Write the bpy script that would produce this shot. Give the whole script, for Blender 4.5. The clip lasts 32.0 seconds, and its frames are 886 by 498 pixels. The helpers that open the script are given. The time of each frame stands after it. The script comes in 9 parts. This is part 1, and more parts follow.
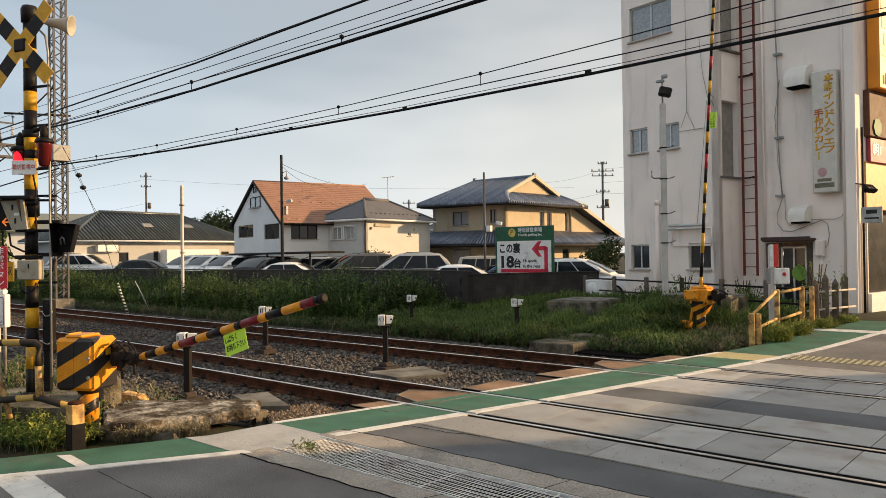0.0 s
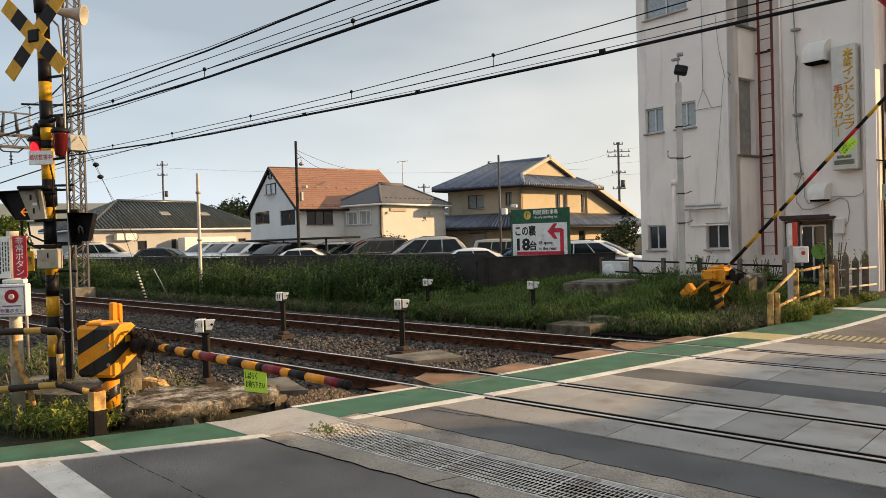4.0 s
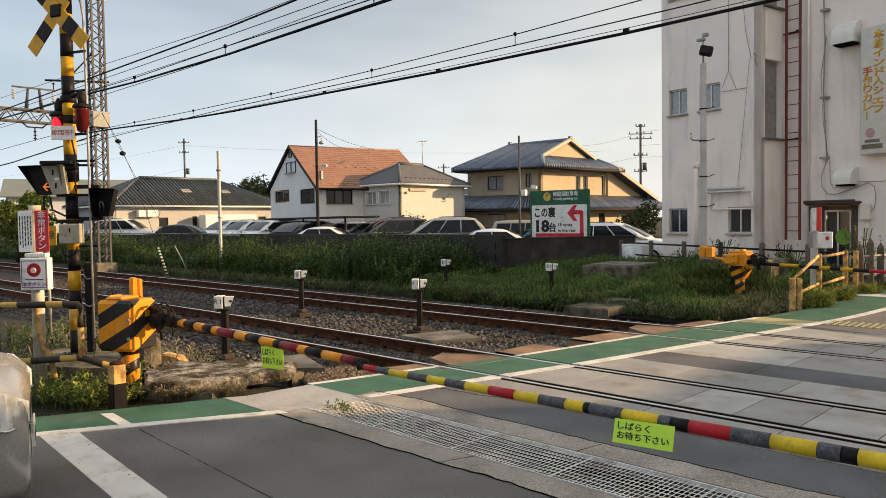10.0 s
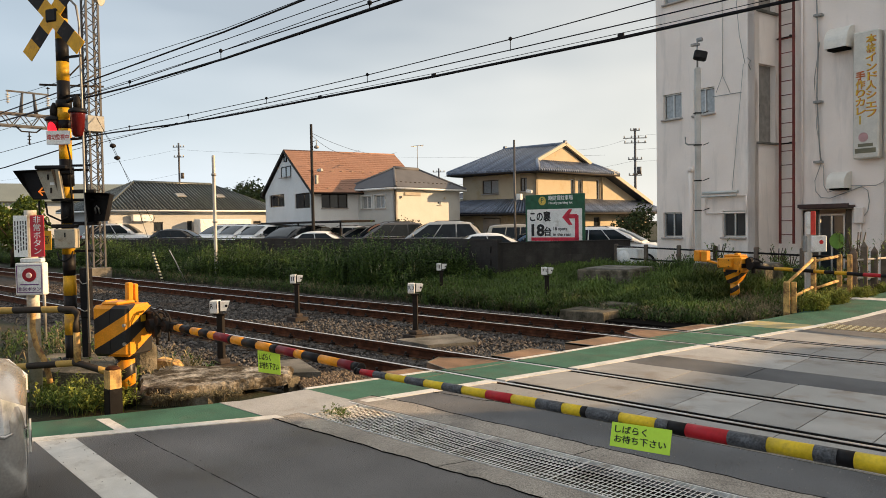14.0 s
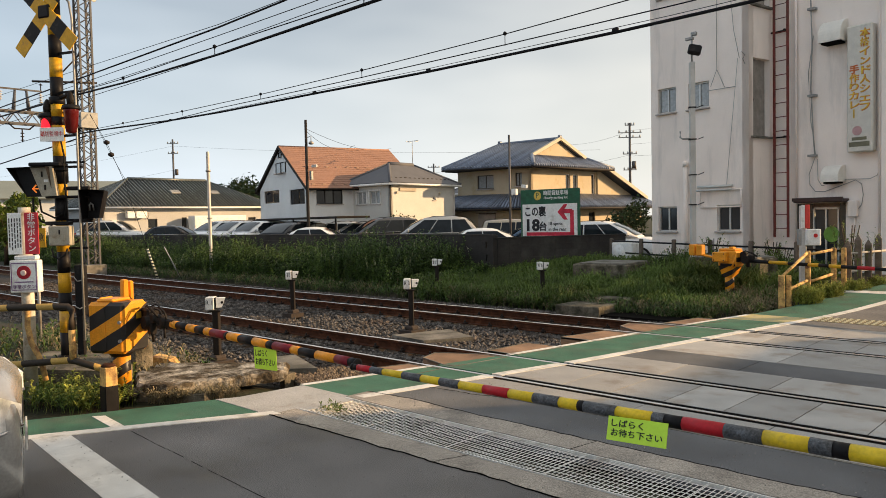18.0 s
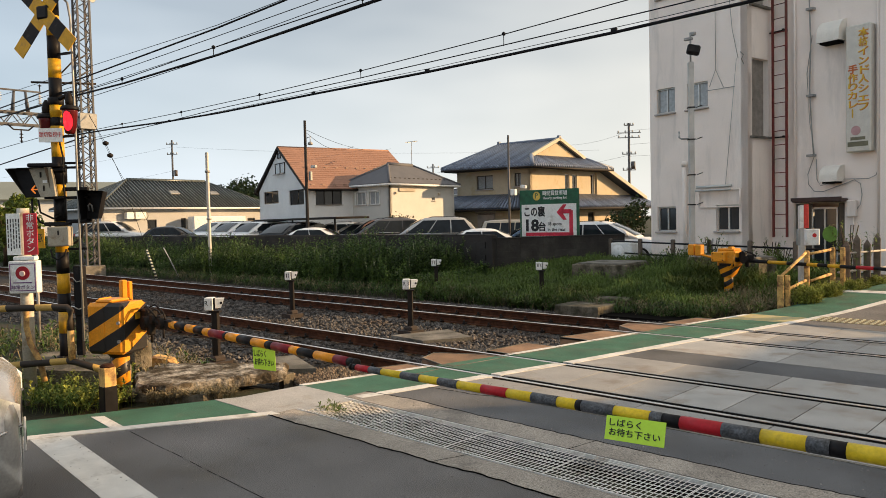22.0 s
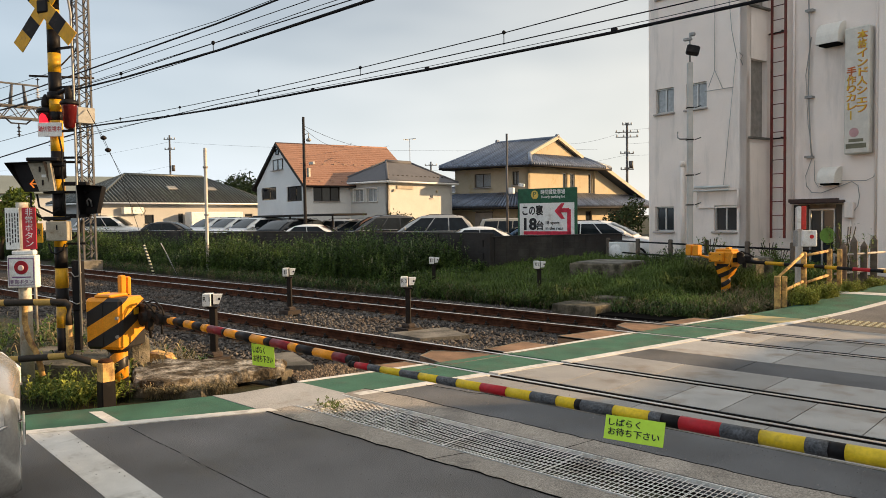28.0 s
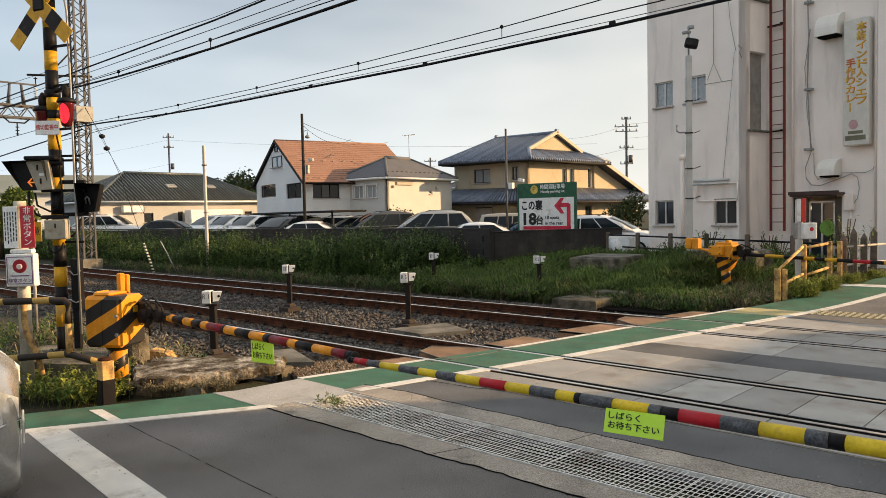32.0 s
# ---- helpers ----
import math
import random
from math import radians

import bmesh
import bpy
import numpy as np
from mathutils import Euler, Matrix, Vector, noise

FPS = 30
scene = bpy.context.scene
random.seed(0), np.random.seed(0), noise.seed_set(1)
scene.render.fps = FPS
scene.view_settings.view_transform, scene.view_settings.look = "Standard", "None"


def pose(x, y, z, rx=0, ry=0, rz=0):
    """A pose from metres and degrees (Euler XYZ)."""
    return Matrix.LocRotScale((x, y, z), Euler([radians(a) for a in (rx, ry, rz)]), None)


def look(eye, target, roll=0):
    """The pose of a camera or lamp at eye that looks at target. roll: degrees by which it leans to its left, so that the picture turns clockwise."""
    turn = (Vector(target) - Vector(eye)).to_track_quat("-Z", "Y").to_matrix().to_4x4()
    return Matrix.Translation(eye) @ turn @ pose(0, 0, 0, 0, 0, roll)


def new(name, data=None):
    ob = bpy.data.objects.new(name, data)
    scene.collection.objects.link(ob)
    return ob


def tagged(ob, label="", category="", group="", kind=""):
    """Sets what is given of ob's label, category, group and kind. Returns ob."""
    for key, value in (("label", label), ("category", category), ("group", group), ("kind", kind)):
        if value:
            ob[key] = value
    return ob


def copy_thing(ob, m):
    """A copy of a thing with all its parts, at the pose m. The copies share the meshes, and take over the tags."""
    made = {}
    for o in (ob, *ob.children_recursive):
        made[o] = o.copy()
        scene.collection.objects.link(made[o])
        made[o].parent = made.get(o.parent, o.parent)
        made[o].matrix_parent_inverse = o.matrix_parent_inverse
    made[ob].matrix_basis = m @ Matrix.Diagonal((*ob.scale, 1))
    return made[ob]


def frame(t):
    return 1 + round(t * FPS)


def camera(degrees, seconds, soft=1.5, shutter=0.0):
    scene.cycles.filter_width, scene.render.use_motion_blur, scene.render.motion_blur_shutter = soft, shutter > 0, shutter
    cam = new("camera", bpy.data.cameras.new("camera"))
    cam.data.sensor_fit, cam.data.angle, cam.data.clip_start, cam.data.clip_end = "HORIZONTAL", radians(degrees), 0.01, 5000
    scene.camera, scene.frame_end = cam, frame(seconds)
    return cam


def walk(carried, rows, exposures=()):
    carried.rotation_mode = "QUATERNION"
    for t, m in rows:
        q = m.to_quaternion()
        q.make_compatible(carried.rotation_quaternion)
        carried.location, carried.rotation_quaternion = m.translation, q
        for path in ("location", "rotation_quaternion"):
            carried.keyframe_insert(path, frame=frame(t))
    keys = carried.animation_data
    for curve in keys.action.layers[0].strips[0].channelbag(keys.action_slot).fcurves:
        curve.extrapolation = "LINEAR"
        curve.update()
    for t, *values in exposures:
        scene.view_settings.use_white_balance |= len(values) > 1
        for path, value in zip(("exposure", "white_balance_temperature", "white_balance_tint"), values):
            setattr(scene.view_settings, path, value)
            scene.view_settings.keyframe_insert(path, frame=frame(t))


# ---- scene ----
EXPOSURE = 0.68
# camera: held in the hand, turning a little; metres, then heading to the left of +y, dip and roll in degrees
cam = camera(61.437, 32.0, 0.8)


def aim(x, y, z, heading, dip, roll):
    h, d = radians(heading), radians(dip)
    ahead = Vector((-math.sin(h) * math.cos(d), math.cos(h) * math.cos(d), -math.sin(d)))
    return look((x, y, z), Vector((x, y, z)) + ahead, roll)


CAMERA_ROWS = [
    (0, aim(0.011, -0.047, 1.908, 41.606, -0.445, -0.781)),
    (0.5, aim(0.009, -0.044, 1.904, 41.622, -0.141, -0.855)),
    (1, aim(0.006, -0.038, 1.900, 41.686, 0.139, -0.968)),
    (1.5, aim(0.005, -0.038, 1.903, 41.816, 0.388, -1.038)),
    (2, aim(0.005, -0.032, 1.901, 42.012, 0.577, -1.163)),
    (2.5, aim(0.006, -0.026, 1.899, 42.232, 0.667, -1.276)),
    (3, aim(0.011, -0.026, 1.902, 42.454, 0.716, -1.372)),
    (3.5, aim(0.018, -0.034, 1.905, 42.658, 0.725, -1.496)),
    (5.5, aim(0.003, -0.008, 1.894, 43.428, 1.200, -1.821)),
    (6, aim(0.007, -0.010, 1.896, 43.575, 1.413, -1.814)),
    (6.5, aim(0.004, -0.009, 1.895, 43.694, 1.647, -1.794)),
    (7, aim(0.005, -0.005, 1.894, 43.842, 1.859, -1.801)),
    (7.5, aim(0.003, -0.002, 1.892, 43.980, 2.037, -1.727)),
    (8, aim(0.000, -0.001, 1.893, 44.097, 2.178, -1.563)),
    (8.5, aim(-0.003, -0.001, 1.889, 44.187, 2.226, -1.361)),
    (9, aim(-0.002, -0.000, 1.889, 44.264, 2.250, -1.132)),
    (9.5, aim(-0.004, -0.000, 1.889, 44.307, 2.234, -0.959)),
    (10, aim(-0.001, 0.001, 1.892, 44.340, 2.220, -0.866)),
    (10.5, aim(-0.000, -0.001, 1.893, 44.362, 2.196, -0.802)),
    (11, aim(-0.006, -0.001, 1.888, 44.378, 2.163, -0.846)),
    (11.5, aim(-0.011, -0.003, 1.887, 44.347, 2.151, -0.870)),
    (12, aim(-0.009, -0.008, 1.891, 44.274, 2.149, -0.873)),
    (12.5, aim(-0.002, -0.015, 1.894, 44.176, 2.110, -0.853)),
    (13, aim(-0.000, -0.018, 1.894, 44.080, 2.028, -0.886)),
    (13.5, aim(-0.002, -0.020, 1.895, 43.993, 1.955, -0.902)),
    (14, aim(-0.002, -0.017, 1.895, 43.955, 1.909, -0.933)),
    (14.5, aim(-0.003, -0.009, 1.894, 43.941, 1.904, -0.988)),
    (16.5, aim(0.003, -0.017, 1.898, 43.797, 2.081, -1.143)),
    (17, aim(-0.001, -0.018, 1.893, 43.734, 2.138, -1.185)),
    (17.5, aim(-0.002, -0.018, 1.893, 43.687, 2.210, -1.204)),
    (18, aim(-0.005, -0.021, 1.894, 43.601, 2.269, -1.208)),
    (18.5, aim(-0.003, -0.019, 1.894, 43.538, 2.258, -1.251)),
    (19, aim(-0.003, -0.019, 1.893, 43.480, 2.163, -1.306)),
    (19.5, aim(-0.003, -0.021, 1.894, 43.454, 2.073, -1.313)),
    (20, aim(0.000, -0.024, 1.895, 43.488, 2.061, -1.349)),
    (20.5, aim(-0.002, -0.025, 1.892, 43.525, 2.111, -1.360)),
    (21, aim(0.002, -0.024, 1.889, 43.561, 2.170, -1.359)),
    (21.5, aim(0.006, -0.023, 1.892, 43.562, 2.239, -1.324)),
    (22, aim(0.004, -0.019, 1.890, 43.559, 2.233, -1.286)),
    (22.5, aim(-0.002, -0.018, 1.894, 43.538, 2.258, -1.137)),
    (23, aim(-0.008, -0.019, 1.894, 43.535, 2.297, -1.030)),
    (23.5, aim(-0.010, -0.025, 1.895, 43.509, 2.345, -0.956)),
    (24, aim(-0.009, -0.029, 1.893, 43.463, 2.333, -0.908)),
    (24.5, aim(-0.007, -0.032, 1.892, 43.400, 2.273, -0.876)),
    (25, aim(-0.009, -0.033, 1.894, 43.361, 2.241, -0.880)),
    (25.5, aim(-0.006, -0.034, 1.895, 43.375, 2.257, -0.903)),
    (27.5, aim(-0.001, -0.043, 1.894, 43.410, 2.473, -0.766)),
    (28, aim(-0.008, -0.042, 1.896, 43.330, 2.414, -0.757)),
    (28.5, aim(-0.008, -0.040, 1.896, 43.293, 2.363, -0.789)),
    (29, aim(-0.010, -0.036, 1.897, 43.279, 2.412, -0.840)),
    (29.5, aim(-0.013, -0.026, 1.893, 43.320, 2.504, -0.961)),
    (30, aim(-0.012, -0.024, 1.893, 43.338, 2.627, -1.032)),
    (30.5, aim(-0.013, -0.023, 1.894, 43.352, 2.743, -1.099)),
    (31, aim(-0.016, -0.019, 1.891, 43.369, 2.781, -1.203)),
    (31.5, aim(-0.010, -0.021, 1.893, 43.370, 2.792, -1.218)),
    (32, aim(-0.009, -0.023, 1.886, 43.351, 2.722, -1.238)),
]
walk(cam, CAMERA_ROWS, exposures=[(0, EXPOSURE - 0.08), (3.5, EXPOSURE - 0.07), (7, EXPOSURE), (25, EXPOSURE + 0.02), (32, EXPOSURE + 0.05)])

# ---- sky, sun ----
SUN_ELEVATION, SUN_AZIMUTH = 14.0, 50.0   # degrees above the horizon; degrees from +x towards +y
world = bpy.data.worlds.new("sky")
scene.world = world
world.use_nodes = True
wt = world.node_tree
wt.nodes.clear()
w_out = wt.nodes.new("ShaderNodeOutputWorld")
w_bg = wt.nodes.new("ShaderNodeBackground")
w_sky = wt.nodes.new("ShaderNodeTexSky")
w_sky.sky_type, w_sky.sun_disc = "NISHITA", False
w_sky.sun_elevation = radians(SUN_ELEVATION)
w_sky.sun_rotation = radians(90 - SUN_AZIMUTH)
w_sky.air_density, w_sky.dust_density, w_sky.ozone_density = 1.0, 0.9, 2.0
w_co = wt.nodes.new("ShaderNodeTexCoord")
w_map = wt.nodes.new("ShaderNodeMapping")
w_map.inputs["Scale"].default_value = (1.0, 1.0, 3.4)
w_noise = wt.nodes.new("ShaderNodeTexNoise")
w_noise.inputs["Scale"].default_value, w_noise.inputs["Detail"].default_value = 0.95, 4.0
w_noise.inputs["Roughness"].default_value = 0.52
w_ramp = wt.nodes.new("ShaderNodeValToRGB")
w_ramp.color_ramp.elements[0].position, w_ramp.color_ramp.elements[1].position = 0.34, 0.62
w_ramp.color_ramp.elements[0].color = (0.48, 0.48, 0.48, 1)
w_ramp.color_ramp.elements[1].color = (0.97, 0.97, 0.97, 1)
w_mix = wt.nodes.new("ShaderNodeMix")
w_mix.data_type = "RGBA"
# thin cloud, brighter and warmer round the low sun
w_dot = wt.nodes.new("ShaderNodeVectorMath")
w_dot.operation = "DOT_PRODUCT"
w_dot.inputs[1].default_value = (math.cos(radians(SUN_AZIMUTH)) * 0.95, math.sin(radians(SUN_AZIMUTH)) * 0.95, 0.3)
w_cloud = wt.nodes.new("ShaderNodeValToRGB")
w_cloud.color_ramp.interpolation = "EASE"
w_cloud.color_ramp.elements[0].position, w_cloud.color_ramp.elements[0].color = 0.10, (0.398, 0.475, 0.552, 1)
w_cloud.color_ramp.elements[1].position, w_cloud.color_ramp.elements[1].color = 1.0, (0.54, 0.497, 0.42, 1)
w_half = wt.nodes.new("ShaderNodeMath")
w_half.operation, w_half.inputs[1].default_value, w_half.inputs[2].default_value = "MULTIPLY_ADD", 0.5, 0.5
w_gain = wt.nodes.new("ShaderNodeVectorMath")
w_gain.operation = "SCALE"
w_gain.inputs["Scale"].default_value = 18.3
wt.links.new(w_co.outputs["Generated"], w_dot.inputs[0])
wt.links.new(w_dot.outputs["Value"], w_half.inputs[0])
wt.links.new(w_half.outputs["Value"], w_cloud.inputs["Fac"])
wt.links.new(w_cloud.outputs["Color"], w_gain.inputs[0])
wt.links.new(w_gain.outputs["Vector"], w_mix.inputs["B"])
wt.links.new(w_co.outputs["Generated"], w_map.inputs["Vector"])
wt.links.new(w_map.outputs["Vector"], w_noise.inputs["Vector"])
wt.links.new(w_noise.outputs["Fac"], w_ramp.inputs["Fac"])
# haze closes the cloud towards the horizon
w_sep = wt.nodes.new("ShaderNodeSeparateXYZ")
w_haze = wt.nodes.new("ShaderNodeMapRange")
w_haze.inputs["From Min"].default_value, w_haze.inputs["From Max"].default_value = 0.04, 0.30
w_haze.inputs["To Min"].default_value, w_haze.inputs["To Max"].default_value = 0.92, 0.0
w_max = wt.nodes.new("ShaderNodeMath")
w_max.operation = "MAXIMUM"
wt.links.new(w_co.outputs["Generated"], w_sep.inputs["Vector"])
wt.links.new(w_sep.outputs["Z"], w_haze.inputs["Value"])
wt.links.new(w_ramp.outputs["Color"], w_max.inputs[0])
wt.links.new(w_haze.outputs["Result"], w_max.inputs[1])
wt.links.new(w_max.outputs["Value"], w_mix.inputs["Factor"])
wt.links.new(w_sky.outputs["Color"], w_mix.inputs["A"])
wt.links.new(w_mix.outputs["Result"], w_bg.inputs["Color"])
w_bg.inputs["Strength"].default_value = 0.065
wt.links.new(w_bg.outputs["Background"], w_out.inputs["Surface"])
sun_data = bpy.data.lights.new("sun", "SUN")
sun_data.energy, sun_data.angle, sun_data.color = 5.0, radians(0.6), (1.0, 0.66, 0.34)
sun_lamp = new("sun", sun_data)
_a, _e = radians(SUN_AZIMUTH), radians(SUN_ELEVATION)
sun_lamp.matrix_world = look((40 * math.cos(_a) * math.cos(_e), 40 * math.sin(_a) * math.cos(_e), 40 * math.sin(_e)), (0, 0, 0))


# ---- materials ----
def mat(name, color, rough=0.6, metal=0.0, vary=0.25, scale=6.0, bump=0.0, bump_scale=60.0, stain=None, stain_amount=0.0,
        stain_scale=1.3, island=0.0, per_object=0.0, glow=0.0, spec=0.28, grain=0.12, streak=1.0):
    """A surface with grain, blotches and an optional stain colour, at real-world size."""
    m = bpy.data.materials.new(name)
    m.use_nodes = True
    nt = m.node_tree
    b = nt.nodes["Principled BSDF"]
    N, L = nt.nodes.new, nt.links.new
    co = N("ShaderNodeNewGeometry")
    big = N("ShaderNodeTexNoise")
    big.inputs["Scale"].default_value, big.inputs["Detail"].default_value = scale, 6
    L(co.outputs["Position"], big.inputs["Vector"])
    fine = N("ShaderNodeTexNoise")
    fine.inputs["Scale"].default_value, fine.inputs["Detail"].default_value = bump_scale, 3
    L(co.outputs["Position"], fine.inputs["Vector"])
    rng = N("ShaderNodeMapRange")
    rng.inputs["From Min"].default_value, rng.inputs["From Max"].default_value = 0.28, 0.72
    rng.inputs["To Min"].default_value, rng.inputs["To Max"].default_value = 1 - vary, 1 + vary
    L(big.outputs["Fac"], rng.inputs["Value"])
    rng2 = N("ShaderNodeMapRange")
    rng2.inputs["From Min"].default_value, rng2.inputs["From Max"].default_value = 0.3, 0.7
    rng2.inputs["To Min"].default_value, rng2.inputs["To Max"].default_value = 1 - grain, 1 + grain
    L(fine.outputs["Fac"], rng2.inputs["Value"])
    mul = N("ShaderNodeMath")
    mul.operation = "MULTIPLY"
    L(rng.outputs["Result"], mul.inputs[0]), L(rng2.outputs["Result"], mul.inputs[1])
    last = mul.outputs["Value"]
    for amount, node, out in ((island, "ShaderNodeNewGeometry", "Random Per Island"), (per_object, "ShaderNodeObjectInfo", "Random")):
        if amount:
            src = N(node)
            r3 = N("ShaderNodeMapRange")
            r3.inputs["To Min"].default_value, r3.inputs["To Max"].default_value = 1 - amount, 1 + amount
            L(src.outputs[out], r3.inputs["Value"])
            m2 = N("ShaderNodeMath")
            m2.operation = "MULTIPLY"
            L(last, m2.inputs[0]), L(r3.outputs["Result"], m2.inputs[1])
            last = m2.outputs["Value"]
    base = N("ShaderNodeMix")
    base.data_type = "RGBA"
    base.inputs["A"].default_value = (*color, 1)
    base.inputs["B"].default_value = (*(stain or color), 1)
    base.inputs["Factor"].default_value = 0.0
    if stain and stain_amount:
        st = N("ShaderNodeTexNoise")
        st.inputs["Scale"].default_value, st.inputs["Detail"].default_value = stain_scale, 8
        st.inputs["Roughness"].default_value = 0.65
        run = N("ShaderNodeVectorMath")
        run.operation, run.inputs[1].default_value = "MULTIPLY", (1.0, 1.0, streak)
        L(co.outputs["Position"], run.inputs[0]), L(run.outputs["Vector"], st.inputs["Vector"])
        sr = N("ShaderNodeMapRange")
        sr.inputs["From Min"].default_value, sr.inputs["From Max"].default_value = 0.62 - 0.3 * stain_amount, 0.78 - 0.25 * stain_amount
        L(st.outputs["Fac"], sr.inputs["Value"]), L(sr.outputs["Result"], base.inputs["Factor"])
    sc = N("ShaderNodeVectorMath")
    sc.operation = "SCALE"
    L(base.outputs["Result"], sc.inputs[0]), L(last, sc.inputs["Scale"])
    L(sc.outputs["Vector"], b.inputs["Base Color"])
    b.inputs["Roughness"].default_value, b.inputs["Metallic"].default_value = rough, metal
    b.inputs["Specular IOR Level"].default_value = spec
    if rough > 0.15:
        rr = N("ShaderNodeMapRange")
        rr.inputs["To Min"].default_value, rr.inputs["To Max"].default_value = max(rough - 0.12, 0.05), min(rough + 0.12, 1.0)
        L(big.outputs["Fac"], rr.inputs["Value"]), L(rr.outputs["Result"], b.inputs["Roughness"])
    if bump:
        bp = N("ShaderNodeBump")
        bp.inputs["Strength"].default_value, bp.inputs["Distance"].default_value = bump, 0.02
        L(fine.outputs["Fac"], bp.inputs["Height"]), L(bp.outputs["Normal"], b.inputs["Normal"])
    if glow:
        b.inputs["Emission Color"].default_value, b.inputs["Emission Strength"].default_value = (*color, 1), glow
    return m


ASPHALT = mat("asphalt", (0.158, 0.150, 0.145), 0.85, vary=0.42, scale=0.7, bump=0.4, bump_scale=110, stain=(0.145, 0.132, 0.115), stain_amount=0.35, stain_scale=0.8, grain=0.65)
ASPHALT_DARK = mat("dark_patched_asphalt", (0.112, 0.114, 0.120), 0.85, vary=0.35, scale=1.2, bump=0.4, bump_scale=110, stain=(0.12, 0.115, 0.11), stain_amount=0.35, stain_scale=0.9, grain=0.6)
ASPHALT_OLD = mat("old_asphalt", (0.33, 0.295, 0.255), 0.88, vary=0.25, scale=2.0, bump=0.45, bump_scale=100, stain=(0.11, 0.10, 0.095), stain_amount=0.3, stain_scale=1.1, grain=0.5)
PANEL = mat("concrete_panel", (0.36, 0.35, 0.335), 0.8, vary=0.13, scale=2.4, bump=0.35, bump_scale=90, stain=(0.25, 0.21, 0.17), stain_amount=0.3, stain_scale=1.5, per_object=0.20, grain=0.25)
PANEL_RUST = mat("rust_stained_panel", (0.27, 0.165, 0.10), 0.85, vary=0.3, scale=3.0, bump=0.4, bump_scale=80, stain=(0.16, 0.10, 0.07), stain_amount=0.5, per_object=0.15)
CONCRETE = mat("weathered_concrete", (0.20, 0.185, 0.16), 0.9, vary=0.3, scale=3.0, bump=0.6, bump_scale=60, stain=(0.09, 0.085, 0.07), stain_amount=0.6, stain_scale=1.8)
CONCRETE_MOSS = mat("mossy_concrete", (0.19, 0.165, 0.125), 0.95, vary=0.35, scale=4.0, bump=0.9, bump_scale=45, stain=(0.05, 0.045, 0.03), stain_amount=0.8, stain_scale=2.6)
GREEN_PAINT = mat("green_path_paint", (0.055, 0.145, 0.095), 0.8, vary=0.28, scale=2.5, bump=0.4, bump_scale=120, stain=(0.085, 0.125, 0.088), stain_amount=0.4, stain_scale=1.6, grain=0.25)
WHITE_PAINT = mat("white_road_paint", (0.68, 0.66, 0.62), 0.75, vary=0.12, scale=5, bump=0.2, bump_scale=240, stain=(0.38, 0.35, 0.31), stain_amount=0.3, stain_scale=3.0)
YELLOW_ROAD = mat("faded_yellow_road_paint", (0.50, 0.42, 0.20), 0.8, vary=0.2, scale=5, stain=(0.3, 0.27, 0.2), stain_amount=0.5, stain_scale=5)
RAIL_SIDE = mat("rusty_rail", (0.060, 0.025, 0.014), 0.85, spec=0.1, vary=0.35, scale=8, bump=0.3, bump_scale=80, stain=(0.085, 0.036, 0.02), stain_amount=0.5, stain_scale=4)
RAIL_TOP = mat("polished_rail_top", (0.80, 0.79, 0.78), 0.42, 1.0, vary=0.1, scale=3)
IRON = mat("dark_iron", (0.018, 0.014, 0.012), 0.65, 0.2, spec=0.2, vary=0.3, scale=10, bump=0.2)
MAST = mat("dark_mast_steel", (0.095, 0.095, 0.10), 0.6, 0.3, vary=0.25, scale=4, stain=(0.10, 0.075, 0.06), stain_amount=0.35)
STEEL = mat("galvanised_steel", (0.30, 0.30, 0.29), 0.55, 0.4, vary=0.2, scale=6, stain=(0.22, 0.17, 0.13), stain_amount=0.3)
GRATE = mat("worn_grate_steel", (0.86, 0.84, 0.80), 0.42, 0.35, vary=0.2, scale=5, stain=(0.28, 0.20, 0.13), stain_amount=0.3, stain_scale=2)
# near-black of cracks, and of the shade painted into drains and openings
SEAM_AND_SHADE = mat("black_seams_and_shade", (0.010, 0.009, 0.008), 0.95, spec=0.02)
FLANGEWAY = mat("black_flangeway_shade", (0.007, 0.007, 0.007), 0.95, spec=0.02, vary=0.3, scale=5)
BALLAST = mat("ballast_bed", (0.034, 0.030, 0.027), 0.95, vary=0.4, scale=14, bump=1.0, bump_scale=40, stain=(0.03, 0.024, 0.02), stain_amount=0.5, grain=0.4)
STONES = mat("ballast_stones", (0.100, 0.091, 0.085), 0.9, vary=0.3, scale=20, island=0.6, stain=(0.10, 0.07, 0.05), stain_amount=0.35, stain_scale=1.0)
SLEEPER = mat("concrete_sleeper", (0.045, 0.035, 0.03), 0.9, vary=0.3, scale=6, bump=0.4)
SOIL = mat("weedy_soil", (0.034, 0.028, 0.017), 0.95, vary=0.45, scale=1.7, bump=0.9, bump_scale=25, stain=(0.018, 0.03, 0.009), stain_amount=0.6, stain_scale=0.9, grain=0.3)
LOT = mat("parking_asphalt", (0.09, 0.09, 0.09), 0.9, vary=0.25, scale=0.8, bump=0.4)
YELLOW = mat("safety_yellow", (0.56, 0.30, 0.012), 0.45, vary=0.14, scale=9, stain=(0.30, 0.17, 0.05), stain_amount=0.25, stain_scale=5)
LEMON = mat("lemon_yellow_band", (0.66, 0.46, 0.02), 0.42, vary=0.12, scale=9, stain=(0.36, 0.24, 0.05), stain_amount=0.22, stain_scale=5)
# ridge tones lighter than their tiles, painting the highlights on the ribs
TILE_DARK_LIT_RIB = mat("dark_tile_ridge_highlight", (0.072, 0.082, 0.080), 0.35, spec=0.45, vary=0.5, scale=5, island=0.3)
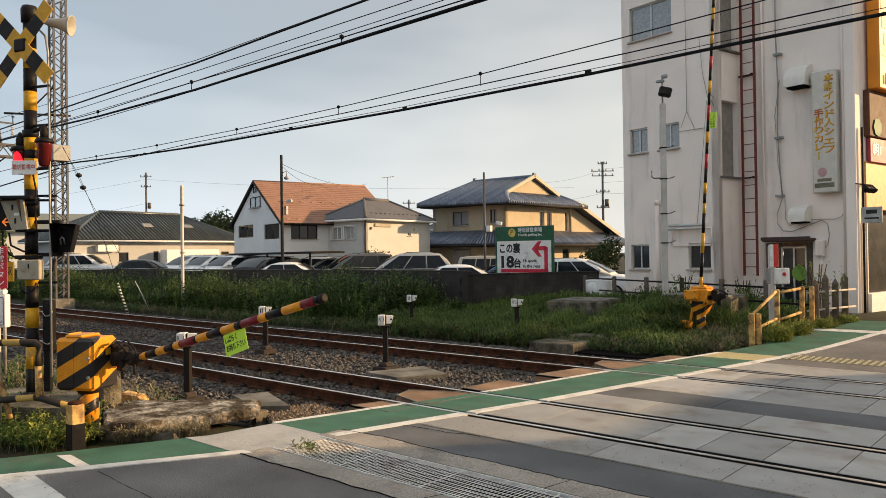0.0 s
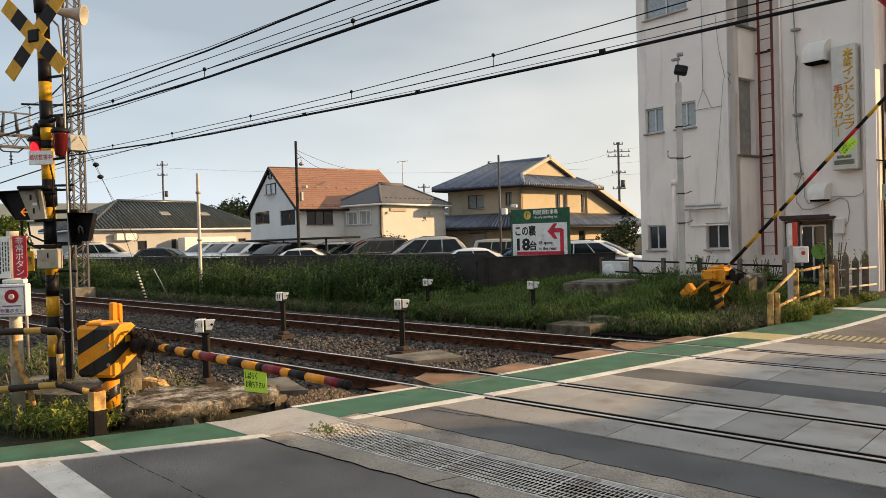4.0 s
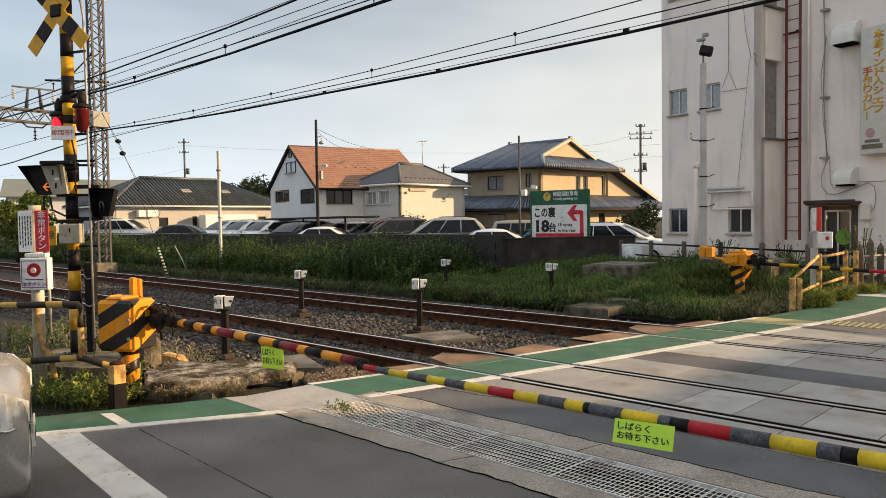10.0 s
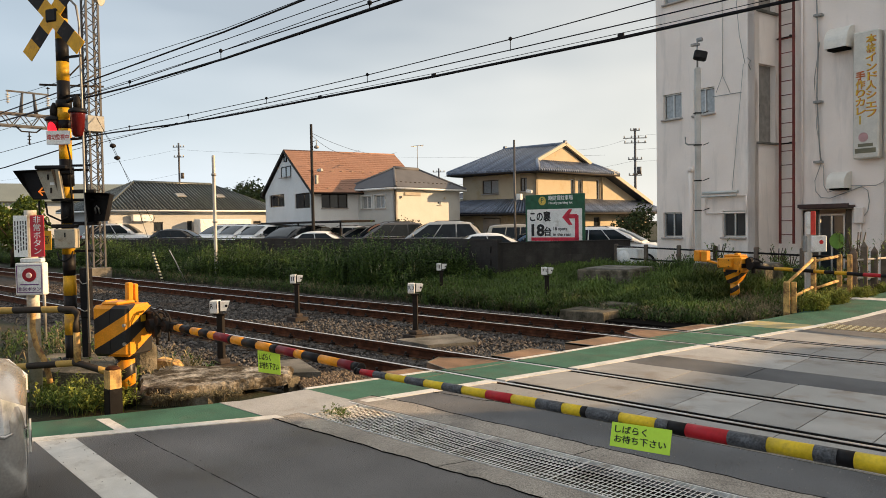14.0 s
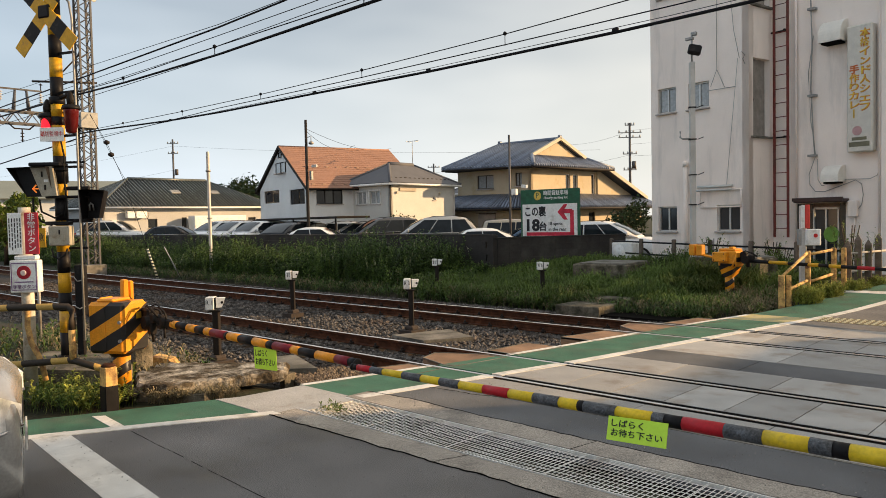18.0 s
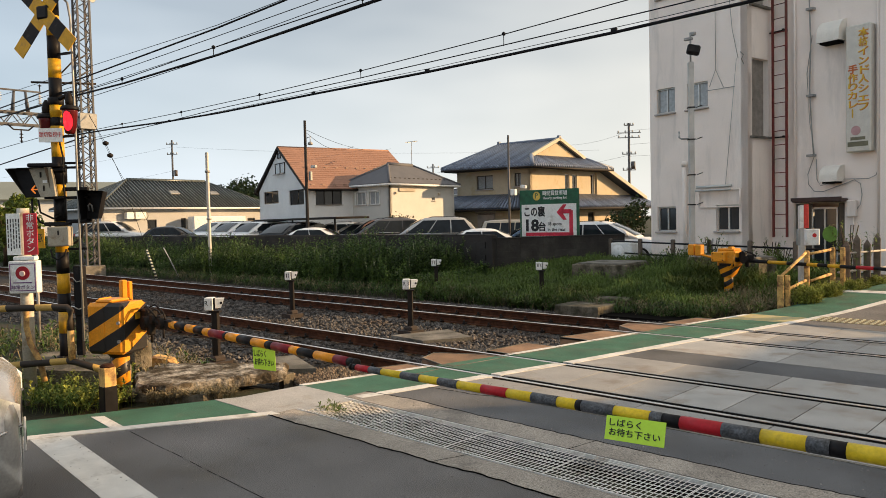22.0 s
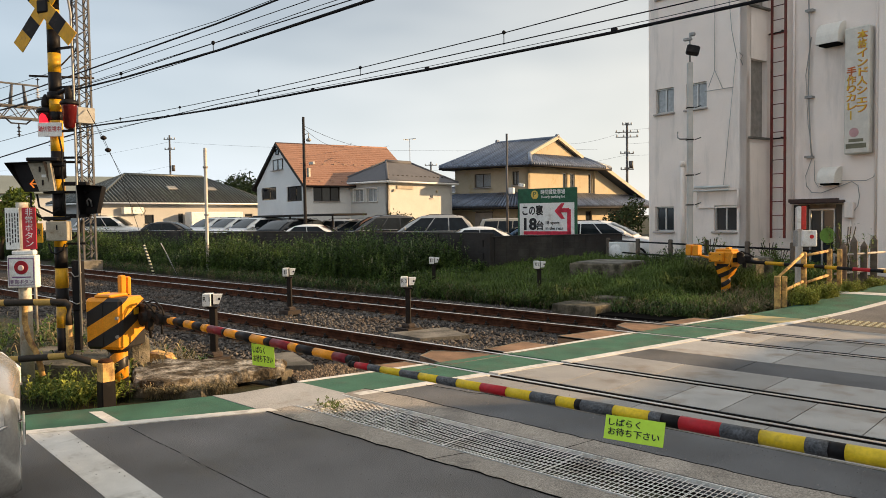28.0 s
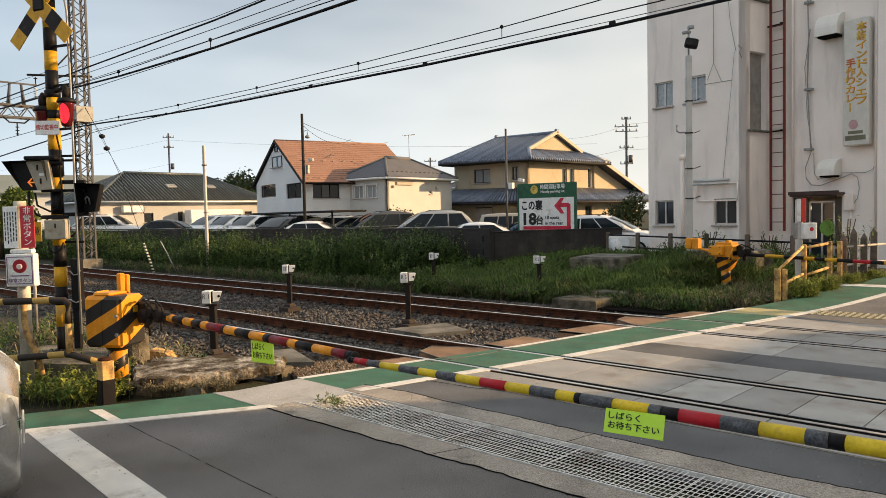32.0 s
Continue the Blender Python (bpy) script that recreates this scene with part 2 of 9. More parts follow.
TILE_LIT_RIB = mat("blue_grey_tile_ridge_highlight", (0.15, 0.18, 0.245), 0.4, spec=0.4, vary=0.25, scale=4, island=0.3)
ORANGE = mat("orange_yellow_paint", (0.70, 0.27, 0.015), 0.38, vary=0.12, scale=7, stain=(0.36, 0.16, 0.04), stain_amount=0.22, stain_scale=4)
BLACK = mat("black_paint", (0.010, 0.009, 0.010), 0.5, spec=0.15, vary=0.3, scale=8, stain=(0.04, 0.034, 0.03), stain_amount=0.15, stain_scale=5)
GREY_TAPE = mat("grey_reflective_tape", (0.075, 0.078, 0.085), 0.45, vary=0.35, scale=30, grain=0.5, bump=0.3, bump_scale=90)
MAROON = mat("maroon_band", (0.17, 0.010, 0.018), 0.45, vary=0.2, scale=12)
RED = mat("red_reflective_band", (0.40, 0.012, 0.020), 0.45, vary=0.15, scale=12)
LIME = mat("fluorescent_lime_plate", (0.52, 0.78, 0.06), 0.5, grain=0.03, vary=0.02, scale=5)
WHITE = mat("white_enamel", (0.76, 0.76, 0.74), 0.45, vary=0.07, scale=6, stain=(0.5, 0.47, 0.42), stain_amount=0.25, stain_scale=5)
INK = mat("black_lettering", (0.02, 0.02, 0.022), 0.6)
INK_RED = mat("red_lettering", (0.55, 0.03, 0.03), 0.55)
INK_WHITE = mat("white_lettering", (0.8, 0.8, 0.78), 0.55)
INK_PURPLE = mat("purple_lettering", (0.14, 0.04, 0.16), 0.55)
BEIGE_BOX = mat("beige_steel_box", (0.34, 0.31, 0.245), 0.5, vary=0.15, scale=8, stain=(0.2, 0.13, 0.07), stain_amount=0.25, stain_scale=6)
RED_GLASS = mat("dark_red_lens", (0.085, 0.008, 0.008), 0.12, vary=0.05)
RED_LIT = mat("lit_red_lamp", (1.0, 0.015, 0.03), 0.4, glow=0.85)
RUBBER = mat("black_rubber", (0.012, 0.012, 0.012), 0.7, spec=0.15)
GLASS = mat("dark_window_glass", (0.026, 0.03, 0.034), 0.06, vary=0.15, scale=2, spec=0.45)
CURTAIN_GLASS = mat("curtained_window", (0.30, 0.31, 0.31), 0.12, vary=0.22, scale=12, spec=0.8)
ALU = mat("aluminium_frame", (0.52, 0.52, 0.50), 0.4, 0.5, vary=0.1)
DARK_ALU = mat("bronze_window_frame", (0.07, 0.06, 0.05), 0.45, 0.3)
STUCCO = mat("stained_white_stucco", (0.87, 0.775, 0.705), 0.9, vary=0.06, scale=0.9, bump=0.25, bump_scale=70, stain=(0.68, 0.615, 0.56), stain_amount=0.28, stain_scale=2.0, streak=0.16, grain=0.06)
STUCCO_TRIM = mat("grey_stucco_trim", (0.42, 0.38, 0.35), 0.9, vary=0.15, scale=2)
LADDER_RED = mat("oxide_red_steel", (0.17, 0.035, 0.028), 0.6, vary=0.3, scale=5, stain=(0.1, 0.05, 0.04), stain_amount=0.4)
WALL_BLACK = mat("dark_block_wall", (0.040, 0.036, 0.034), 0.95, vary=0.25, scale=2.0, bump=0.5, bump_scale=30, stain=(0.065, 0.06, 0.054), stain_amount=0.35, stain_scale=0.7, per_object=0.10)
CREAM = mat("cream_render", (0.53, 0.47, 0.37), 0.9, vary=0.06, scale=1.2, stain=(0.5, 0.41, 0.28), stain_amount=0.2)
WARM_WALL = mat("tan_render", (0.47, 0.395, 0.28), 0.9, vary=0.07, scale=1.2, stain=(0.42, 0.32, 0.18), stain_amount=0.25)
PALE_WALL = mat("white_house_render", (0.68, 0.68, 0.67), 0.85, vary=0.05, scale=1.1)
PALE_SIDING = mat("pale_grey_siding", (0.52, 0.51, 0.48), 0.8, vary=0.06, scale=1.5)
BROWN_ROOF = mat("brown_slate_roof", (0.30, 0.165, 0.115), 0.8, vary=0.10, scale=1.5, island=0.12, bump=0.2, bump_scale=10)
GREY_ROOF = mat("grey_slate_roof", (0.105, 0.105, 0.115), 0.7, vary=0.14, scale=1.5, island=0.12)
TILE_BLACK = mat("dark_glazed_tile", (0.018, 0.02, 0.019), 0.45, vary=0.3, scale=4, island=0.3)
TILE_BLUE = mat("blue_grey_glazed_tile", (0.035, 0.042, 0.06), 0.4, vary=0.25, scale=4, island=0.3)
WOOD_POLE = mat("dark_utility_pole", (0.022, 0.019, 0.018), 0.85, vary=0.2)
CONC_POLE = mat("pale_concrete_pole", (0.52, 0.50, 0.47), 0.9, vary=0.12, scale=3, stain=(0.4, 0.38, 0.35), stain_amount=0.3)
WIRE = mat("overhead_wire", (0.012, 0.012, 0.014), 0.7, 0.0, spec=0.1)
FENCE_WOOD = mat("grey_old_sleeper_wood", (0.13, 0.105, 0.085), 0.95, vary=0.35, scale=6, bump=0.5)
FENCE_YELLOW = mat("chipped_yellow_timber", (0.58, 0.37, 0.13), 0.8, vary=0.25, scale=6, stain=(0.15, 0.075, 0.04), stain_amount=0.62, stain_scale=7)
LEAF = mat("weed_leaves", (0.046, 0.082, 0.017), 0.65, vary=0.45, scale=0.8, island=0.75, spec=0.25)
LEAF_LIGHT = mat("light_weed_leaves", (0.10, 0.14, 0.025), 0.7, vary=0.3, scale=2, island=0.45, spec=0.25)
# lighter, yellower copy of the leaf colour, with sunlight put into it
LEAF_PAINTED_SUN = mat("leaves_with_painted_sun", (0.21, 0.235, 0.045), 0.7, vary=0.3, scale=3, island=0.5, spec=0.2)
SHOP_GLASS = mat("dark_shop_glass", (0.018, 0.017, 0.016), 0.3, vary=0.2, scale=3, spec=0.08)
TACTILE = mat("worn_tactile_yellow", (0.16, 0.13, 0.075), 0.85, vary=0.25, scale=5)
GRAVEL_BROWN = mat("brown_gravel", (0.17, 0.128, 0.09), 0.9, vary=0.3, scale=20, island=0.55)
GRIT = mat("road_grit", (0.22, 0.205, 0.19), 0.8, vary=0.2, island=0.5)
LEAF_DARK = mat("dark_tree_leaves", (0.024, 0.040, 0.014), 0.8, vary=0.3, scale=0.6, island=0.45, spec=0.2)
DRY = mat("dry_grass", (0.20, 0.165, 0.095), 0.9, vary=0.3, scale=2, island=0.4)
GRASS = mat("verge_grass", (0.082, 0.125, 0.027), 0.75, vary=0.55, scale=0.6, island=0.32, spec=0.2)
NIGHT_GLASS = mat("dark_blue_window_glass", (0.012, 0.015, 0.022), 0.12, vary=0.3, scale=3, spec=0.35)
SNOW_GUARD = mat("pale_snow_guard", (0.34, 0.22, 0.16), 0.6)
BARK = mat("bark", (0.07, 0.05, 0.035), 0.95, vary=0.3, bump=0.5)


# ---- mesh helpers ----
class Geo:
    """Collects faces of one mesh."""

    def __init__(self):
        self.v, self.f, self.s = [], [], []

    def add(self, verts, faces, m=None, smooth=False):
        k = len(self.v)
        self.v += [tuple(m @ Vector(p)) if m is not None else tuple(p) for p in verts]
        self.f += [tuple(i + k for i in f) for f in faces]
        self.s += [smooth] * len(faces) if isinstance(smooth, bool) else smooth
        return self

    def box(self, c, size, m=None, b=0.0):
        """A box of that centre and size; b: the width of its chamfers."""
        h = [d / 2 for d in size]
        b = min(b, min(h) * 0.9)
        if b <= 0:
            vs = [(c[0] + x * h[0], c[1] + y * h[1], c[2] + z * h[2]) for x in (-1, 1) for y in (-1, 1) for z in (-1, 1)]
            fs = [(0, 1, 3, 2), (4, 6, 7, 5), (0, 4, 5, 1), (2, 3, 7, 6), (0, 2, 6, 4), (1, 5, 7, 3)]
            return self.add(vs, fs, m)
        ids, vs = {}, []
        for sx in (-1, 1):
            for sy in (-1, 1):
                for sz in (-1, 1):
                    for a in range(3):
                        s = (sx, sy, sz)
                        ids[s, a] = len(vs)
                        vs.append(tuple(c[i] + s[i] * (h[i] - (0 if i == a else b)) for i in range(3)))
        fs = []
        for a in range(3):
            o = [i for i in range(3) if i != a]
            for s in (-1, 1):
                q = []
                for p, r in ((-1, -1), (1, -1), (1, 1), (-1, 1)):
                    k = [0, 0, 0]
                    k[a], k[o[0]], k[o[1]] = s, p, r
                    q.append(ids[tuple(k), a])
                fs.append(q)
            for p in (-1, 1):
                for r in (-1, 1):
                    e = []
                    for s, ax in ((-1, o[0]), (1, o[0]), (1, o[1]), (-1, o[1])):
                        k = [0, 0, 0]
                        k[a], k[o[0]], k[o[1]] = s, p, r
                        e.append(ids[tuple(k), ax])
                    fs.append(e)
        for s in ((x, y, z) for x in (-1, 1) for y in (-1, 1) for z in (-1, 1)):
            fs.append([ids[s, a] for a in range(3)])
        cv, out = Vector(c), []
        for f in fs:
            p = [Vector(vs[i]) for i in f]
            n = (p[1] - p[0]).cross(p[2] - p[0])
            out.append(tuple(f) if n.dot(sum(p, Vector()) / len(p) - cv) > 0 else tuple(reversed(f)))
        return self.add(vs, out, m)

    def cyl(self, p, q, r, r2=None, n=12, m=None, caps=True):
        """A round bar from p to q."""
        p, q = Vector(p), Vector(q)
        r2 = r if r2 is None else r2
        turn = (q - p).to_track_quat("Z", "Y").to_matrix()
        vs = []
        for c, rad in ((p, r), (q, r2)):
            vs += [tuple(c + turn @ Vector((math.cos(2 * math.pi * i / n) * rad, math.sin(2 * math.pi * i / n) * rad, 0))) for i in range(n)]
        fs = [(i, (i + 1) % n, n + (i + 1) % n, n + i) for i in range(n)]
        sm = [True] * n
        if caps:
            fs += [tuple(reversed(range(n))), tuple(range(n, 2 * n))]
            sm += [False, False]
        return self.add(vs, fs, m, sm)

    def tube(self, pts, r, n=8, m=None):
        """A pipe along points."""
        pts = [Vector(p) for p in pts]
        vs, fs = [], []
        for i, p in enumerate(pts):
            d = (pts[min(i + 1, len(pts) - 1)] - pts[max(i - 1, 0)]).normalized()
            turn = d.to_track_quat("Z", "Y").to_matrix()
            vs += [tuple(p + turn @ Vector((math.cos(2 * math.pi * k / n) * r, math.sin(2 * math.pi * k / n) * r, 0))) for k in range(n)]
        for i in range(len(pts) - 1):
            fs += [(i * n + k, i * n + (k + 1) % n, (i + 1) * n + (k + 1) % n, (i + 1) * n + k) for k in range(n)]
        fs += [tuple(reversed(range(n))), tuple(range((len(pts) - 1) * n, len(pts) * n))]
        return self.add(vs, fs, m, [True] * (len(fs) - 2) + [False, False])

    def prism(self, poly, z0, z1, m=None):
        """An upright prism over a polygon in the plane, given anticlockwise."""
        n = len(poly)
        vs = [(x, y, z0) for x, y in poly] + [(x, y, z1) for x, y in poly]
        fs = [tuple(reversed(range(n))), tuple(range(n, 2 * n))] + [(i, (i + 1) % n, n + (i + 1) % n, n + i) for i in range(n)]
        return self.add(vs, fs, m)

    def slab(self, quad, t):
        """A plate of thickness t under a quad of four points, anticlockwise from above."""
        a = [Vector(p) for p in quad]
        n = (a[1] - a[0]).cross(a[-1] - a[0]).normalized() * t
        vs = [tuple(p - n) for p in a] + [tuple(p) for p in a]
        k = len(a)
        fs = [tuple(reversed(range(k))), tuple(range(k, 2 * k))] + [(i, (i + 1) % k, k + (i + 1) % k, k + i) for i in range(k)]
        return self.add(vs, fs)

    def lathe(self, profile, n=20, m=None):
        """A turned body round z from (radius, height) pairs."""
        vs, fs = [], []
        for r, z in profile:
            vs += [(math.cos(2 * math.pi * i / n) * r, math.sin(2 * math.pi * i / n) * r, z) for i in range(n)]
        for j in range(len(profile) - 1):
            fs += [(j * n + i, j * n + (i + 1) % n, (j + 1) * n + (i + 1) % n, (j + 1) * n + i) for i in range(n)]
        sm = [True] * len(fs)
        fs += [tuple(reversed(range(n))), tuple(range((len(profile) - 1) * n, len(profile) * n))]
        return self.add(vs, fs, m, sm + [False, False])

    def mesh(self, name, material):
        me = bpy.data.meshes.new(name)
        me.from_pydata(self.v, [], self.f)
        me.polygons.foreach_set("use_smooth", self.s)
        if material:
            me.materials.append(material)
        me.update()
        return me


def part(name, geo, material, parent=None, label="", m=None):
    """One mesh object, under a thing or a part."""
    ob = new(name, geo.mesh(name, material))
    if parent is not None:
        ob.parent = parent
    if m is not None:
        ob.matrix_basis = m
    return tagged(ob, label=label) if label else ob


def thing(name, label, category, m=None, group="", kind=""):
    """An Empty at the base of a thing, which carries its parts."""
    ob = new(name)
    ob.empty_display_size = 0.1
    if m is not None:
        ob.matrix_basis = m
    return tagged(ob, label, category, group, kind)


def solid(name, geo, material, label, category, m=None, group="", kind=""):
    """A thing of one mesh."""
    ob = new(name, geo.mesh(name, material))
    if m is not None:
        ob.matrix_basis = m
    return tagged(ob, label, category, group, kind)


def lettering(name, text, size, material, parent, m, thick=0.004, label="", width=None, bold=0.0):
    """Letters of the built-in font as a thin mesh; size: their height; width: what the line is squeezed to."""
    cu = bpy.data.curves.new(name, "FONT")
    cu.offset = bold * size
    cu.body, cu.size, cu.extrude, cu.align_x, cu.align_y, cu.resolution_u = text, size, thick / 2, "CENTER", "CENTER", 2
    tmp = new(name + "_outline", cu)
    me = bpy.data.meshes.new_from_object(tmp)
    me.name = name
    scene.collection.objects.unlink(tmp)
    bpy.data.objects.remove(tmp)
    xs = [v.co.x for v in me.vertices]
    if width and xs:
        k = width / max(max(xs) - min(xs), 1e-6)
        for v in me.vertices:
            v.co.x *= k
    me.materials.clear()
    me.materials.append(material)
    ob = new(name, me)
    ob.parent = parent
    ob.matrix_basis = m
    return tagged(ob, label=label) if label else ob


def upright(x, y, z, yaw):
    """The pose of a panel that stands upright and reads along its local x; yaw: degrees of that x from world x."""
    return pose(x, y, z, 90, 0, yaw)


def clumps(name, rng, n, place, height, leaf, blades, material, label, category="", spread=0.25, wide=0.03, kind="stuff", parent=None, rise=1.0):
    """Weeds: n stems placed by place(rng) -> (x, y, z), each with pairs of leaves."""
    V, F = [], []
    for _ in range(n):
        got = place(rng)
        if got is None:
            continue
        x, y, z, sc = got
        h = height * sc * rng.uniform(0.65, 1.2)
        lx, ly = rng.uniform(-spread, spread) * h, rng.uniform(-spread, spread) * h
        k = len(V)
        w = 0.006
        V += [(x - w, y, z - 0.05), (x + w, y, z - 0.05), (x + lx, y + ly, z + h)]
        F.append((k, k + 1, k + 2))
        for j in range(blades):
            u = rng.uniform(0.12, 1.0)
            a = rng.uniform(0, 6.283)
            ll = leaf * rng.uniform(0.6, 1.3) * (1.15 - 0.5 * u)
            bx, by, bz = x + lx * u, y + ly * u, z + h * u
            dx, dy = math.cos(a), math.sin(a)
            up = rng.uniform(0.15, 0.9) * ll * rise
            k = len(V)
            V += [(bx, by, bz), (bx + dx * ll * 0.5 - dy * wide, by + dy * ll * 0.5 + dx * wide, bz + up),
                  (bx + dx * ll, by + dy * ll, bz + up * 0.75), (bx + dx * ll * 0.5 + dy * wide, by + dy * ll * 0.5 - dx * wide, bz + up)]
            F.append((k, k + 1, k + 2, k + 3))
    me = bpy.data.meshes.new(name)
    me.from_pydata(V, [], F)
    me.materials.append(material)
    ob = new(name, me)
    if parent is not None:
        ob.parent = parent
        return ob
    return tagged(ob, label, category or "plants", kind=kind)


def facing(x, y, z=0.0, yaw=0.0):
    return pose(x, y, z, 0, 0, yaw)


def smooth_step(a, b, x):
    u = min(max((x - a) / (b - a), 0.0), 1.0)
    return u * u * (3 - 2 * u)


def ground_height(x, y):
    """The earth's level: the track bed lies low, the far side a little above the rails."""
    z = -0.24
    z += 0.10 * smooth_step(13.5, 14.4, y) + 0.44 * smooth_step(15.6, 20.5, y)
    near = smooth_step(5.6, 4.7, y)
    return z * (1 - near) + (-0.06) * near


# ---- ground, road and track ----
# the white line between the road and the green path: (x, y)
LINE = [(-10.6, -4.0), (-8.6, -0.1), (-7.36, 2.18), (-6.26, 4.27), (-6.20, 5.0), (-5.44, 8.17), (-4.35, 13.82), (-3.2, 18.4), (-1.4, 26.0), (1.2, 37.0)]


def line_x(y):
    for (x0, y0), (x1, y1) in zip(LINE, LINE[1:]):
        if y <= y1:
            return x0 + (x1 - x0) * (y - y0) / (y1 - y0)
    return LINE[-1][0]


def road_height(y):
    return 0.30 * smooth_step(13.6, 20.0, y)


def path_width(y):
    return 0.78 + 0.22 * smooth_step(2.0, 5.0, y) + 0.12 * smooth_step(8.0, 13.0, y)


def strip(ys, left, right, lift, thick=0.03):
    """A band of the road between two edges x = left(y), right(y)."""
    g = Geo()
    vs, fs = [], []
    ys = sorted(set(ys) | {k for _, k in LINE if ys[0] < k < ys[-1]})
    for y in ys:
        z = road_height(y) + lift
        vs += [(left(y), y, z), (right(y), y, z), (left(y), y, z - thick), (right(y), y, z - thick)]
    for i in range(len(ys) - 1):
        a, b = 4 * i, 4 * i + 4
        fs += [(a, a + 1, b + 1, b), (a + 1, a + 3, b + 3, b + 1), (a + 2, a, b, b + 2)]
    fs += [(1, 0, 2, 3), (len(vs) - 4, len(vs) - 3, len(vs) - 1, len(vs) - 2)]
    return g.add(vs, fs)


def frange(a, b, step):
    n = max(1, round((b - a) / step))
    return [a + (b - a) * i / n for i in range(n + 1)]


def build_ground():
    g = Geo()
    xs = [-4000, -1500, -600, -300, -160, -100] + frange(-80, 30, 2.2) + [45, 80, 160, 400, 1500, 4000]
    ys = [-4000, -1500, -500, -150, -60, -30, -15] + frange(-8, 24, 0.8) + [28, 35, 50, 80, 130, 250, 600, 1500, 4000]
    for y in ys:
        for x in xs:
            g.v.append((x, y, ground_height(x, y) + (0.03 * noise.noise(Vector((x * 0.7, y * 0.7, 0))) if abs(x) < 60 and 13 < y < 22 else 0) - 0.02))
    w = len(xs)
    for j in range(len(ys) - 1):
        for i in range(w - 1):
            a = j * w + i
            g.f.append((a, a + 1, a + w + 1, a + w))
            g.s.append(True)
    ob = new("ground", g.mesh("ground", SOIL))
    tagged(ob, "weedy brown earth beside and between the tracks", "ground", kind="structure")


def build_road():
    road = thing("road", "worn grey asphalt road over the level crossing", "road", kind="structure")
    right = lambda y: line_x(y) + 7.4 + (0.6 if y < 3 else 0)
    cut = [(-40.0, 4.36, ASPHALT), (5.0, 6.085, ASPHALT_DARK), (13.05, 37.0, ASPHALT)]
    for a, b, ma in cut:
        part("asphalt", strip(frange(a, b, 0.7), line_x, right, 0.0, 0.28), ma, road)
    # old concrete surrounds of the drain, broken along their outer edges
    for y0, side, far in ((4.07, -1, 4.36), (5.35, 1, 5.02)):
        vs, fs, x, rng, seam = [], [], -6.3, random.Random(31), Geo()
        while x < 2.2:
            w = 0.05 * noise.noise(Vector((x * 1.3, y0, 0.0))) + rng.uniform(-0.012, 0.012)
            k = len(vs)
            vs += [(x, y0 + w, 0.006), (x, far, 0.006), (x, y0 + w, -0.02), (x, far, -0.02)]
            if k:
                fs += [(k - 4, k, k + 1, k - 3), (k - 2, k + 2, k, k - 4), (k - 3, k + 1, k + 3, k - 1)] if side < 0 else [(k - 3, k + 1, k, k - 4), (k - 4, k, k + 2, k - 2), (k - 1, k + 3, k + 1, k - 3)]
                (px, py, pz), (qx, qy, qz) = vs[k - 4], vs[k]
                w0 = 0.004 + 0.007 * rng.random()
                seam.slab([(px, py - w0, 0.0085), (qx, qy - w0, 0.0085), (qx, qy + 0.003, 0.0085), (px, py + 0.003, 0.0085)], 0.006)
            x += rng.uniform(0.05, 0.12)
        part("cracks", seam, SEAM_AND_SHADE, road, "dark broken seam")
        part("drain_surround", Geo().add(vs, fs), ASPHALT_OLD, road, "old pitted concrete surround")
    # grey slab where the drain meets the path
    part("concrete_apron", strip(frange(4.05, 5.06, 0.3), lambda y: line_x(y) - 0.95, lambda y: line_x(y) + 0.1, 0.004, 0.25), PANEL, road)
    path = thing("footpath", "green-painted footpath strip along the road edge", "path", kind="structure")
    for a, b in ((-40.0, 4.06), (5.06, 6.78), (6.90, 7.92), (8.04, 10.76), (10.88, 11.90), (12.04, 13.2), (14.0, 19.0)):
        part("green_strip", strip(frange(a, b, 0.6), lambda y: line_x(y) - path_width(y), lambda y: line_x(y) - 0.07, 0.0, 0.25), GREEN_PAINT, path)
    part("yellow_strip", strip(frange(13.2, 14.0, 0.4), lambda y: line_x(y) - path_width(y), lambda y: line_x(y) - 0.07, 0.0, 0.25), YELLOW_ROAD, path)
    lines = thing("road_marking", "white painted edge and stop lines, worn", "road marking", kind="structure")
    for a, b in ((-40.0, 4.15), (5.10, 6.78), (6.90, 7.92), (8.04, 10.76), (10.88, 11.90), (12.04, 19.0)):
        part("edge_line", strip(frange(a, b, 0.5), lambda y: line_x(y) - 0.07, lambda y: line_x(y) + 0.08, 0.0075, 0.02), WHITE_PAINT, lines)
    for a, b in ((5.08, 6.78), (8.04, 10.76), (12.04, 13.9)):
        part("edge_line", strip(frange(a, b, 0.5), lambda y: line_x(y) - path_width(y) - 0.04, lambda y: line_x(y) - path_width(y) + 0.05, 0.003, 0.02), WHITE_PAINT, lines)
    part("stop_line", Geo().slab([(-7.30, 2.20, 0.004), (-3.2, 1.86, 0.004), (-3.2, 2.14, 0.004), (-7.30, 2.50, 0.004)], 0.02), WHITE_PAINT, lines)
    part("cross_tick", Geo().slab([(-7.66, 2.88, 0.004), (-6.98, 2.83, 0.004), (-6.92, 2.93, 0.004), (-7.58, 2.98, 0.004)], 0.02), WHITE_PAINT, lines)
    part("far_stop_line", strip([17.2, 17.5], lambda y: line_x(y) - 1.4, lambda y: line_x(y) + 3.4, 0.005, 0.02), WHITE_PAINT, lines)
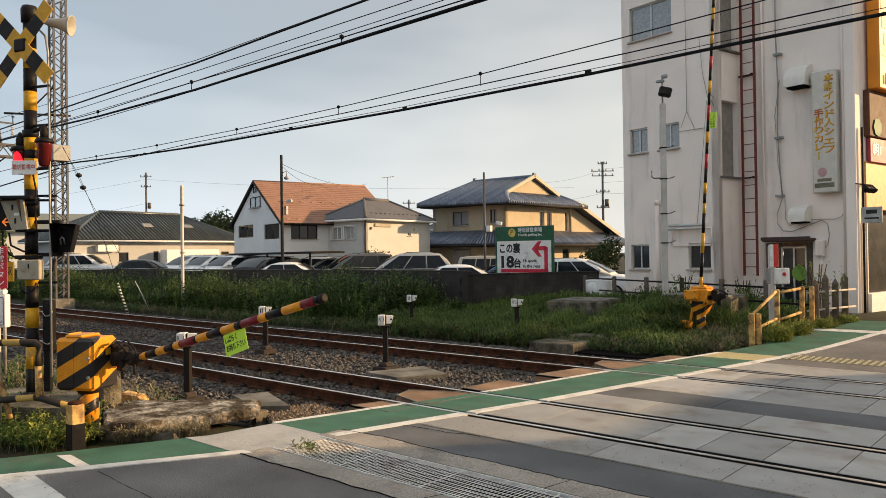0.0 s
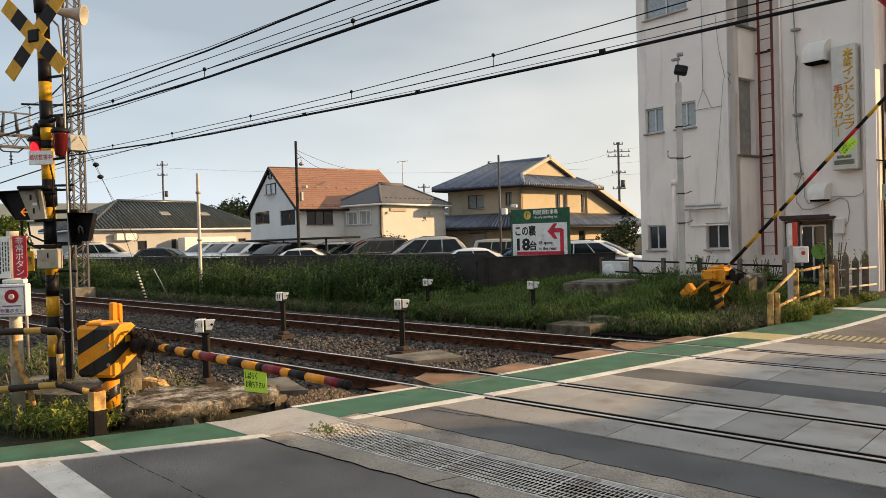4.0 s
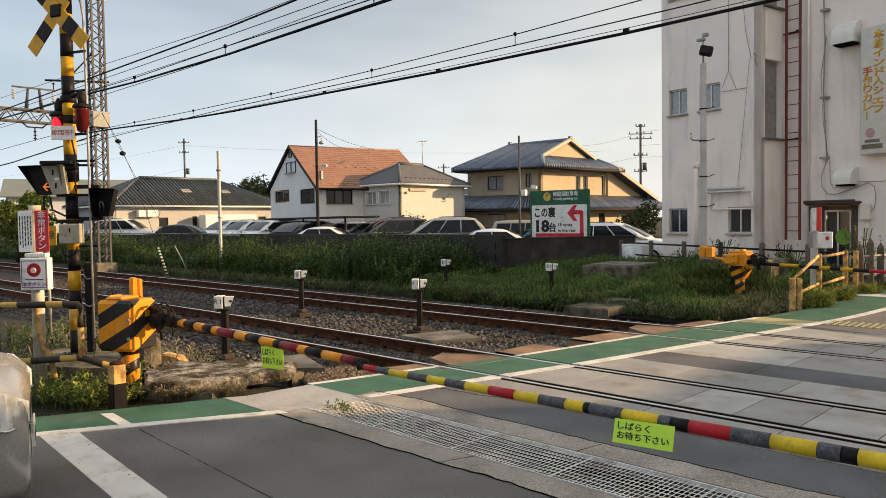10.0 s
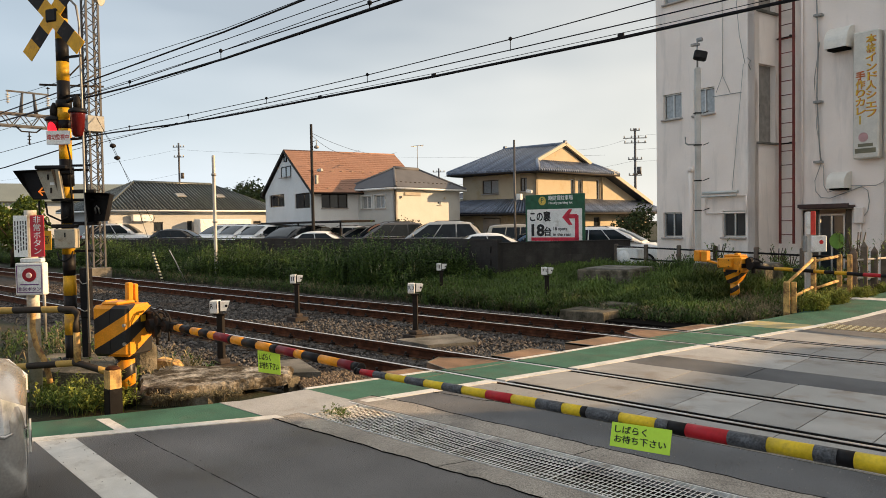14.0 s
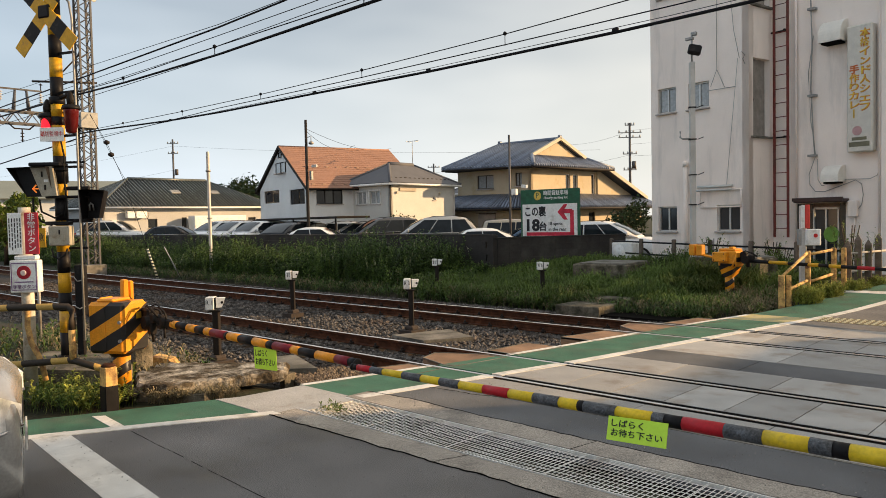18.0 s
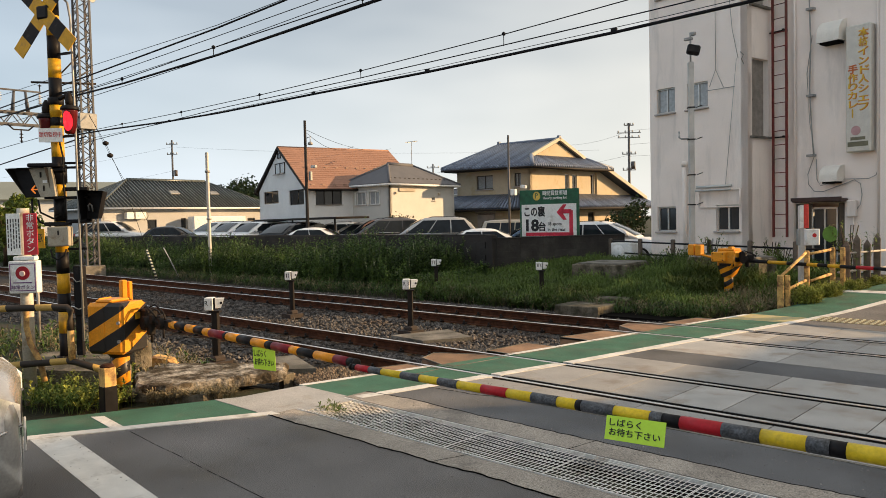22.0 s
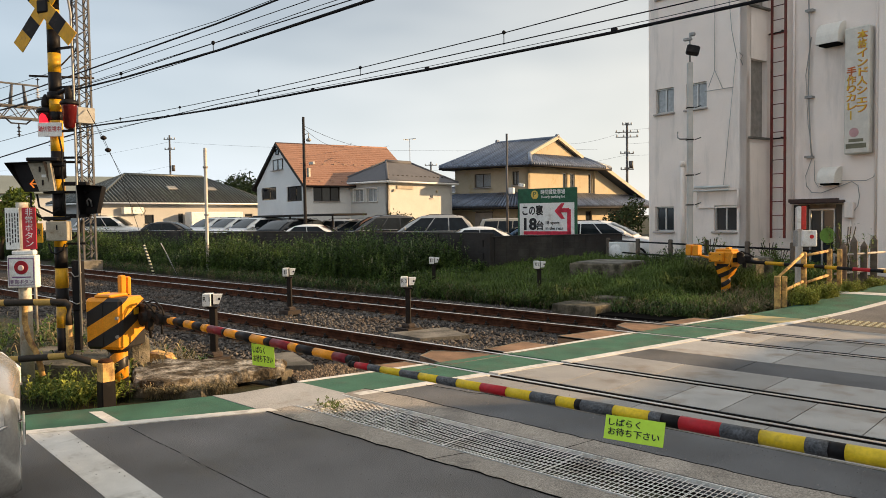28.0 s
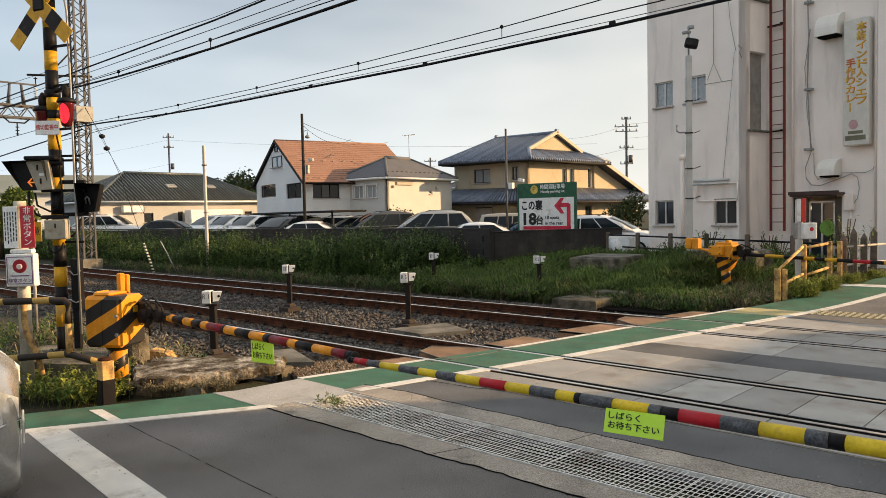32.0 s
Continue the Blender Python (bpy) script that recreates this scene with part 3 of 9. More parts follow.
    part("far_edge_line", strip(frange(16.0, 30.0, 1.0), lambda y: line_x(y) + 3.2, lambda y: line_x(y) + 3.34, 0.005, 0.02), WHITE_PAINT, lines)
    tact = Geo()
    for i in range(26):
        for j in range(5):
            x, y = line_x(14.0) + 0.1 + i * 0.11, 13.72 + j * 0.11
            tact.cyl((x, y, road_height(y)), (x, y, road_height(y) + 0.018), 0.033, 0.024, 8)
    tp = part("tactile_strip", strip([13.66, 14.24], lambda y: line_x(14.0) + 0.02, lambda y: line_x(14.0) + 2.95, 0.004, 0.03), TACTILE, road)
    part("tactile_dots", tact, mat("tactile_dot_yellow", (0.56, 0.50, 0.34), 0.8), tp)
    crack = Geo()
    rng = random.Random(5)
    for x0, y0, x1, y1, n in ((-3.42, 4.98, -3.36, 5.36, 9), (-4.05, 4.07, -3.95, 4.37, 9), (-5.9, 5.9, -4.9, 6.02, 24)):
        px, py = x0, y0
        for i in range(1, n + 1):
            qx, qy = x0 + (x1 - x0) * i / n, y0 + (y1 - y0) * i / n + rng.uniform(-0.012, 0.012) + 0.04 * noise.noise(Vector((i * 0.11 + x0, y0, 0.0)))
            d = Vector((qx - px, qy - py, 0)).normalized()
            w = rng.uniform(0.0006, 0.003)
            crack.slab([(px + d.y * w, py - d.x * w, 0.0085), (qx + d.y * w, qy - d.x * w, 0.0085), (qx - d.y * w, qy + d.x * w, 0.0085), (px - d.y * w, py + d.x * w, 0.0085)], 0.004)
            px, py = qx, qy
    # faint joint between two layings of asphalt
    for i in range(66):
        if rng.random() < 0.8:
            x, w = -6.80 + i * 0.05, rng.uniform(0.0004, 0.0012)
            y = 2.90 - (x + 6.80) * 0.053 + 0.008 * noise.noise(Vector((x * 2.0, 0.0, 0.0)))
            crack.slab([(x, y - w, 0.0065), (x + 0.05, y - 0.0027 - w, 0.0065), (x + 0.05, y - 0.0027 + w, 0.0065), (x, y + w, 0.0065)], 0.004)
    part("cracks", crack, SEAM_AND_SHADE, road)
    # right-hand pavement where the camera stands
    pv = Geo()
    pv.prism([(-10.8, -20), (7.1, -20), (7.1, 3.2), (1.0, 3.2), (0.64, 2.18), (-0.60, -0.1), (-2.60, -4)], -0.2, 0.10)
    new_p = part("pavement", pv, CONCRETE)
    tagged(new_p, "grey concrete pavement at the road's edge", "pavement", kind="structure")


RAILS = [6.825, 7.956, 10.812, 11.946]


def build_rails():
    for k, (a, b) in enumerate(((RAILS[0], RAILS[1]), (RAILS[2], RAILS[3]))):
        track = thing("railway_track", "rusty-sided steel rails on concrete sleepers in ballast", "railway track", group="railway tracks", kind="structure")
        for y in (a, b):
            g = Geo()
            prof = [(-0.064, -0.153), (0.064, -0.153), (0.064, -0.142), (0.012, -0.125), (0.009, -0.05), (0.0325, -0.038), (0.0325, -0.004), (-0.0325, -0.004), (-0.0325, -0.038), (-0.009, -0.05), (-0.012, -0.125), (-0.064, -0.142)]
            n = len(prof)
            xs = (-160.0, 60.0)
            for x in xs:
                g.v += [(x, y + p, z) for p, z in prof]
            g.f += [(i, i + n, (i + 1) % n + n, (i + 1) % n) for i in range(n)]
            g.s += [False] * n
            rail = part("rail", g, RAIL_SIDE, track)
            h = Geo().box((-50, y, -0.003), (220, 0.044, 0.008))
            part("rail_head", h, RAIL_TOP, rail, "polished steel running surface")
        s = Geo().box((0, 0, -0.262), (0.22, 2.0, 0.14), b=0.02)
        me = s.mesh("sleeper", SLEEPER)
        yc = (a + b) / 2
        x = -7.2
        while x > -46:
            ob = new("sleeper", me)
            ob.parent = track
            ob.matrix_basis = facing(x, yc, 0.0)
            x -= 0.62
        cl = Geo().box((0, 0, -0.13), (0.07, 0.075, 0.035), b=0.01)
        cl.cyl((0, 0.01, -0.13), (0, 0.01, -0.075), 0.018, n=8)
        cme = cl.mesh("rail_clip", IRON)
        x = -7.2
        while x > -20:
            for y in (a, b):
                for sgn in (-1, 1):
                    ob = new("rail_clip", cme)
                    ob.parent = track
                    ob.matrix_basis = facing(x, y + sgn * 0.085, 0.0, 0 if sgn > 0 else 180)
            x -= 0.62


def build_ballast():
    bed = Geo()
    secs = [(4.9, -0.26), (5.9, -0.22), (6.2, -0.205), (8.6, -0.205), (9.4, -0.23), (10.2, -0.205), (12.55, -0.205), (13.3, -0.215), (13.95, -0.27)]
    xs = (-160.0, -60.0, -30.0, -15.0, -7.0)
    for x in xs:
        bed.v += [(x, y, z) for y, z in secs]
    n = len(secs)
    for i in range(len(xs) - 1):
        for j in range(n - 1):
            bed.f.append((i * n + j, i * n + n + j, i * n + n + j + 1, i * n + j + 1))
            bed.s.append(False)
    ob = part("ballast_bed", bed, BALLAST)
    tagged(ob, "dark packed ballast bed under the tracks", "ballast", kind="structure")
    rng = np.random.default_rng(3)
    n = 37000
    x = -6.2 - rng.random(n) ** 1.7 * 26
    y = 5.2 + rng.random(n) * 8.55
    keep = np.ones(n, bool)
    for r in RAILS:
        keep &= np.abs(y - r) > 0.075
    keep &= (x < np.array([line_x(v) for v in y]) - 1.55) | ((y > 5.1) & (y < 6.25) & (x < np.array([line_x(v) for v in y]) - 1.05))
    x, y = x[keep], y[keep]
    n = len(x)
    zb = np.interp(y, [s[0] for s in secs], [s[1] for s in secs])
    base = np.array([(1, 0, 0), (-1, 0, 0), (0, 1, 0), (0, -1, 0), (0, 0, 1), (0, 0, -1)], float)
    tri = np.array([(0, 2, 4), (2, 1, 4), (1, 3, 4), (3, 0, 4), (2, 0, 5), (1, 2, 5), (3, 1, 5), (0, 3, 5)])
    size = 0.018 + rng.random(n) * 0.026
    V = base[None] * size[:, None, None] * (0.7 + 0.6 * rng.random((n, 6, 1))) + rng.normal(0, 0.006, (n, 6, 3))
    a = rng.random(n) * 6.283
    c, s = np.cos(a), np.sin(a)
    X = V[..., 0] * c[:, None] - V[..., 1] * s[:, None]
    Y = V[..., 0] * s[:, None] + V[..., 1] * c[:, None]
    V = np.stack([X + x[:, None], Y + y[:, None], V[..., 2] * 0.8 + (zb + 0.012 + rng.random(n) * 0.02)[:, None]], -1).reshape(-1, 3)
    F = (tri[None] + 6 * np.arange(n)[:, None, None]).reshape(-1, 3)
    me = bpy.data.meshes.new("ballast_stones")
    me.from_pydata(V.tolist(), [], F.tolist())
    me.materials.append(STONES)
    tagged(new("ballast_stones", me), "grey-brown crushed ballast stones", "gravel", kind="stuff")


def build_panels():
    """Concrete crossing panels between and beside the rails; bands: y from and to, panel length, x of a joint."""
    deck = thing("crossing_deck", "worn concrete panels between the rails of the crossing", "crossing panels", kind="structure")
    bands = [(6.10, 6.715, 1.26, -2.40), (6.945, 7.845, 0.62, -1.72), (8.075, 8.865, 1.26, -2.96), (8.88, 9.60, 3.0, -0.6), (9.615, 10.70, 1.26, -2.15), (10.932, 11.835, 0.62, -1.64), (12.065, 13.03, 1.26, -2.3)]
    for bi, (y0, y1, w, joint) in enumerate(bands):
        x = joint + w * math.ceil((3.9 - joint) / w)
        while x > -6.2:
            x0, x1 = x - w, x
            if x1 <= line_x(y1) + 0.12:
                break
            lo0, lo1 = max(x0, line_x(y0) + 0.085), max(x0, line_x(y1) + 0.085)
            if x0 < line_x(y1) + 0.30:
                lo0, lo1, x = line_x(y0) + 0.085, line_x(y1) + 0.085, -9.0
            g = Geo().prism([(lo0, y0), (x1 - 0.012, y0), (x1 - 0.012, y1), (lo1, y1)], -0.2, 0.0)
            part("panel", g, ASPHALT_DARK if bi == 3 else PANEL, deck)
            x -= w
    part("deck_kerb", Geo().prism([(-5.75, 6.055), (3.9, 6.055), (3.9, 6.09), (-5.75, 6.09)], -0.2, 0.006), CONCRETE, deck, "pale concrete edge strip")
    part("deck_bed", Geo().prism([(-5.9, 6.08), (5, 6.08), (5, 13.1), (-4.6, 13.1)], -0.26, -0.17), SEAM_AND_SHADE, deck)
    # black fillers, nearly flush, paint the shade of the deep flangeway gaps
    for y in RAILS:
        for a, b, top in ((y - 0.110, y - 0.034, -0.004), (y + 0.034, y + 0.119, -0.005)):
            part("flangeway", Geo().box((-0.75, (a + b) / 2, top - 0.06), (9.6, b - a, 0.12)), FLANGEWAY, deck, "black filler strip painting the flangeway gap's shade")
    rust = [[(-7.25, 6.30), (-6.55, 6.30), (-6.52, 6.74), (-7.10, 6.74)], [(-7.42, 7.55), (-7.26, 7.15), (-6.70, 6.96), (-6.50, 6.96), (-6.35, 7.86), (-6.75, 7.86)],
            [(-6.90, 8.10), (-6.35, 8.10), (-6.2, 9.0), (-6.85, 9.0)], [(-6.75, 9.72), (-6.1, 9.72), (-5.9, 10.72), (-6.55, 10.72)],
            [(-6.68, 11.7), (-6.62, 11.3), (-6.1, 10.93), (-5.9, 10.93), (-5.72, 11.86), (-6.0, 11.86)], [(-6.2, 12.05), (-5.6, 12.05), (-5.45, 13.0), (-6.0, 13.0)]]
    for poly in rust:
        ob = part("end_panel", Geo().prism(poly, -0.2, -0.002), PANEL_RUST, deck)
        cx, cy = sum(p[0] for p in poly) / len(poly), sum(p[1] for p in poly) / len(poly)
        edge = Geo()
        k = len(poly)
        for i in range(k):
            (ax, ay), (bx, by) = poly[i], poly[(i + 1) % k]
            ins = lambda px, py: (px + (cx - px) * 0.05, py + (cy - py) * 0.05)
            (cx1, cy1), (dx1, dy1) = ins(bx, by), ins(ax, ay)
            edge.slab([(ax, ay, 0.004), (bx, by, 0.004), (cx1, cy1, 0.004), (dx1, dy1, 0.004)], 0.03)
        part("steel_edge", edge, CONCRETE, ob, "pale worn edging")


def build_grate():
    """Steel drain grate across the road: panels of close cross bars tied by long bars, with a dark hole in each corner."""
    grate = thing("drain_grate", "worn steel drain grate across the road", "drain grate")
    # black block close under the bars paints the drain's shade
    part("drain_shade", Geo().box((-1.2, 4.69, -0.24), (10.8, 0.62, 0.3)), SEAM_AND_SHADE, grate)
    L, y0, y1, n = 1.005, 4.385, 4.985, 27
    cross = Geo().box((0, (y0 + y1) / 2, -0.002), (0.0058, y1 - y0 - 0.02, 0.0028)).mesh("cross_bar", GRATE)
    short = Geo().box((0, (y0 + y1) / 2, -0.002), (0.0058, y1 - y0 - 0.13, 0.0028)).mesh("cross_bar", GRATE)
    long_bar = Geo().box((L / 2, 0, -0.004), (L - 0.006, 0.0065, 0.0035)).mesh("bar", GRATE)
    edge = Geo().box((L / 2, 0, -0.008), (L, 0.010, 0.034)).mesh("edge_bar", GRATE)
    for i in range(9):
        x = -6.26 + i * L
        fr = new("panel_frame", edge)
        fr.parent = grate
        fr.matrix_basis = facing(x, y0, 0.0)
        ob = new("edge_bar", edge)
        ob.parent, ob.matrix_basis = fr, facing(0, y1 - y0, 0)
        for j in range(n):
            ob = new("cross_bar", short if j in (1, 2, n - 3, n - 2) else cross)
            ob.parent, ob.matrix_basis = fr, facing(0.006 + j * (L - 0.012) / (n - 1), -y0, 0)
        for j in range(8):
            ob = new("bar", long_bar)
            ob.parent, ob.matrix_basis = fr, facing(0, 0.062 + j * 0.068, 0)


def build_grit():
    """Loose chips on the worn asphalt."""
    rng = random.Random(17)
    g = Geo()
    for _ in range(1700):
        y = rng.choice((rng.uniform(-1.5, 4.25), rng.uniform(5.15, 6.55)))
        x = line_x(y) + 0.2 + rng.random() * 6.0
        s = rng.uniform(0.003, 0.0075)
        a = rng.random() * 6.28
        c, d = math.cos(a) * s, math.sin(a) * s
        g.add([(x + c, y + d, 0.007), (x - d, y + c, 0.007), (x - c, y - d, 0.007), (x + d, y - c, 0.007), (x, y, 0.008 + s)], [(0, 1, 4), (1, 2, 4), (2, 3, 4), (3, 0, 4)])
    tagged(solid("road_grit", g, GRIT, "pale loose grit on the asphalt", "grit"), kind="stuff")


def build_gravel():
    """A low heap of brown gravel between the culvert and the path."""
    rng = random.Random(23)
    part_bed = Geo().prism([(-8.1, 5.55), (-7.25, 5.12), (-7.12, 6.2), (-7.9, 6.3)], -0.3, -0.085)
    bed = solid("gravel_heap", part_bed, BALLAST, "low heap of brown gravel beside the path", "gravel", kind="structure")
    g = Geo()
    for _ in range(900):
        u, v = rng.random(), rng.random()
        x = -8.05 + 0.95 * u + 0.15 * (v - 0.5)
        y = 5.52 - 0.36 * u + v * (0.75 + 0.30 * u)
        s = rng.uniform(0.014, 0.034)
        a = rng.random() * 6.28
        c, d = math.cos(a) * s, math.sin(a) * s * 0.8
        z = -0.085 + 0.02 * rng.random()
        g.add([(x + c, y + d, z), (x - d, y + c, z), (x - c, y - d, z), (x + d, y - c, z), (x + 0.3 * c, y, z + s * 0.9), (x, y, z - s * 0.6)],
              [(0, 1, 4), (1, 2, 4), (2, 3, 4), (3, 0, 4), (1, 0, 5), (2, 1, 5), (3, 2, 5), (0, 3, 5)])
    tagged(part("stones", g, GRAVEL_BROWN, bed), kind="stuff")


build_ground()
build_gravel()
build_road()
build_grit()
build_rails()
build_ballast()
build_panels()
build_grate()


# ---- near side: gate, signal post, buttons, fence ----
def stripe_mat(name, a, b, direction, width, rough=0.42, share=0.5):
    """Two painted colours in slanting bands; direction: how the bands step along local x, y, z."""
    m = mat(name, a, rough, vary=0.12, scale=8)
    nt = m.node_tree
    N, L = nt.nodes.new, nt.links.new
    mixn = [n for n in nt.nodes if n.bl_idname == "ShaderNodeMix"][0]
    tc, dot, fr, gt = N("ShaderNodeTexCoord"), N("ShaderNodeVectorMath"), N("ShaderNodeMath"), N("ShaderNodeMath")
    dot.operation, fr.operation, gt.operation = "DOT_PRODUCT", "FRACT", "GREATER_THAN"
    dot.inputs[1].default_value = tuple(d / (2 * width) for d in direction)
    gt.inputs[1].default_value = share
    L(tc.outputs["Object"], dot.inputs[0]), L(dot.outputs["Value"], fr.inputs[0])
    L(fr.outputs["Value"], gt.inputs[0]), L(gt.outputs["Value"], mixn.inputs["Factor"])
    mixn.inputs["B"].default_value = (*b, 1)
    return m


STRIPES = stripe_mat("orange_black_stripes", (0.70, 0.27, 0.015), (0.02, 0.018, 0.018), (0.55, 0.55, -1.0), 0.165)
STRIPES_POST = stripe_mat("orange_black_post", (0.70, 0.27, 0.015), (0.02, 0.018, 0.018), (0.45, 0.45, -0.95), 0.11)
PIPE_STRIPES = stripe_mat("chipped_yellow_black_pipe", (0.42, 0.27, 0.075), (0.03, 0.023, 0.018), (0.75, 0.75, 0.25), 0.26, 0.6, 0.36)
GUY_STRIPES = stripe_mat("yellow_black_sleeve", (0.66, 0.60, 0.42), (0.02, 0.02, 0.02), (0.0, 0.0, 1.0), 0.06)


def gate_machine(m, yaw, group, far=False):
    """A crossing gate machine: striped cabinet on a post with its shaft gear."""
    g = thing("crossing_gate", "orange and black striped crossing gate machine on a post", "crossing gate", m, group)
    part("base_flange", Geo().lathe([(0.17, 0), (0.17, 0.02), (0.11, 0.06), (0.10, 0.10)], 16), IRON, g)
    part("post", Geo().cyl((0, 0, 0.06), (0, 0, 0.54), 0.095, n=20), STRIPES_POST, g)
    rot = facing(0, 0, 0, yaw)
    part("cabinet", Geo().box((-0.03, 0.0, 0.79), (0.47, 0.41, 0.56), b=0.035), STRIPES, g, m=rot)
    part("lid", Geo().box((-0.06, -0.02, 1.085), (0.22, 0.30, 0.035), b=0.015).box((-0.16, -0.02, 1.10), (0.03, 0.2, 0.03), b=0.01), ORANGE, g, m=rot)
    part("cabinet_foot", Geo().lathe([(0.10, 0.46), (0.16, 0.52), (0.16, 0.55)], 16), IRON, g)
    d = part("door_seam", Geo().box((0.207, 0.0, 0.79), (0.006, 0.36, 0.50)).box((-0.03, -0.207, 0.79), (0.012, 0.006, 0.5)), STRIPES, g, m=rot)
    for hz_ in (0.86, 0.66):
        part("handle", Geo().cyl((0.17, -0.21, hz_), (0.17, -0.235, hz_), 0.018, n=10), STEEL, g, "steel latch", m=rot)
    part("name_plate", Geo().box((0.212, 0.08, 0.91), (0.006, 0.16, 0.07)), YELLOW, g, "pale maker's plate", m=rot)
    gear = Geo()
    gear.cyl((0.10, 0.22, 0.84), (0.40, 0.22, 0.84), 0.05, n=12)
    gear.box((0.22, 0.22, 0.90), (0.16, 0.10, 0.16), b=0.02).box((0.34, 0.20, 0.78), (0.10, 0.07, 0.16), b=0.015)
    gear.cyl((0.30, 0.12, 0.84), (0.30, 0.34, 0.84), 0.07, n=14)
    gear.tube([(0.2, 0.2, 1.0), (0.32, 0.16, 1.02), (0.44, 0.18, 0.95), (0.48, 0.22, 0.88)], 0.012)
    gear.tube([(0.24, 0.26, 0.98), (0.36, 0.28, 0.96), (0.50, 0.25, 0.90)], 0.010)
    gear.cyl((0.36, 0.2, 0.62), (0.36, 0.2, 0.80), 0.016, n=8).cyl((0.55, 0.24, 0.68), (0.55, 0.24, 0.80), 0.012, n=8)
    gear.box((0.46, 0.24, 0.86), (0.12, 0.06, 0.12), b=0.015).cyl((0.42, 0.16, 0.88), (0.42, 0.32, 0.88), 0.045, n=10).box((0.14, 0.26, 0.86), (0.14, 0.18, 0.24), b=0.02)
    gear.tube([(0.30, 0.2, 1.0), (0.42, 0.22, 1.04), (0.56, 0.24, 0.96), (0.60, 0.24, 0.88)], 0.009)
    part("shaft_gear", gear, IRON, g, "black greasy shaft and crank", m=facing(0, 0, 0, 0))
    return g


def barrier_arm(name_label, bands, r0, r1, plate=None, weight=None, group="barrier arms"):
    """A banded boom along local x from its pivot; bands: (start, end, material)."""
    arm = thing("barrier_arm", name_label, "barrier arm", group=group)
    x_end = bands[-1][1]
    rad = lambda x: r0 + (r1 - r0) * x / x_end
    part("hub", Geo().box((0.06, 0, 0), (0.30, 0.06, 0.10), b=0.015).cyl((0, -0.07, 0), (0, 0.07, 0), 0.06, n=14), IRON, arm)
    for a, b, ma in bands:
        e = 0.001 if ma in (GREY_TAPE, RED, MAROON) else 0.0
        part("band", Geo().cyl((a, 0, 0), (b, 0, 0), rad(a) + e, rad(b) + e, 16), ma, arm)
    part("end_cap", Geo().lathe([(rad(x_end) + 0.003, 0), (rad(x_end) + 0.004, 0.02), (rad(x_end) * 0.6, 0.03)], 16, pose(x_end, 0, 0, 0, 90, 0)), IRON, arm)
    if plate:
        px, w, h, drop, tilt, flip = plate
        pm = pose(px, -0.004, -drop, 90, 0, 0) if not flip else pose(px, 0.044, -drop, 90, 0, 180)
        pl = part("notice_plate", Geo().box((0, -h / 2, 0), (w, h, 0.004), b=0.001), LIME, arm, "fluorescent lime notice plate", m=pm @ pose(0, 0, 0, -18 if flip else 0, 0, tilt))
        lettering("lettering", "しばらく", h * 0.34, INK, pl, pose(-w * 0.16, -h * 0.29, 0.004), 0.002, width=w * 0.54, bold=0.008)
        lettering("lettering", "お待ち下さい", h * 0.34, INK, pl, pose(0, -h * 0.68, 0.004), 0.002, width=w * 0.86, bold=0.008)
        for cs in (-1, 1):
            part("clip", Geo().box((cs * w * 0.38, -0.012, -0.01), (0.02, 0.03, 0.02)), BLACK, pl)
    if weight:
        x0, y0, z0, s = weight
        part("weight_arm", Geo().cyl((0, y0, 0), (x0 - 0.1 * s, y0, z0 * 0.7), 0.028, n=8).cyl((0, 0, 0), (0, y0 * 1.2, 0), 0.04, n=10), ORANGE if s > 0.8 else IRON, arm)
        for k in (0, 1):
            if s < 0.8:
                part("counterweight", Geo().box((x0 - 0.02 * k, y0 - 0.04 + 0.075 * k, z0 - 0.02 * k), (0.09, 0.065 - 0.015 * k, 0.24), b=0.012), ORANGE, arm, "orange cast counterweight")
                continue
            part("counterweight", Geo().box((x0 + 0.13 * s - k * 0.20 * s, y0, z0), (0.17 * s, 0.16, 0.26 - 0.1 * (1 - s)), b=0.02), ORANGE, arm, "orange cast counterweight")
    return arm


Y_, K_, G_, R_ = LEMON, BLACK, GREY_TAPE, RED
LEFT_PIVOT, RIGHT_PIVOT, FAR_PIVOT = (-7.75, 3.72, 0.84), (1.0, 3.61, 0.836), (-6.99, 16.75, 0.84)
gate_near = gate_machine(facing(-8.28, 3.46, 0.0), 27.7, "crossing gates")
gate_right = copy_thing(gate_near, facing(1.45, 3.85, 0.0, 180))
arm_left = barrier_arm("short yellow and black barrier arm with red bands", [
    (0.17, 0.30, ORANGE), (0.30, 0.52, K_), (0.52, 0.70, ORANGE), (0.70, 0.88, K_), (0.88, 1.00, ORANGE), (1.00, 1.27, MAROON), (1.27, 1.32, K_), (1.32, 1.52, ORANGE),
    (1.52, 1.76, K_), (1.76, 1.99, ORANGE), (1.99, 2.09, K_), (2.09, 2.36, MAROON), (2.36, 2.48, ORANGE), (2.48, 2.71, K_), (2.71, 2.97, ORANGE), (2.97, 3.14, MAROON), (3.14, 3.22, K_)],
    0.042, 0.036, (1.93, 0.36, 0.20, 0.035, 4, False), (-0.80, -0.05, 0.31, 0.5))
_e = [-4.43, -4.38, -4.23, -4.09, -3.88, -3.69, -3.51, -3.33, -3.12, -2.91, -2.72, -2.53, -2.40, -2.36, -2.15, -1.93, -1.86, -1.76, -1.54, -1.35, -1.14, -1.04, -0.97, -0.72, -0.5, -0.3, 0.0, 0.3, 0.85]
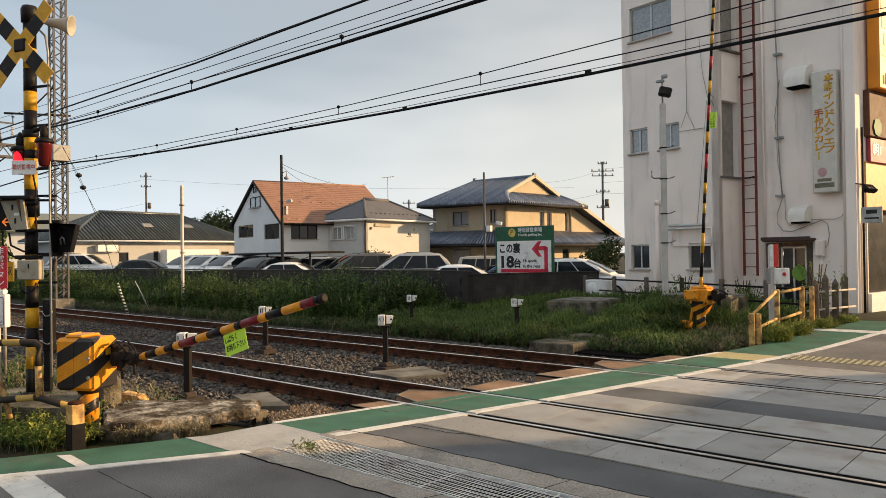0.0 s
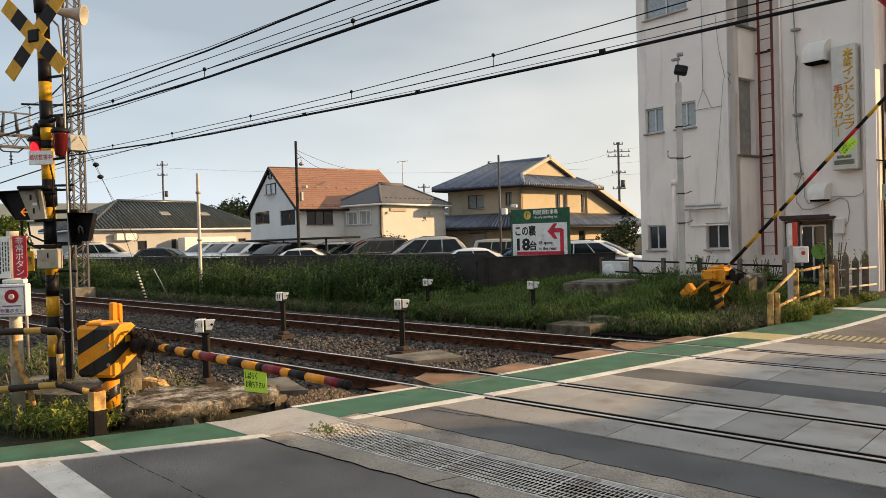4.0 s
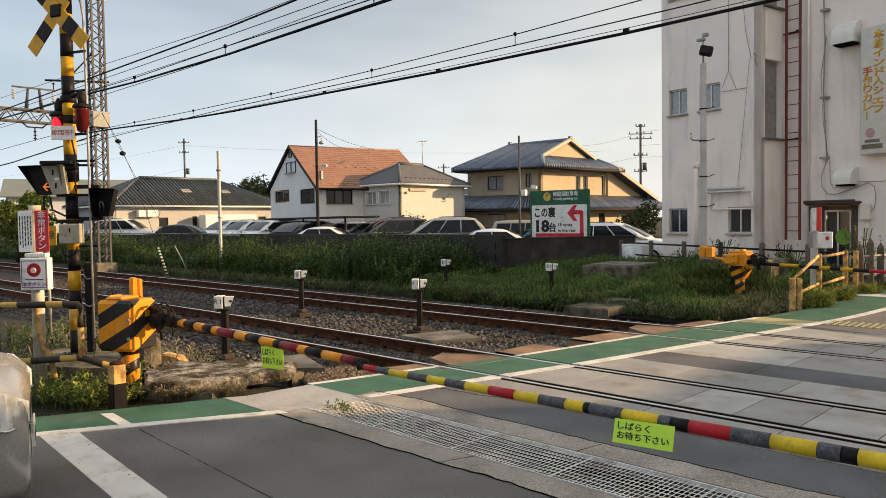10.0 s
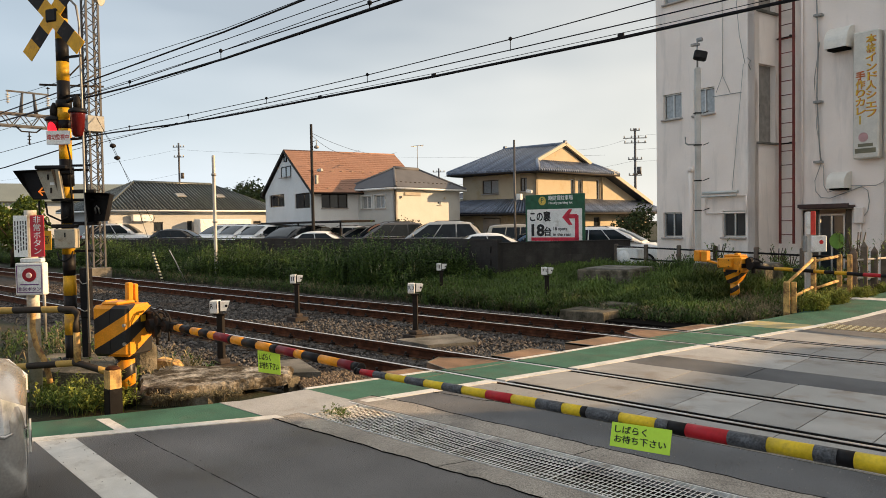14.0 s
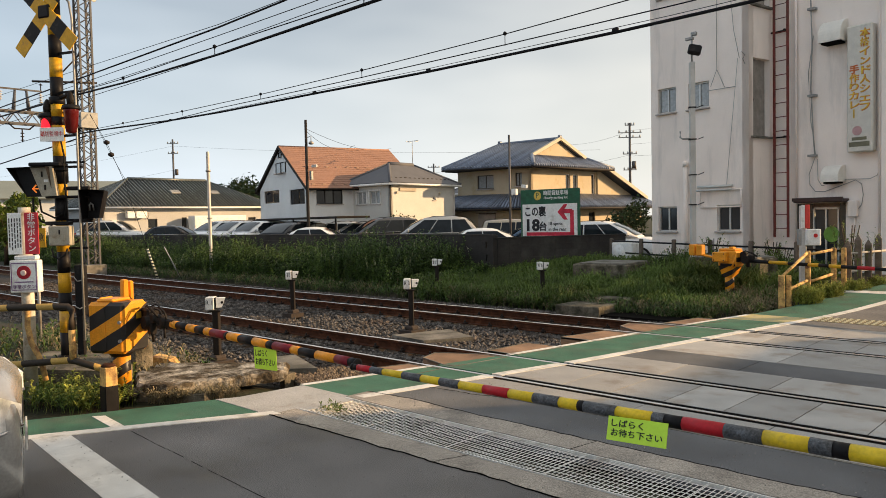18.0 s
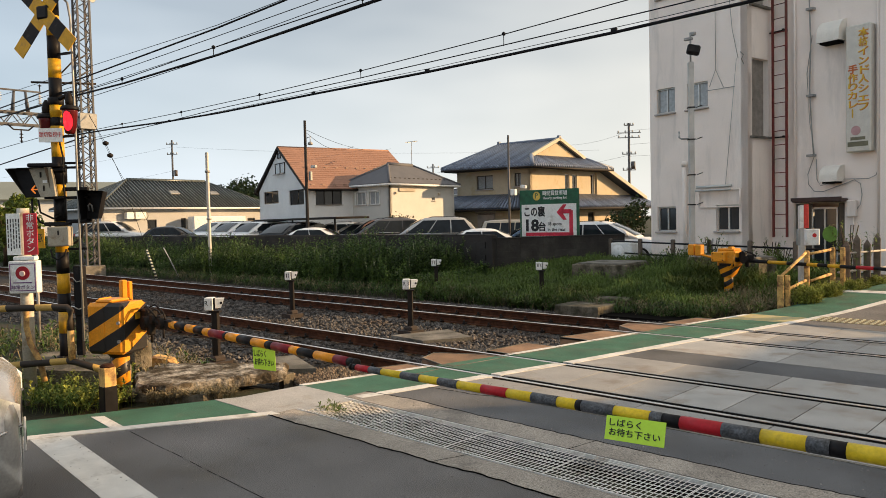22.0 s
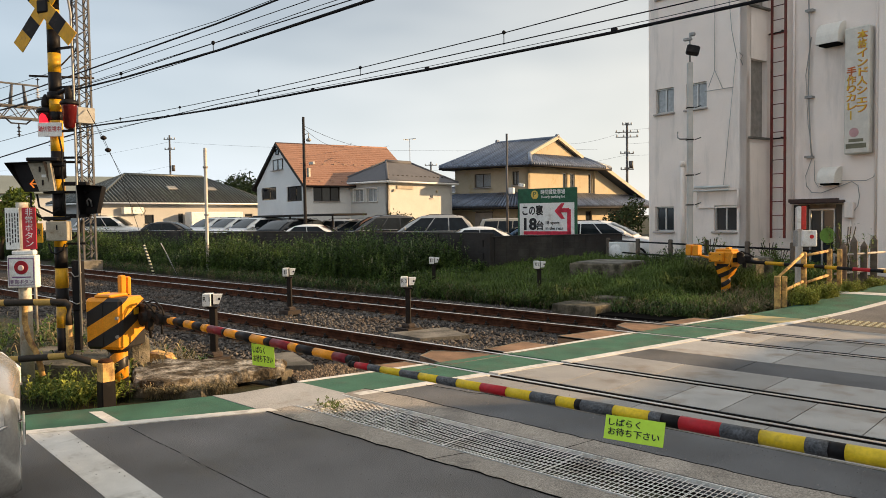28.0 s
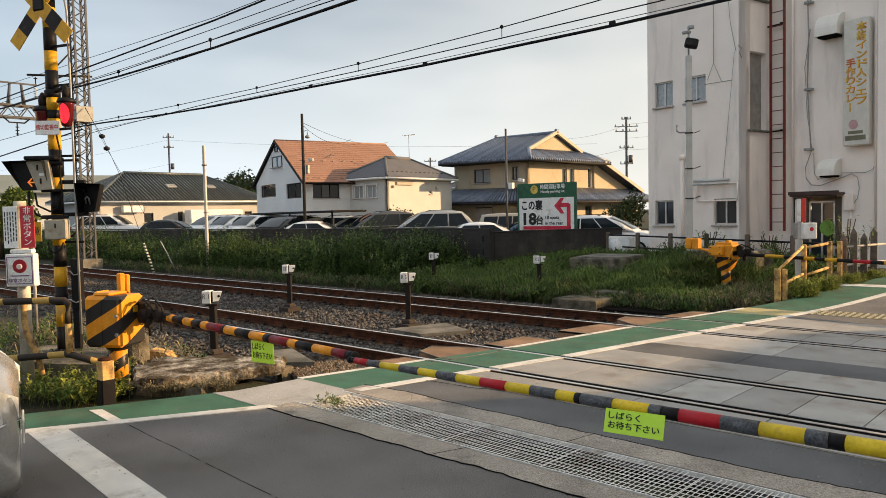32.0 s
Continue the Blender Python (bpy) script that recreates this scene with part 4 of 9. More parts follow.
_c = [K_, R_, G_, Y_, G_, Y_, G_, Y_, R_, Y_, G_, Y_, K_, G_, Y_, G_, K_, R_, G_, Y_, G_, K_, Y_, G_, K_, R_, K_, Y_]
arm_right = barrier_arm("long yellow, grey and red banded barrier arm", [(1.0 - b, 1.0 - a, c) for a, b, c in reversed(list(zip(_e, _e[1:], _c)))],
                        0.047, 0.0235, (3.0, 0.355, 0.130, 0.008, 2, True), (-0.62, 0.0, 0.1, 1.0))
_s = [0.30, 0.48, 1.04, 1.49, 1.94, 2.17, 2.39, 2.64, 2.96, 3.30, 3.55, 3.80, 4.05, 4.40, 4.68, 4.95, 5.22, 5.50, 5.78, 6.05, 6.32, 6.58, 6.84, 7.10, 7.36]
_f = [(a, b, {8: R_, 12: R_, 16: R_}.get(i, (YELLOW, K_)[i % 2])) for i, (a, b) in enumerate(zip(_s, _s[1:]))]
arm_far = barrier_arm("yellow and black barrier arm with red bands", _f, 0.040, 0.030, (4.05, 0.36, 0.19, 0.03, 0, False), (-0.76, -0.2, 0.2, 1.0))


def gate_rear(m, group):
    """The far gate machine, seen from its back: cast body that narrows to a striped neck."""
    g = thing("crossing_gate", "orange crossing gate machine with a cast back and striped neck", "crossing gate", m, group)
    part("base_flange", Geo().lathe([(0.17, 0), (0.17, 0.02), (0.12, 0.06)], 16), IRON, g)
    part("post", Geo().cyl((0, 0, 0.0), (0, 0, 0.50), 0.10, n=20), STRIPES_POST, g)
    neck = Geo()
    ring = lambda hw, hd, z, dx: [(dx - hw, -hd, z), (dx + hw, -hd, z), (dx + hw, hd, z), (dx - hw, hd, z)]
    lo, hi = ring(0.11, 0.11, 0.40, 0.0), ring(0.19, 0.17, 0.66, 0.02)
    neck.add(lo + hi, [(3, 2, 1, 0), (4, 5, 6, 7)] + [(i, (i + 1) % 4, 4 + (i + 1) % 4, 4 + i) for i in range(4)])
    part("neck", neck, STRIPES_POST, g)
    body = part("cabinet", Geo().box((0.03, 0.0, 0.82), (0.44, 0.36, 0.36), b=0.03), ORANGE, g, "orange cast gear case")
    part("side_stripe", Geo().box((0.253, 0.0, 0.80), (0.012, 0.30, 0.10), pose(0, 0, 0, 0, 0, 0), 0.004), BLACK, body)
    part("side_stripe", Geo().box((0.06, -0.183, 0.685), (0.36, 0.012, 0.06), None, 0.004), BLACK, body)
    part("cover_box", Geo().box((-0.10, -0.22, 0.86), (0.34, 0.12, 0.22), b=0.02), ORANGE, g, "raised inspection cover")
    for x in (-0.22, 0.02):
        for z in (0.79, 0.93):
            part("bolt", Geo().cyl((x, -0.28, z), (x, -0.295, z), 0.014, n=6), IRON, g)
    part("lid", Geo().box((0.02, 0.0, 1.02), (0.40, 0.32, 0.05), b=0.018).box((0.10, -0.05, 1.06), (0.10, 0.14, 0.05), b=0.015), ORANGE, g)
    part("conduit", Geo().tube([(0.16, -0.20, 0.62), (0.22, -0.22, 0.70), (0.25, -0.20, 0.82), (0.24, -0.14, 0.92)], 0.02), ORANGE, g)
    gear = Geo()
    gear.cyl((0.24, 0.05, 0.80), (0.50, 0.05, 0.80), 0.055, n=12).cyl((0.40, -0.08, 0.80), (0.40, 0.20, 0.80), 0.085, n=14)
    gear.box((0.34, 0.02, 0.90), (0.14, 0.12, 0.14), b=0.02).box((0.50, 0.04, 0.84), (0.16, 0.08, 0.12), b=0.02).box((0.44, 0.02, 0.70), (0.08, 0.08, 0.12), b=0.015)
    gear.tube([(0.30, -0.02, 0.96), (0.42, -0.06, 1.0), (0.54, 0.0, 0.94), (0.64, 0.04, 0.86)], 0.012).tube([(0.28, 0.08, 0.92), (0.46, 0.12, 0.96), (0.62, 0.08, 0.88)], 0.010)
    part("shaft_gear", gear, IRON, g, "black greasy shaft and crank")
    return g


gate_far = gate_rear(facing(-6.92, 16.62, 0.06, -8), "crossing gates")


LAMPS = []


def signal_post():
    """The warning signal post: banded pole, crossbuck, lamps, hooded indicators, boxes."""
    P = thing("warning_signal", "yellow and black banded crossing signal post with crossbuck", "crossing signal", facing(-10.34, 3.62, 0.12))
    z, k = 0.06, 0
    edges = [0.06, 0.40, 0.68, 0.92, 1.18, 1.46, 1.86, 2.155, 2.34, 2.70, 2.90, 3.10, 3.21, 3.395, 3.717, 3.965, 4.256, 4.52, 4.86]
    for a, b in zip(edges, edges[1:]):
        part("band", Geo().cyl((0, 0, a), (0, 0, b), 0.078, n=20), (BLACK, YELLOW)[k % 2] if k < 9 else ((YELLOW, YELLOW, BLACK)[k - 9] if k < 12 else (YELLOW, BLACK)[k % 2]), P)
        k += 1
    part("cap", Geo().lathe([(0.10, 4.86), (0.105, 5.02), (0.085, 5.07), (0.0, 5.09)], 18), BLACK, P)
    part("base_flange", Geo().lathe([(0.26, 0), (0.26, 0.025), (0.12, 0.03), (0.11, 0.10)], 20), IRON, P)
    for i in range(4):
        part("bolt", Geo().cyl((0.2 * math.cos(i * 1.571 + 0.5), 0.2 * math.sin(i * 1.571 + 0.5), 0.02), (0.2 * math.cos(i * 1.571 + 0.5), 0.2 * math.sin(i * 1.571 + 0.5), 0.08), 0.018, n=6), IRON, P)
    yaw = 46
    face = upright(0, 0, 0, yaw)
    road_face = upright(0, 0, 0, 23)
    cb = part("crossbuck_bracket", Geo().box((-0.004, 4.53, 0.12), (0.19, 0.17, 0.10), b=0.02), BLACK, P, m=road_face)
    for i, a in enumerate((46, -44)):
        L, w = 1.32, 0.20
        for j in range(6):
            x0, x1 = -L / 2 + j * L / 6, -L / 2 + (j + 1) * L / 6
            part("crossbuck_band", Geo().box(((x0 + x1) / 2, 0, 0), (x1 - x0, w, 0.012)), (YELLOW, BLACK)[j % 2 if j < 3 else (j + 1) % 2], P, m=road_face @ pose(-0.004, 4.53, 0.13 + 0.016 * i, 0, 0, a))
    horn = Geo().lathe([(0.03, -0.16), (0.05, -0.10), (0.065, 0.02), (0.09, 0.12), (0.135, 0.20), (0.125, 0.20), (0.06, 0.06), (0.02, 0.0)], 20)
    part("loudspeaker", horn, mat("grey_cream_horn", (0.40, 0.38, 0.34), 0.55, vary=0.1), P, "cream horn loudspeaker", m=pose(0.22, 0.24, 4.86, 0, 100, 46))
    # lamp arm and two lamps with hoods
    along = Vector((math.cos(radians(24)), math.sin(radians(24)), 0))
    out = Vector((math.sin(radians(24)), -math.cos(radians(24)), 0))
    part("lamp_arm", Geo().tube([tuple(along * s + out * 0.02 + Vector((0, 0, 3.40 + dz))) for s, dz in ((-0.14, -0.10), (-0.14, -0.02), (-0.1, 0.01), (0, 0.03), (0.1, 0.05), (0.2, 0.08), (0.25, 0.08))], 0.027)
         .lathe([(0.06, 3.36), (0.098, 3.38), (0.098, 3.46), (0.06, 3.48)], 16), BLACK, P)
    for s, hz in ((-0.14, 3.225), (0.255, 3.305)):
        c = along * s + out * 0.03
        part("lamp_rim", Geo().lathe([(0.112, -0.02), (0.115, 0.0), (0.10, 0.03), (0.04, 0.05)], 20, pose(c.x, c.y, hz)), BLACK, P)
        part("lamp_neck", Geo().lathe([(0.048, 0.04), (0.052, 0.12), (0.036, 0.18), (0.014, 0.22)], 14, pose(c.x, c.y, hz)), IRON, P)
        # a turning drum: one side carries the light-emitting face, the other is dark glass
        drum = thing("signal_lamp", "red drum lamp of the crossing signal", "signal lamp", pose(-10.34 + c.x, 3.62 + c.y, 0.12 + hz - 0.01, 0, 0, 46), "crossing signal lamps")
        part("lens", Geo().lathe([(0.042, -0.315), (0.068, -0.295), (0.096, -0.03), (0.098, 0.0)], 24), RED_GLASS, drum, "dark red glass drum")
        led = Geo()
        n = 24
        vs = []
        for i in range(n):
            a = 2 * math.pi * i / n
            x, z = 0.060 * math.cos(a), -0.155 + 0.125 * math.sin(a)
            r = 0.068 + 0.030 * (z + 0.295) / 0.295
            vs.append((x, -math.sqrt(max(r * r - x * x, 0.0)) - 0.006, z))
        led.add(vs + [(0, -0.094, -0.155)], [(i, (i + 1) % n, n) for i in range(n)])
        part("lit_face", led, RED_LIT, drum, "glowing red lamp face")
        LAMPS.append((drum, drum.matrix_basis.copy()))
    # board
    bd = part("notice_board", Geo().box((-0.02, 2.97, 0.14), (0.30, 0.178, 0.012), b=0.003), WHITE, P, "white board with red lettering", m=face)
    lettering("lettering", "踏切監視中", 0.075, INK_RED, bd, pose(-0.02, 2.972, 0.148), 0.003, width=0.275)
    # hooded direction indicators
    for cx, cz, wdt, hgt, side in ((-0.25, 2.36, 0.40, 0.36, -1), (0.45, 2.06, 0.30, 0.36, 1)):
        hd = Geo()
        x0, x1 = cx - wdt / 2, cx + wdt / 2
        if side < 0:
            vs = [(-0.53, 2.54, 0.30), (-0.05, 2.555, 0.30), (-0.02, 2.18, 0.16), (-0.355, 2.175, 0.16),
                  (-0.45, 2.53, 0.02), (-0.05, 2.54, 0.02), (-0.02, 2.18, 0.02), (-0.34, 2.18, 0.02)]
        else:
            vs = [(0.325, 2.255, 0.24), (0.65, 2.24, 0.24), (0.53, 1.885, 0.14), (0.318, 1.875, 0.14),
                  (0.33, 2.24, -0.02), (0.60, 2.23, -0.02), (0.52, 1.89, -0.02), (0.325, 1.885, -0.02)]
        hd.add(vs, [(0, 1, 5, 4), (4, 5, 6, 7), (0, 4, 7, 3), (1, 2, 6, 5), (3, 7, 6, 2)])
        ho = part("indicator_hood", hd, BLACK, P, "black hooded direction indicator", m=face)
        if side < 0:
            q = [(-0.15, 2.175), (0.035, 2.185), (-0.015, 2.56), (-0.29, 2.552)]
            sidep = Geo().prism(q, 0.12, 0.195)
            part("top_plate", Geo().box((-0.10, 2.585, 0.14), (0.40, 0.05, 0.16), b=0.012), BLACK, P, m=face)
            bx = part("indicator_box", sidep, BEIGE_BOX, P, "beige steel indicator box", m=face)
            arr = Geo()
            arr.box((-0.222, 2.277, 0.165), (0.11, 0.016, 0.006)).box((0, 0, 0), (0.075, 0.016, 0.006), pose(-0.255, 2.300, 0.165, 0, 0, 48)).box((0, 0, 0), (0.075, 0.016, 0.006), pose(-0.255, 2.254, 0.165, 0, 0, -48))
            part("dark_face", Geo().prism([(-0.36, 2.18), (-0.15, 2.18), (-0.28, 2.54), (-0.50, 2.53)], 0.14, 0.158), BLACK, ho)
            part("arrow", arr, mat("orange_arrow", (0.8, 0.22, 0.03), 0.5, glow=0.33), bx)
            for lx, lz in ((-0.14, 2.46), (-0.105, 2.29)):
                part("latch", Geo().box((lx, lz, 0.20), (0.022, 0.07, 0.012), b=0.004), IRON, bx)
            part("plate", Geo().box((-0.09, 2.375, 0.197), (0.055, 0.035, 0.004)), WHITE, bx)
        else:
            part("latch", Geo().tube([(0.375, 1.99, 0.02), (0.375, 2.06, 0.04), (0.395, 2.085, 0.045), (0.42, 2.06, 0.04), (0.425, 1.98, 0.02)], 0.011), STEEL, ho)
    for c_, s_ in (((0.02, 2.53, 0.10), (0.22, 0.05, 0.10)), ((0.20, 2.28, 0.02), (0.36, 0.05, 0.06)), ((0.20, 2.17, 0.02), (0.36, 0.035, 0.05)), ((0.16, 2.56, 0.03), (0.30, 0.03, 0.04)), ((0.20, 1.86, 0.0), (0.40, 0.05, 0.05)), ((0.0, 1.83, 0.08), (0.30, 0.05, 0.14)), ((-0.02, 2.17, 0.10), (0.24, 0.04, 0.08))):
        part("bracket", Geo().box(c_, s_, b=0.01), BLACK, P, m=face)
    part("sleeve", Geo().cyl((0, 0, 2.36), (0, 0, 2.60), 0.098, n=18), BLACK, P)
    jb = part("junction_box", Geo().box((0.047, 1.668, 0.14), (0.277, 0.255, 0.12), b=0.012), BEIGE_BOX, P, "beige steel junction box", m=face)
    for sx in (-1, 1):
        for sz in (-1, 1):
            part("screw", Geo().cyl((0.047 + sx * 0.115, 1.668 + sz * 0.105, 0.19), (0.047 + sx * 0.115, 1.668 + sz * 0.105, 0.21), 0.011, n=8), STEEL, jb)
    part("keyhole", Geo().box((0.05, 1.715, 0.203), (0.018, 0.06, 0.004)), BLACK, jb)
    part("print_mark", Geo().box((0.085, 1.64, 0.203), (0.055, 0.06, 0.004)), BEIGE_BOX, jb)
    cab = Geo()
    cab.tube([(-0.30, 2.16, 0.12), (-0.28, 2.0, 0.16), (-0.2, 1.86, 0.14), (-0.08, 1.80, 0.1)], 0.013)
    cab.tube([(-0.22, 2.14, 0.12), (-0.16, 1.98, 0.2), (-0.02, 1.90, 0.16), (0.04, 1.95, 0.08)], 0.013)
    cab.tube([(0.30, 1.80, 0.02), (0.28, 1.66, 0.04), (0.2, 1.58, 0.06), (0.08, 1.56, 0.06)], 0.015)
    cab.tube([(-0.10, 1.50, 0.1), (-0.06, 1.40, 0.14), (0.0, 1.37, 0.14), (0.08, 1.42, 0.12), (0.1, 1.5, 0.1)], 0.012)
    cab.tube([(0.06, 2.9, 0.08), (0.10, 2.7, 0.09), (0.09, 2.4, 0.09), (0.11, 2.1, 0.09), (0.07, 1.9, 0.08)], 0.012)
    part("cable", cab, RUBBER, P, m=face)
    pipe = Geo()
    pipe.tube([(0.05, 4.78, 0), (0.15, 4.76, 0), (0.26, 4.66, 0), (0.30, 4.45, 0), (0.31, 3.5, 0), (0.31, 2.2, 0), (0.31, 0.3, 0)], 0.014)
    part("conduit", pipe, STEEL, P, m=road_face)
    for zz in (4.02, 3.52, 2.96, 2.62, 1.5):
        part("conduit_tie", Geo().box((0.2, zz, 0), (0.24, 0.03, 0.022)), BLACK, P, m=road_face if zz > 2.7 else face)
    rs = part("cable_riser", Geo().box((0.22, 0.95, 0.02), (0.13, 0.66, 0.10), b=0.012).box((0.20, 0.40, 0.02), (0.09, 0.6, 0.07), b=0.01), BLACK, P, "black cable riser box", m=face)
    part("chain", Geo().tube([(0.16, 1.12, 0.08), (0.2, 1.07, 0.085), (0.25, 1.08, 0.085), (0.285, 1.13, 0.08)], 0.008, 6), STEEL, rs)
    part("chain", Geo().tube([(0.16, 0.74, 0.08), (0.22, 0.71, 0.085), (0.285, 0.74, 0.08)], 0.008, 6), STEEL, rs)
    ys = thing("caution_board", "small yellow caution board with black letters", "sign", upright(-12.6, 4.02, 1.74, 46))
    part("board", Geo().box((0, 0, 0), (0.30, 0.30, 0.012)), YELLOW, ys)
    part("stake", Geo().cyl((0, -1.88, -0.02), (0, 0, -0.02), 0.025, n=8), STEEL, ys)
    lettering("lettering", "注意", 0.14, INK, ys, pose(0, 0, 0.008), 0.003, width=0.26)
    return P


def emergency_button():
    P = thing("emergency_button", "white emergency button box and red board on a post", "emergency button", facing(-8.94, 2.74, -0.04))
    part("post", Geo().cyl((0, 0, 0), (0, 0, 2.16), 0.068, 0.062, 18), mat("cream_post", (0.50, 0.47, 0.40), 0.6, stain=(0.25, 0.15, 0.08), stain_amount=0.4, stain_scale=5), P)
    f = upright(0, 0, 0, 46) @ Matrix.Translation((0.068, 0.19, 0)) @ Matrix.Scale(0.90, 4)
    wb = part("text_board", Geo().box((-0.155, 1.875, 0.085), (0.165, 0.50, 0.012), b=0.003), WHITE, P, "white board of small print", m=f)
    bars = Geo()
    rng = random.Random(2)
    for c in range(5):
        y = 2.06
        while y > 1.70:
            h = rng.uniform(0.03, 0.06)
            bars.box((-0.215 + c * 0.032, y - h / 2, 0.093), (0.012, h, 0.002))
            y -= h + 0.012
    part("print_bar", bars, INK, wb, "unreadable small print")
    rb = part("red_board", Geo().box((0.045, 1.875, 0.087), (0.165, 0.50, 0.012), b=0.003), mat("red_enamel", (0.50, 0.035, 0.05), 0.45), P, "red board with white letters", m=f)
    for i, ch in enumerate("非常ボタン"):
        lettering("lettering", ch, 0.096, INK_WHITE, rb, pose(0.045, 2.065 - 0.094 * i, 0.096), 0.003, width=0.085)
    bx = part("box", Geo().box((-0.03, 1.36, 0.10), (0.335, 0.39, 0.12), b=0.010), WHITE, P, "white enamel button box", m=f)
    part("box_top", Geo().box((-0.02, 1.585, 0.09), (0.26, 0.05, 0.10), b=0.01), WHITE, bx)
    fr = Geo()
    for dx, dz, w, h in ((0, 0.16, 0.29, 0.008), (0, -0.16, 0.29, 0.008), (-0.145, 0, 0.008, 0.32), (0.145, 0, 0.008, 0.32)):
        fr.box((-0.03 + dx, 1.36 + dz, 0.167), (w, h, 0.003))
    part("frame_line", fr, INK_PURPLE, bx)
    part("ring", Geo().lathe([(0.082, 0), (0.082, 0.006), (0.078, 0.007)], 24, pose(-0.03, 1.41, 0.161)), mat("deep_red_disc", (0.30, 0.012, 0.02), 0.4), bx)
    part("button", Geo().lathe([(0.034, 0), (0.034, 0.012), (0.026, 0.016)], 20, pose(-0.03, 1.405, 0.165)), mat("pink_button", (0.75, 0.55, 0.5), 0.4), bx)
    lettering("lettering", "非常ボタン", 0.055, INK_PURPLE, bx, pose(-0.03, 1.235, 0.167), 0.003, width=0.27)
    part("print_bar", Geo().box((-0.03, 1.295, 0.167), (0.22, 0.012, 0.002)), INK_PURPLE, bx, "unreadable small print")
    part("hose", Geo().tube([(-0.06, 0.98, 0.05), (-0.055, 0.75, 0.08), (0.0, 0.55, 0.11), (0.1, 0.38, 0.14), (0.16, 0.2, 0.16), (0.17, 0.1, 0.15)], 0.034), FENCE_YELLOW, P, "chipped yellow cable hose", m=f)
    return P


def guard_rail():
    P = thing("guard_rail", "chipped yellow and black pipe guard rail", "guard rail")
    part("top_rail", Geo().tube([(-10.4, 1.1, 1.03), (-9.6, 1.85, 1.04), (-8.98, 2.40, 1.045), (-8.5, 2.86, 1.05), (-8.40, 2.96, 1.045), (-8.37, 2.985, 1.01), (-8.37, 2.985, 0.9), (-8.37, 2.98, 0.80)], 0.036, 12), PIPE_STRIPES, P)
    part("corner_post", Geo().cyl((-8.37, 2.98, 0.46), (-8.37, 2.98, 0.80), 0.037, n=12), FENCE_YELLOW, P, "chipped yellow lower post")
    part("lower_rail", Geo().tube([(-10.4, 1.1, 0.40), (-9.6, 1.8, 0.42), (-8.95, 2.38, 0.43), (-8.40, 2.95, 0.47), (-8.34, 3.0, 0.46), (-7.94, 3.16, 0.385)], 0.036, 12), PIPE_STRIPES, P)
    part("upright", Geo().cyl((-8.97, 2.33, -0.06), (-8.97, 2.33, 1.04), 0.038), PIPE_STRIPES, P)
    post = part("end_post", Geo().box((-7.86, 3.14, 0.20), (0.135, 0.135, 0.48), facing(0, 0, 0, 0), 0.012), FENCE_YELLOW, P, "square post, rusty yellow above")
    part("black_sleeve", Geo().box((-7.86, 3.14, 0.10), (0.141, 0.141, 0.30), b=0.01), BLACK, post)
    part("cap", Geo().lathe([(0.07, 0.44), (0.075, 0.45), (0.05, 0.47)], 12, facing(-7.86, 3.14)), RAIL_SIDE, post)
    return P


def optic_post(x, y, text, h=0.74, yaw=44):
    P = thing("detector_post", "dark steel post with a small white optical detector head", "detector post", facing(x + 0.06, y + 0.06, -0.14), "detector posts")
    part("footing", Geo().prism([(-0.17, -0.17), (0.17, -0.17), (0.17, 0.17), (-0.17, 0.17)], -0.05, 0.04).box((0, 0, 0.07), (0.2, 0.2, 0.1), b=0.03), SLEEPER, P)
    part("post", Geo().box((0, 0, h / 2 + 0.03), (0.095, 0.11, h - 0.02), facing(0, 0, 0, yaw), 0.01), IRON, P)
    part("bracket", Geo().box((0, 0, h + 0.025), (0.16, 0.14, 0.025), facing(0, 0, 0, yaw), 0.004), IRON, P)
    f = upright(0, 0, h, yaw) @ Matrix.Scale(1.13, 4)
    hd = part("head", Geo().box((-0.055, 0.125, 0.02), (0.115, 0.165, 0.15), b=0.010), WHITE, P, "white detector head", m=f)
    part("visor", Geo().prism([(0.012, -0.055), (0.085, -0.05), (0.128, 0.068), (0.012, 0.072)], -0.06, 0.06), WHITE, hd, m=pose(0.0, 0.125, 0.03, 0, 14, 0))
    part("seam", Geo().box((0.006, 0.125, 0.02), (0.012, 0.15, 0.13)), BLACK, hd)
    part("eye", Geo().lathe([(0.017, 0), (0.017, 0.004)], 12, pose(0.098, 0.138, 0.067, 0, 14, 0)), BLACK, hd)
    if text:
        lettering("lettering", text, 0.09, INK, hd, pose(-0.055, 0.135, 0.097), 0.002, width=0.085)
    else:
        part("print_bar", Geo().box((-0.075, 0.13, 0.097), (0.014, 0.08, 0.002)).box((-0.04, 0.13, 0.097), (0.014, 0.08, 0.002)), INK, hd)
    return P


SLAB = mat("lichened_slab", (0.075, 0.06, 0.042), 1.0, vary=0.5, scale=7, bump=1.0, bump_scale=26, stain=(0.42, 0.385, 0.33), stain_amount=0.60, stain_scale=3.6, grain=0.4, spec=0.05)


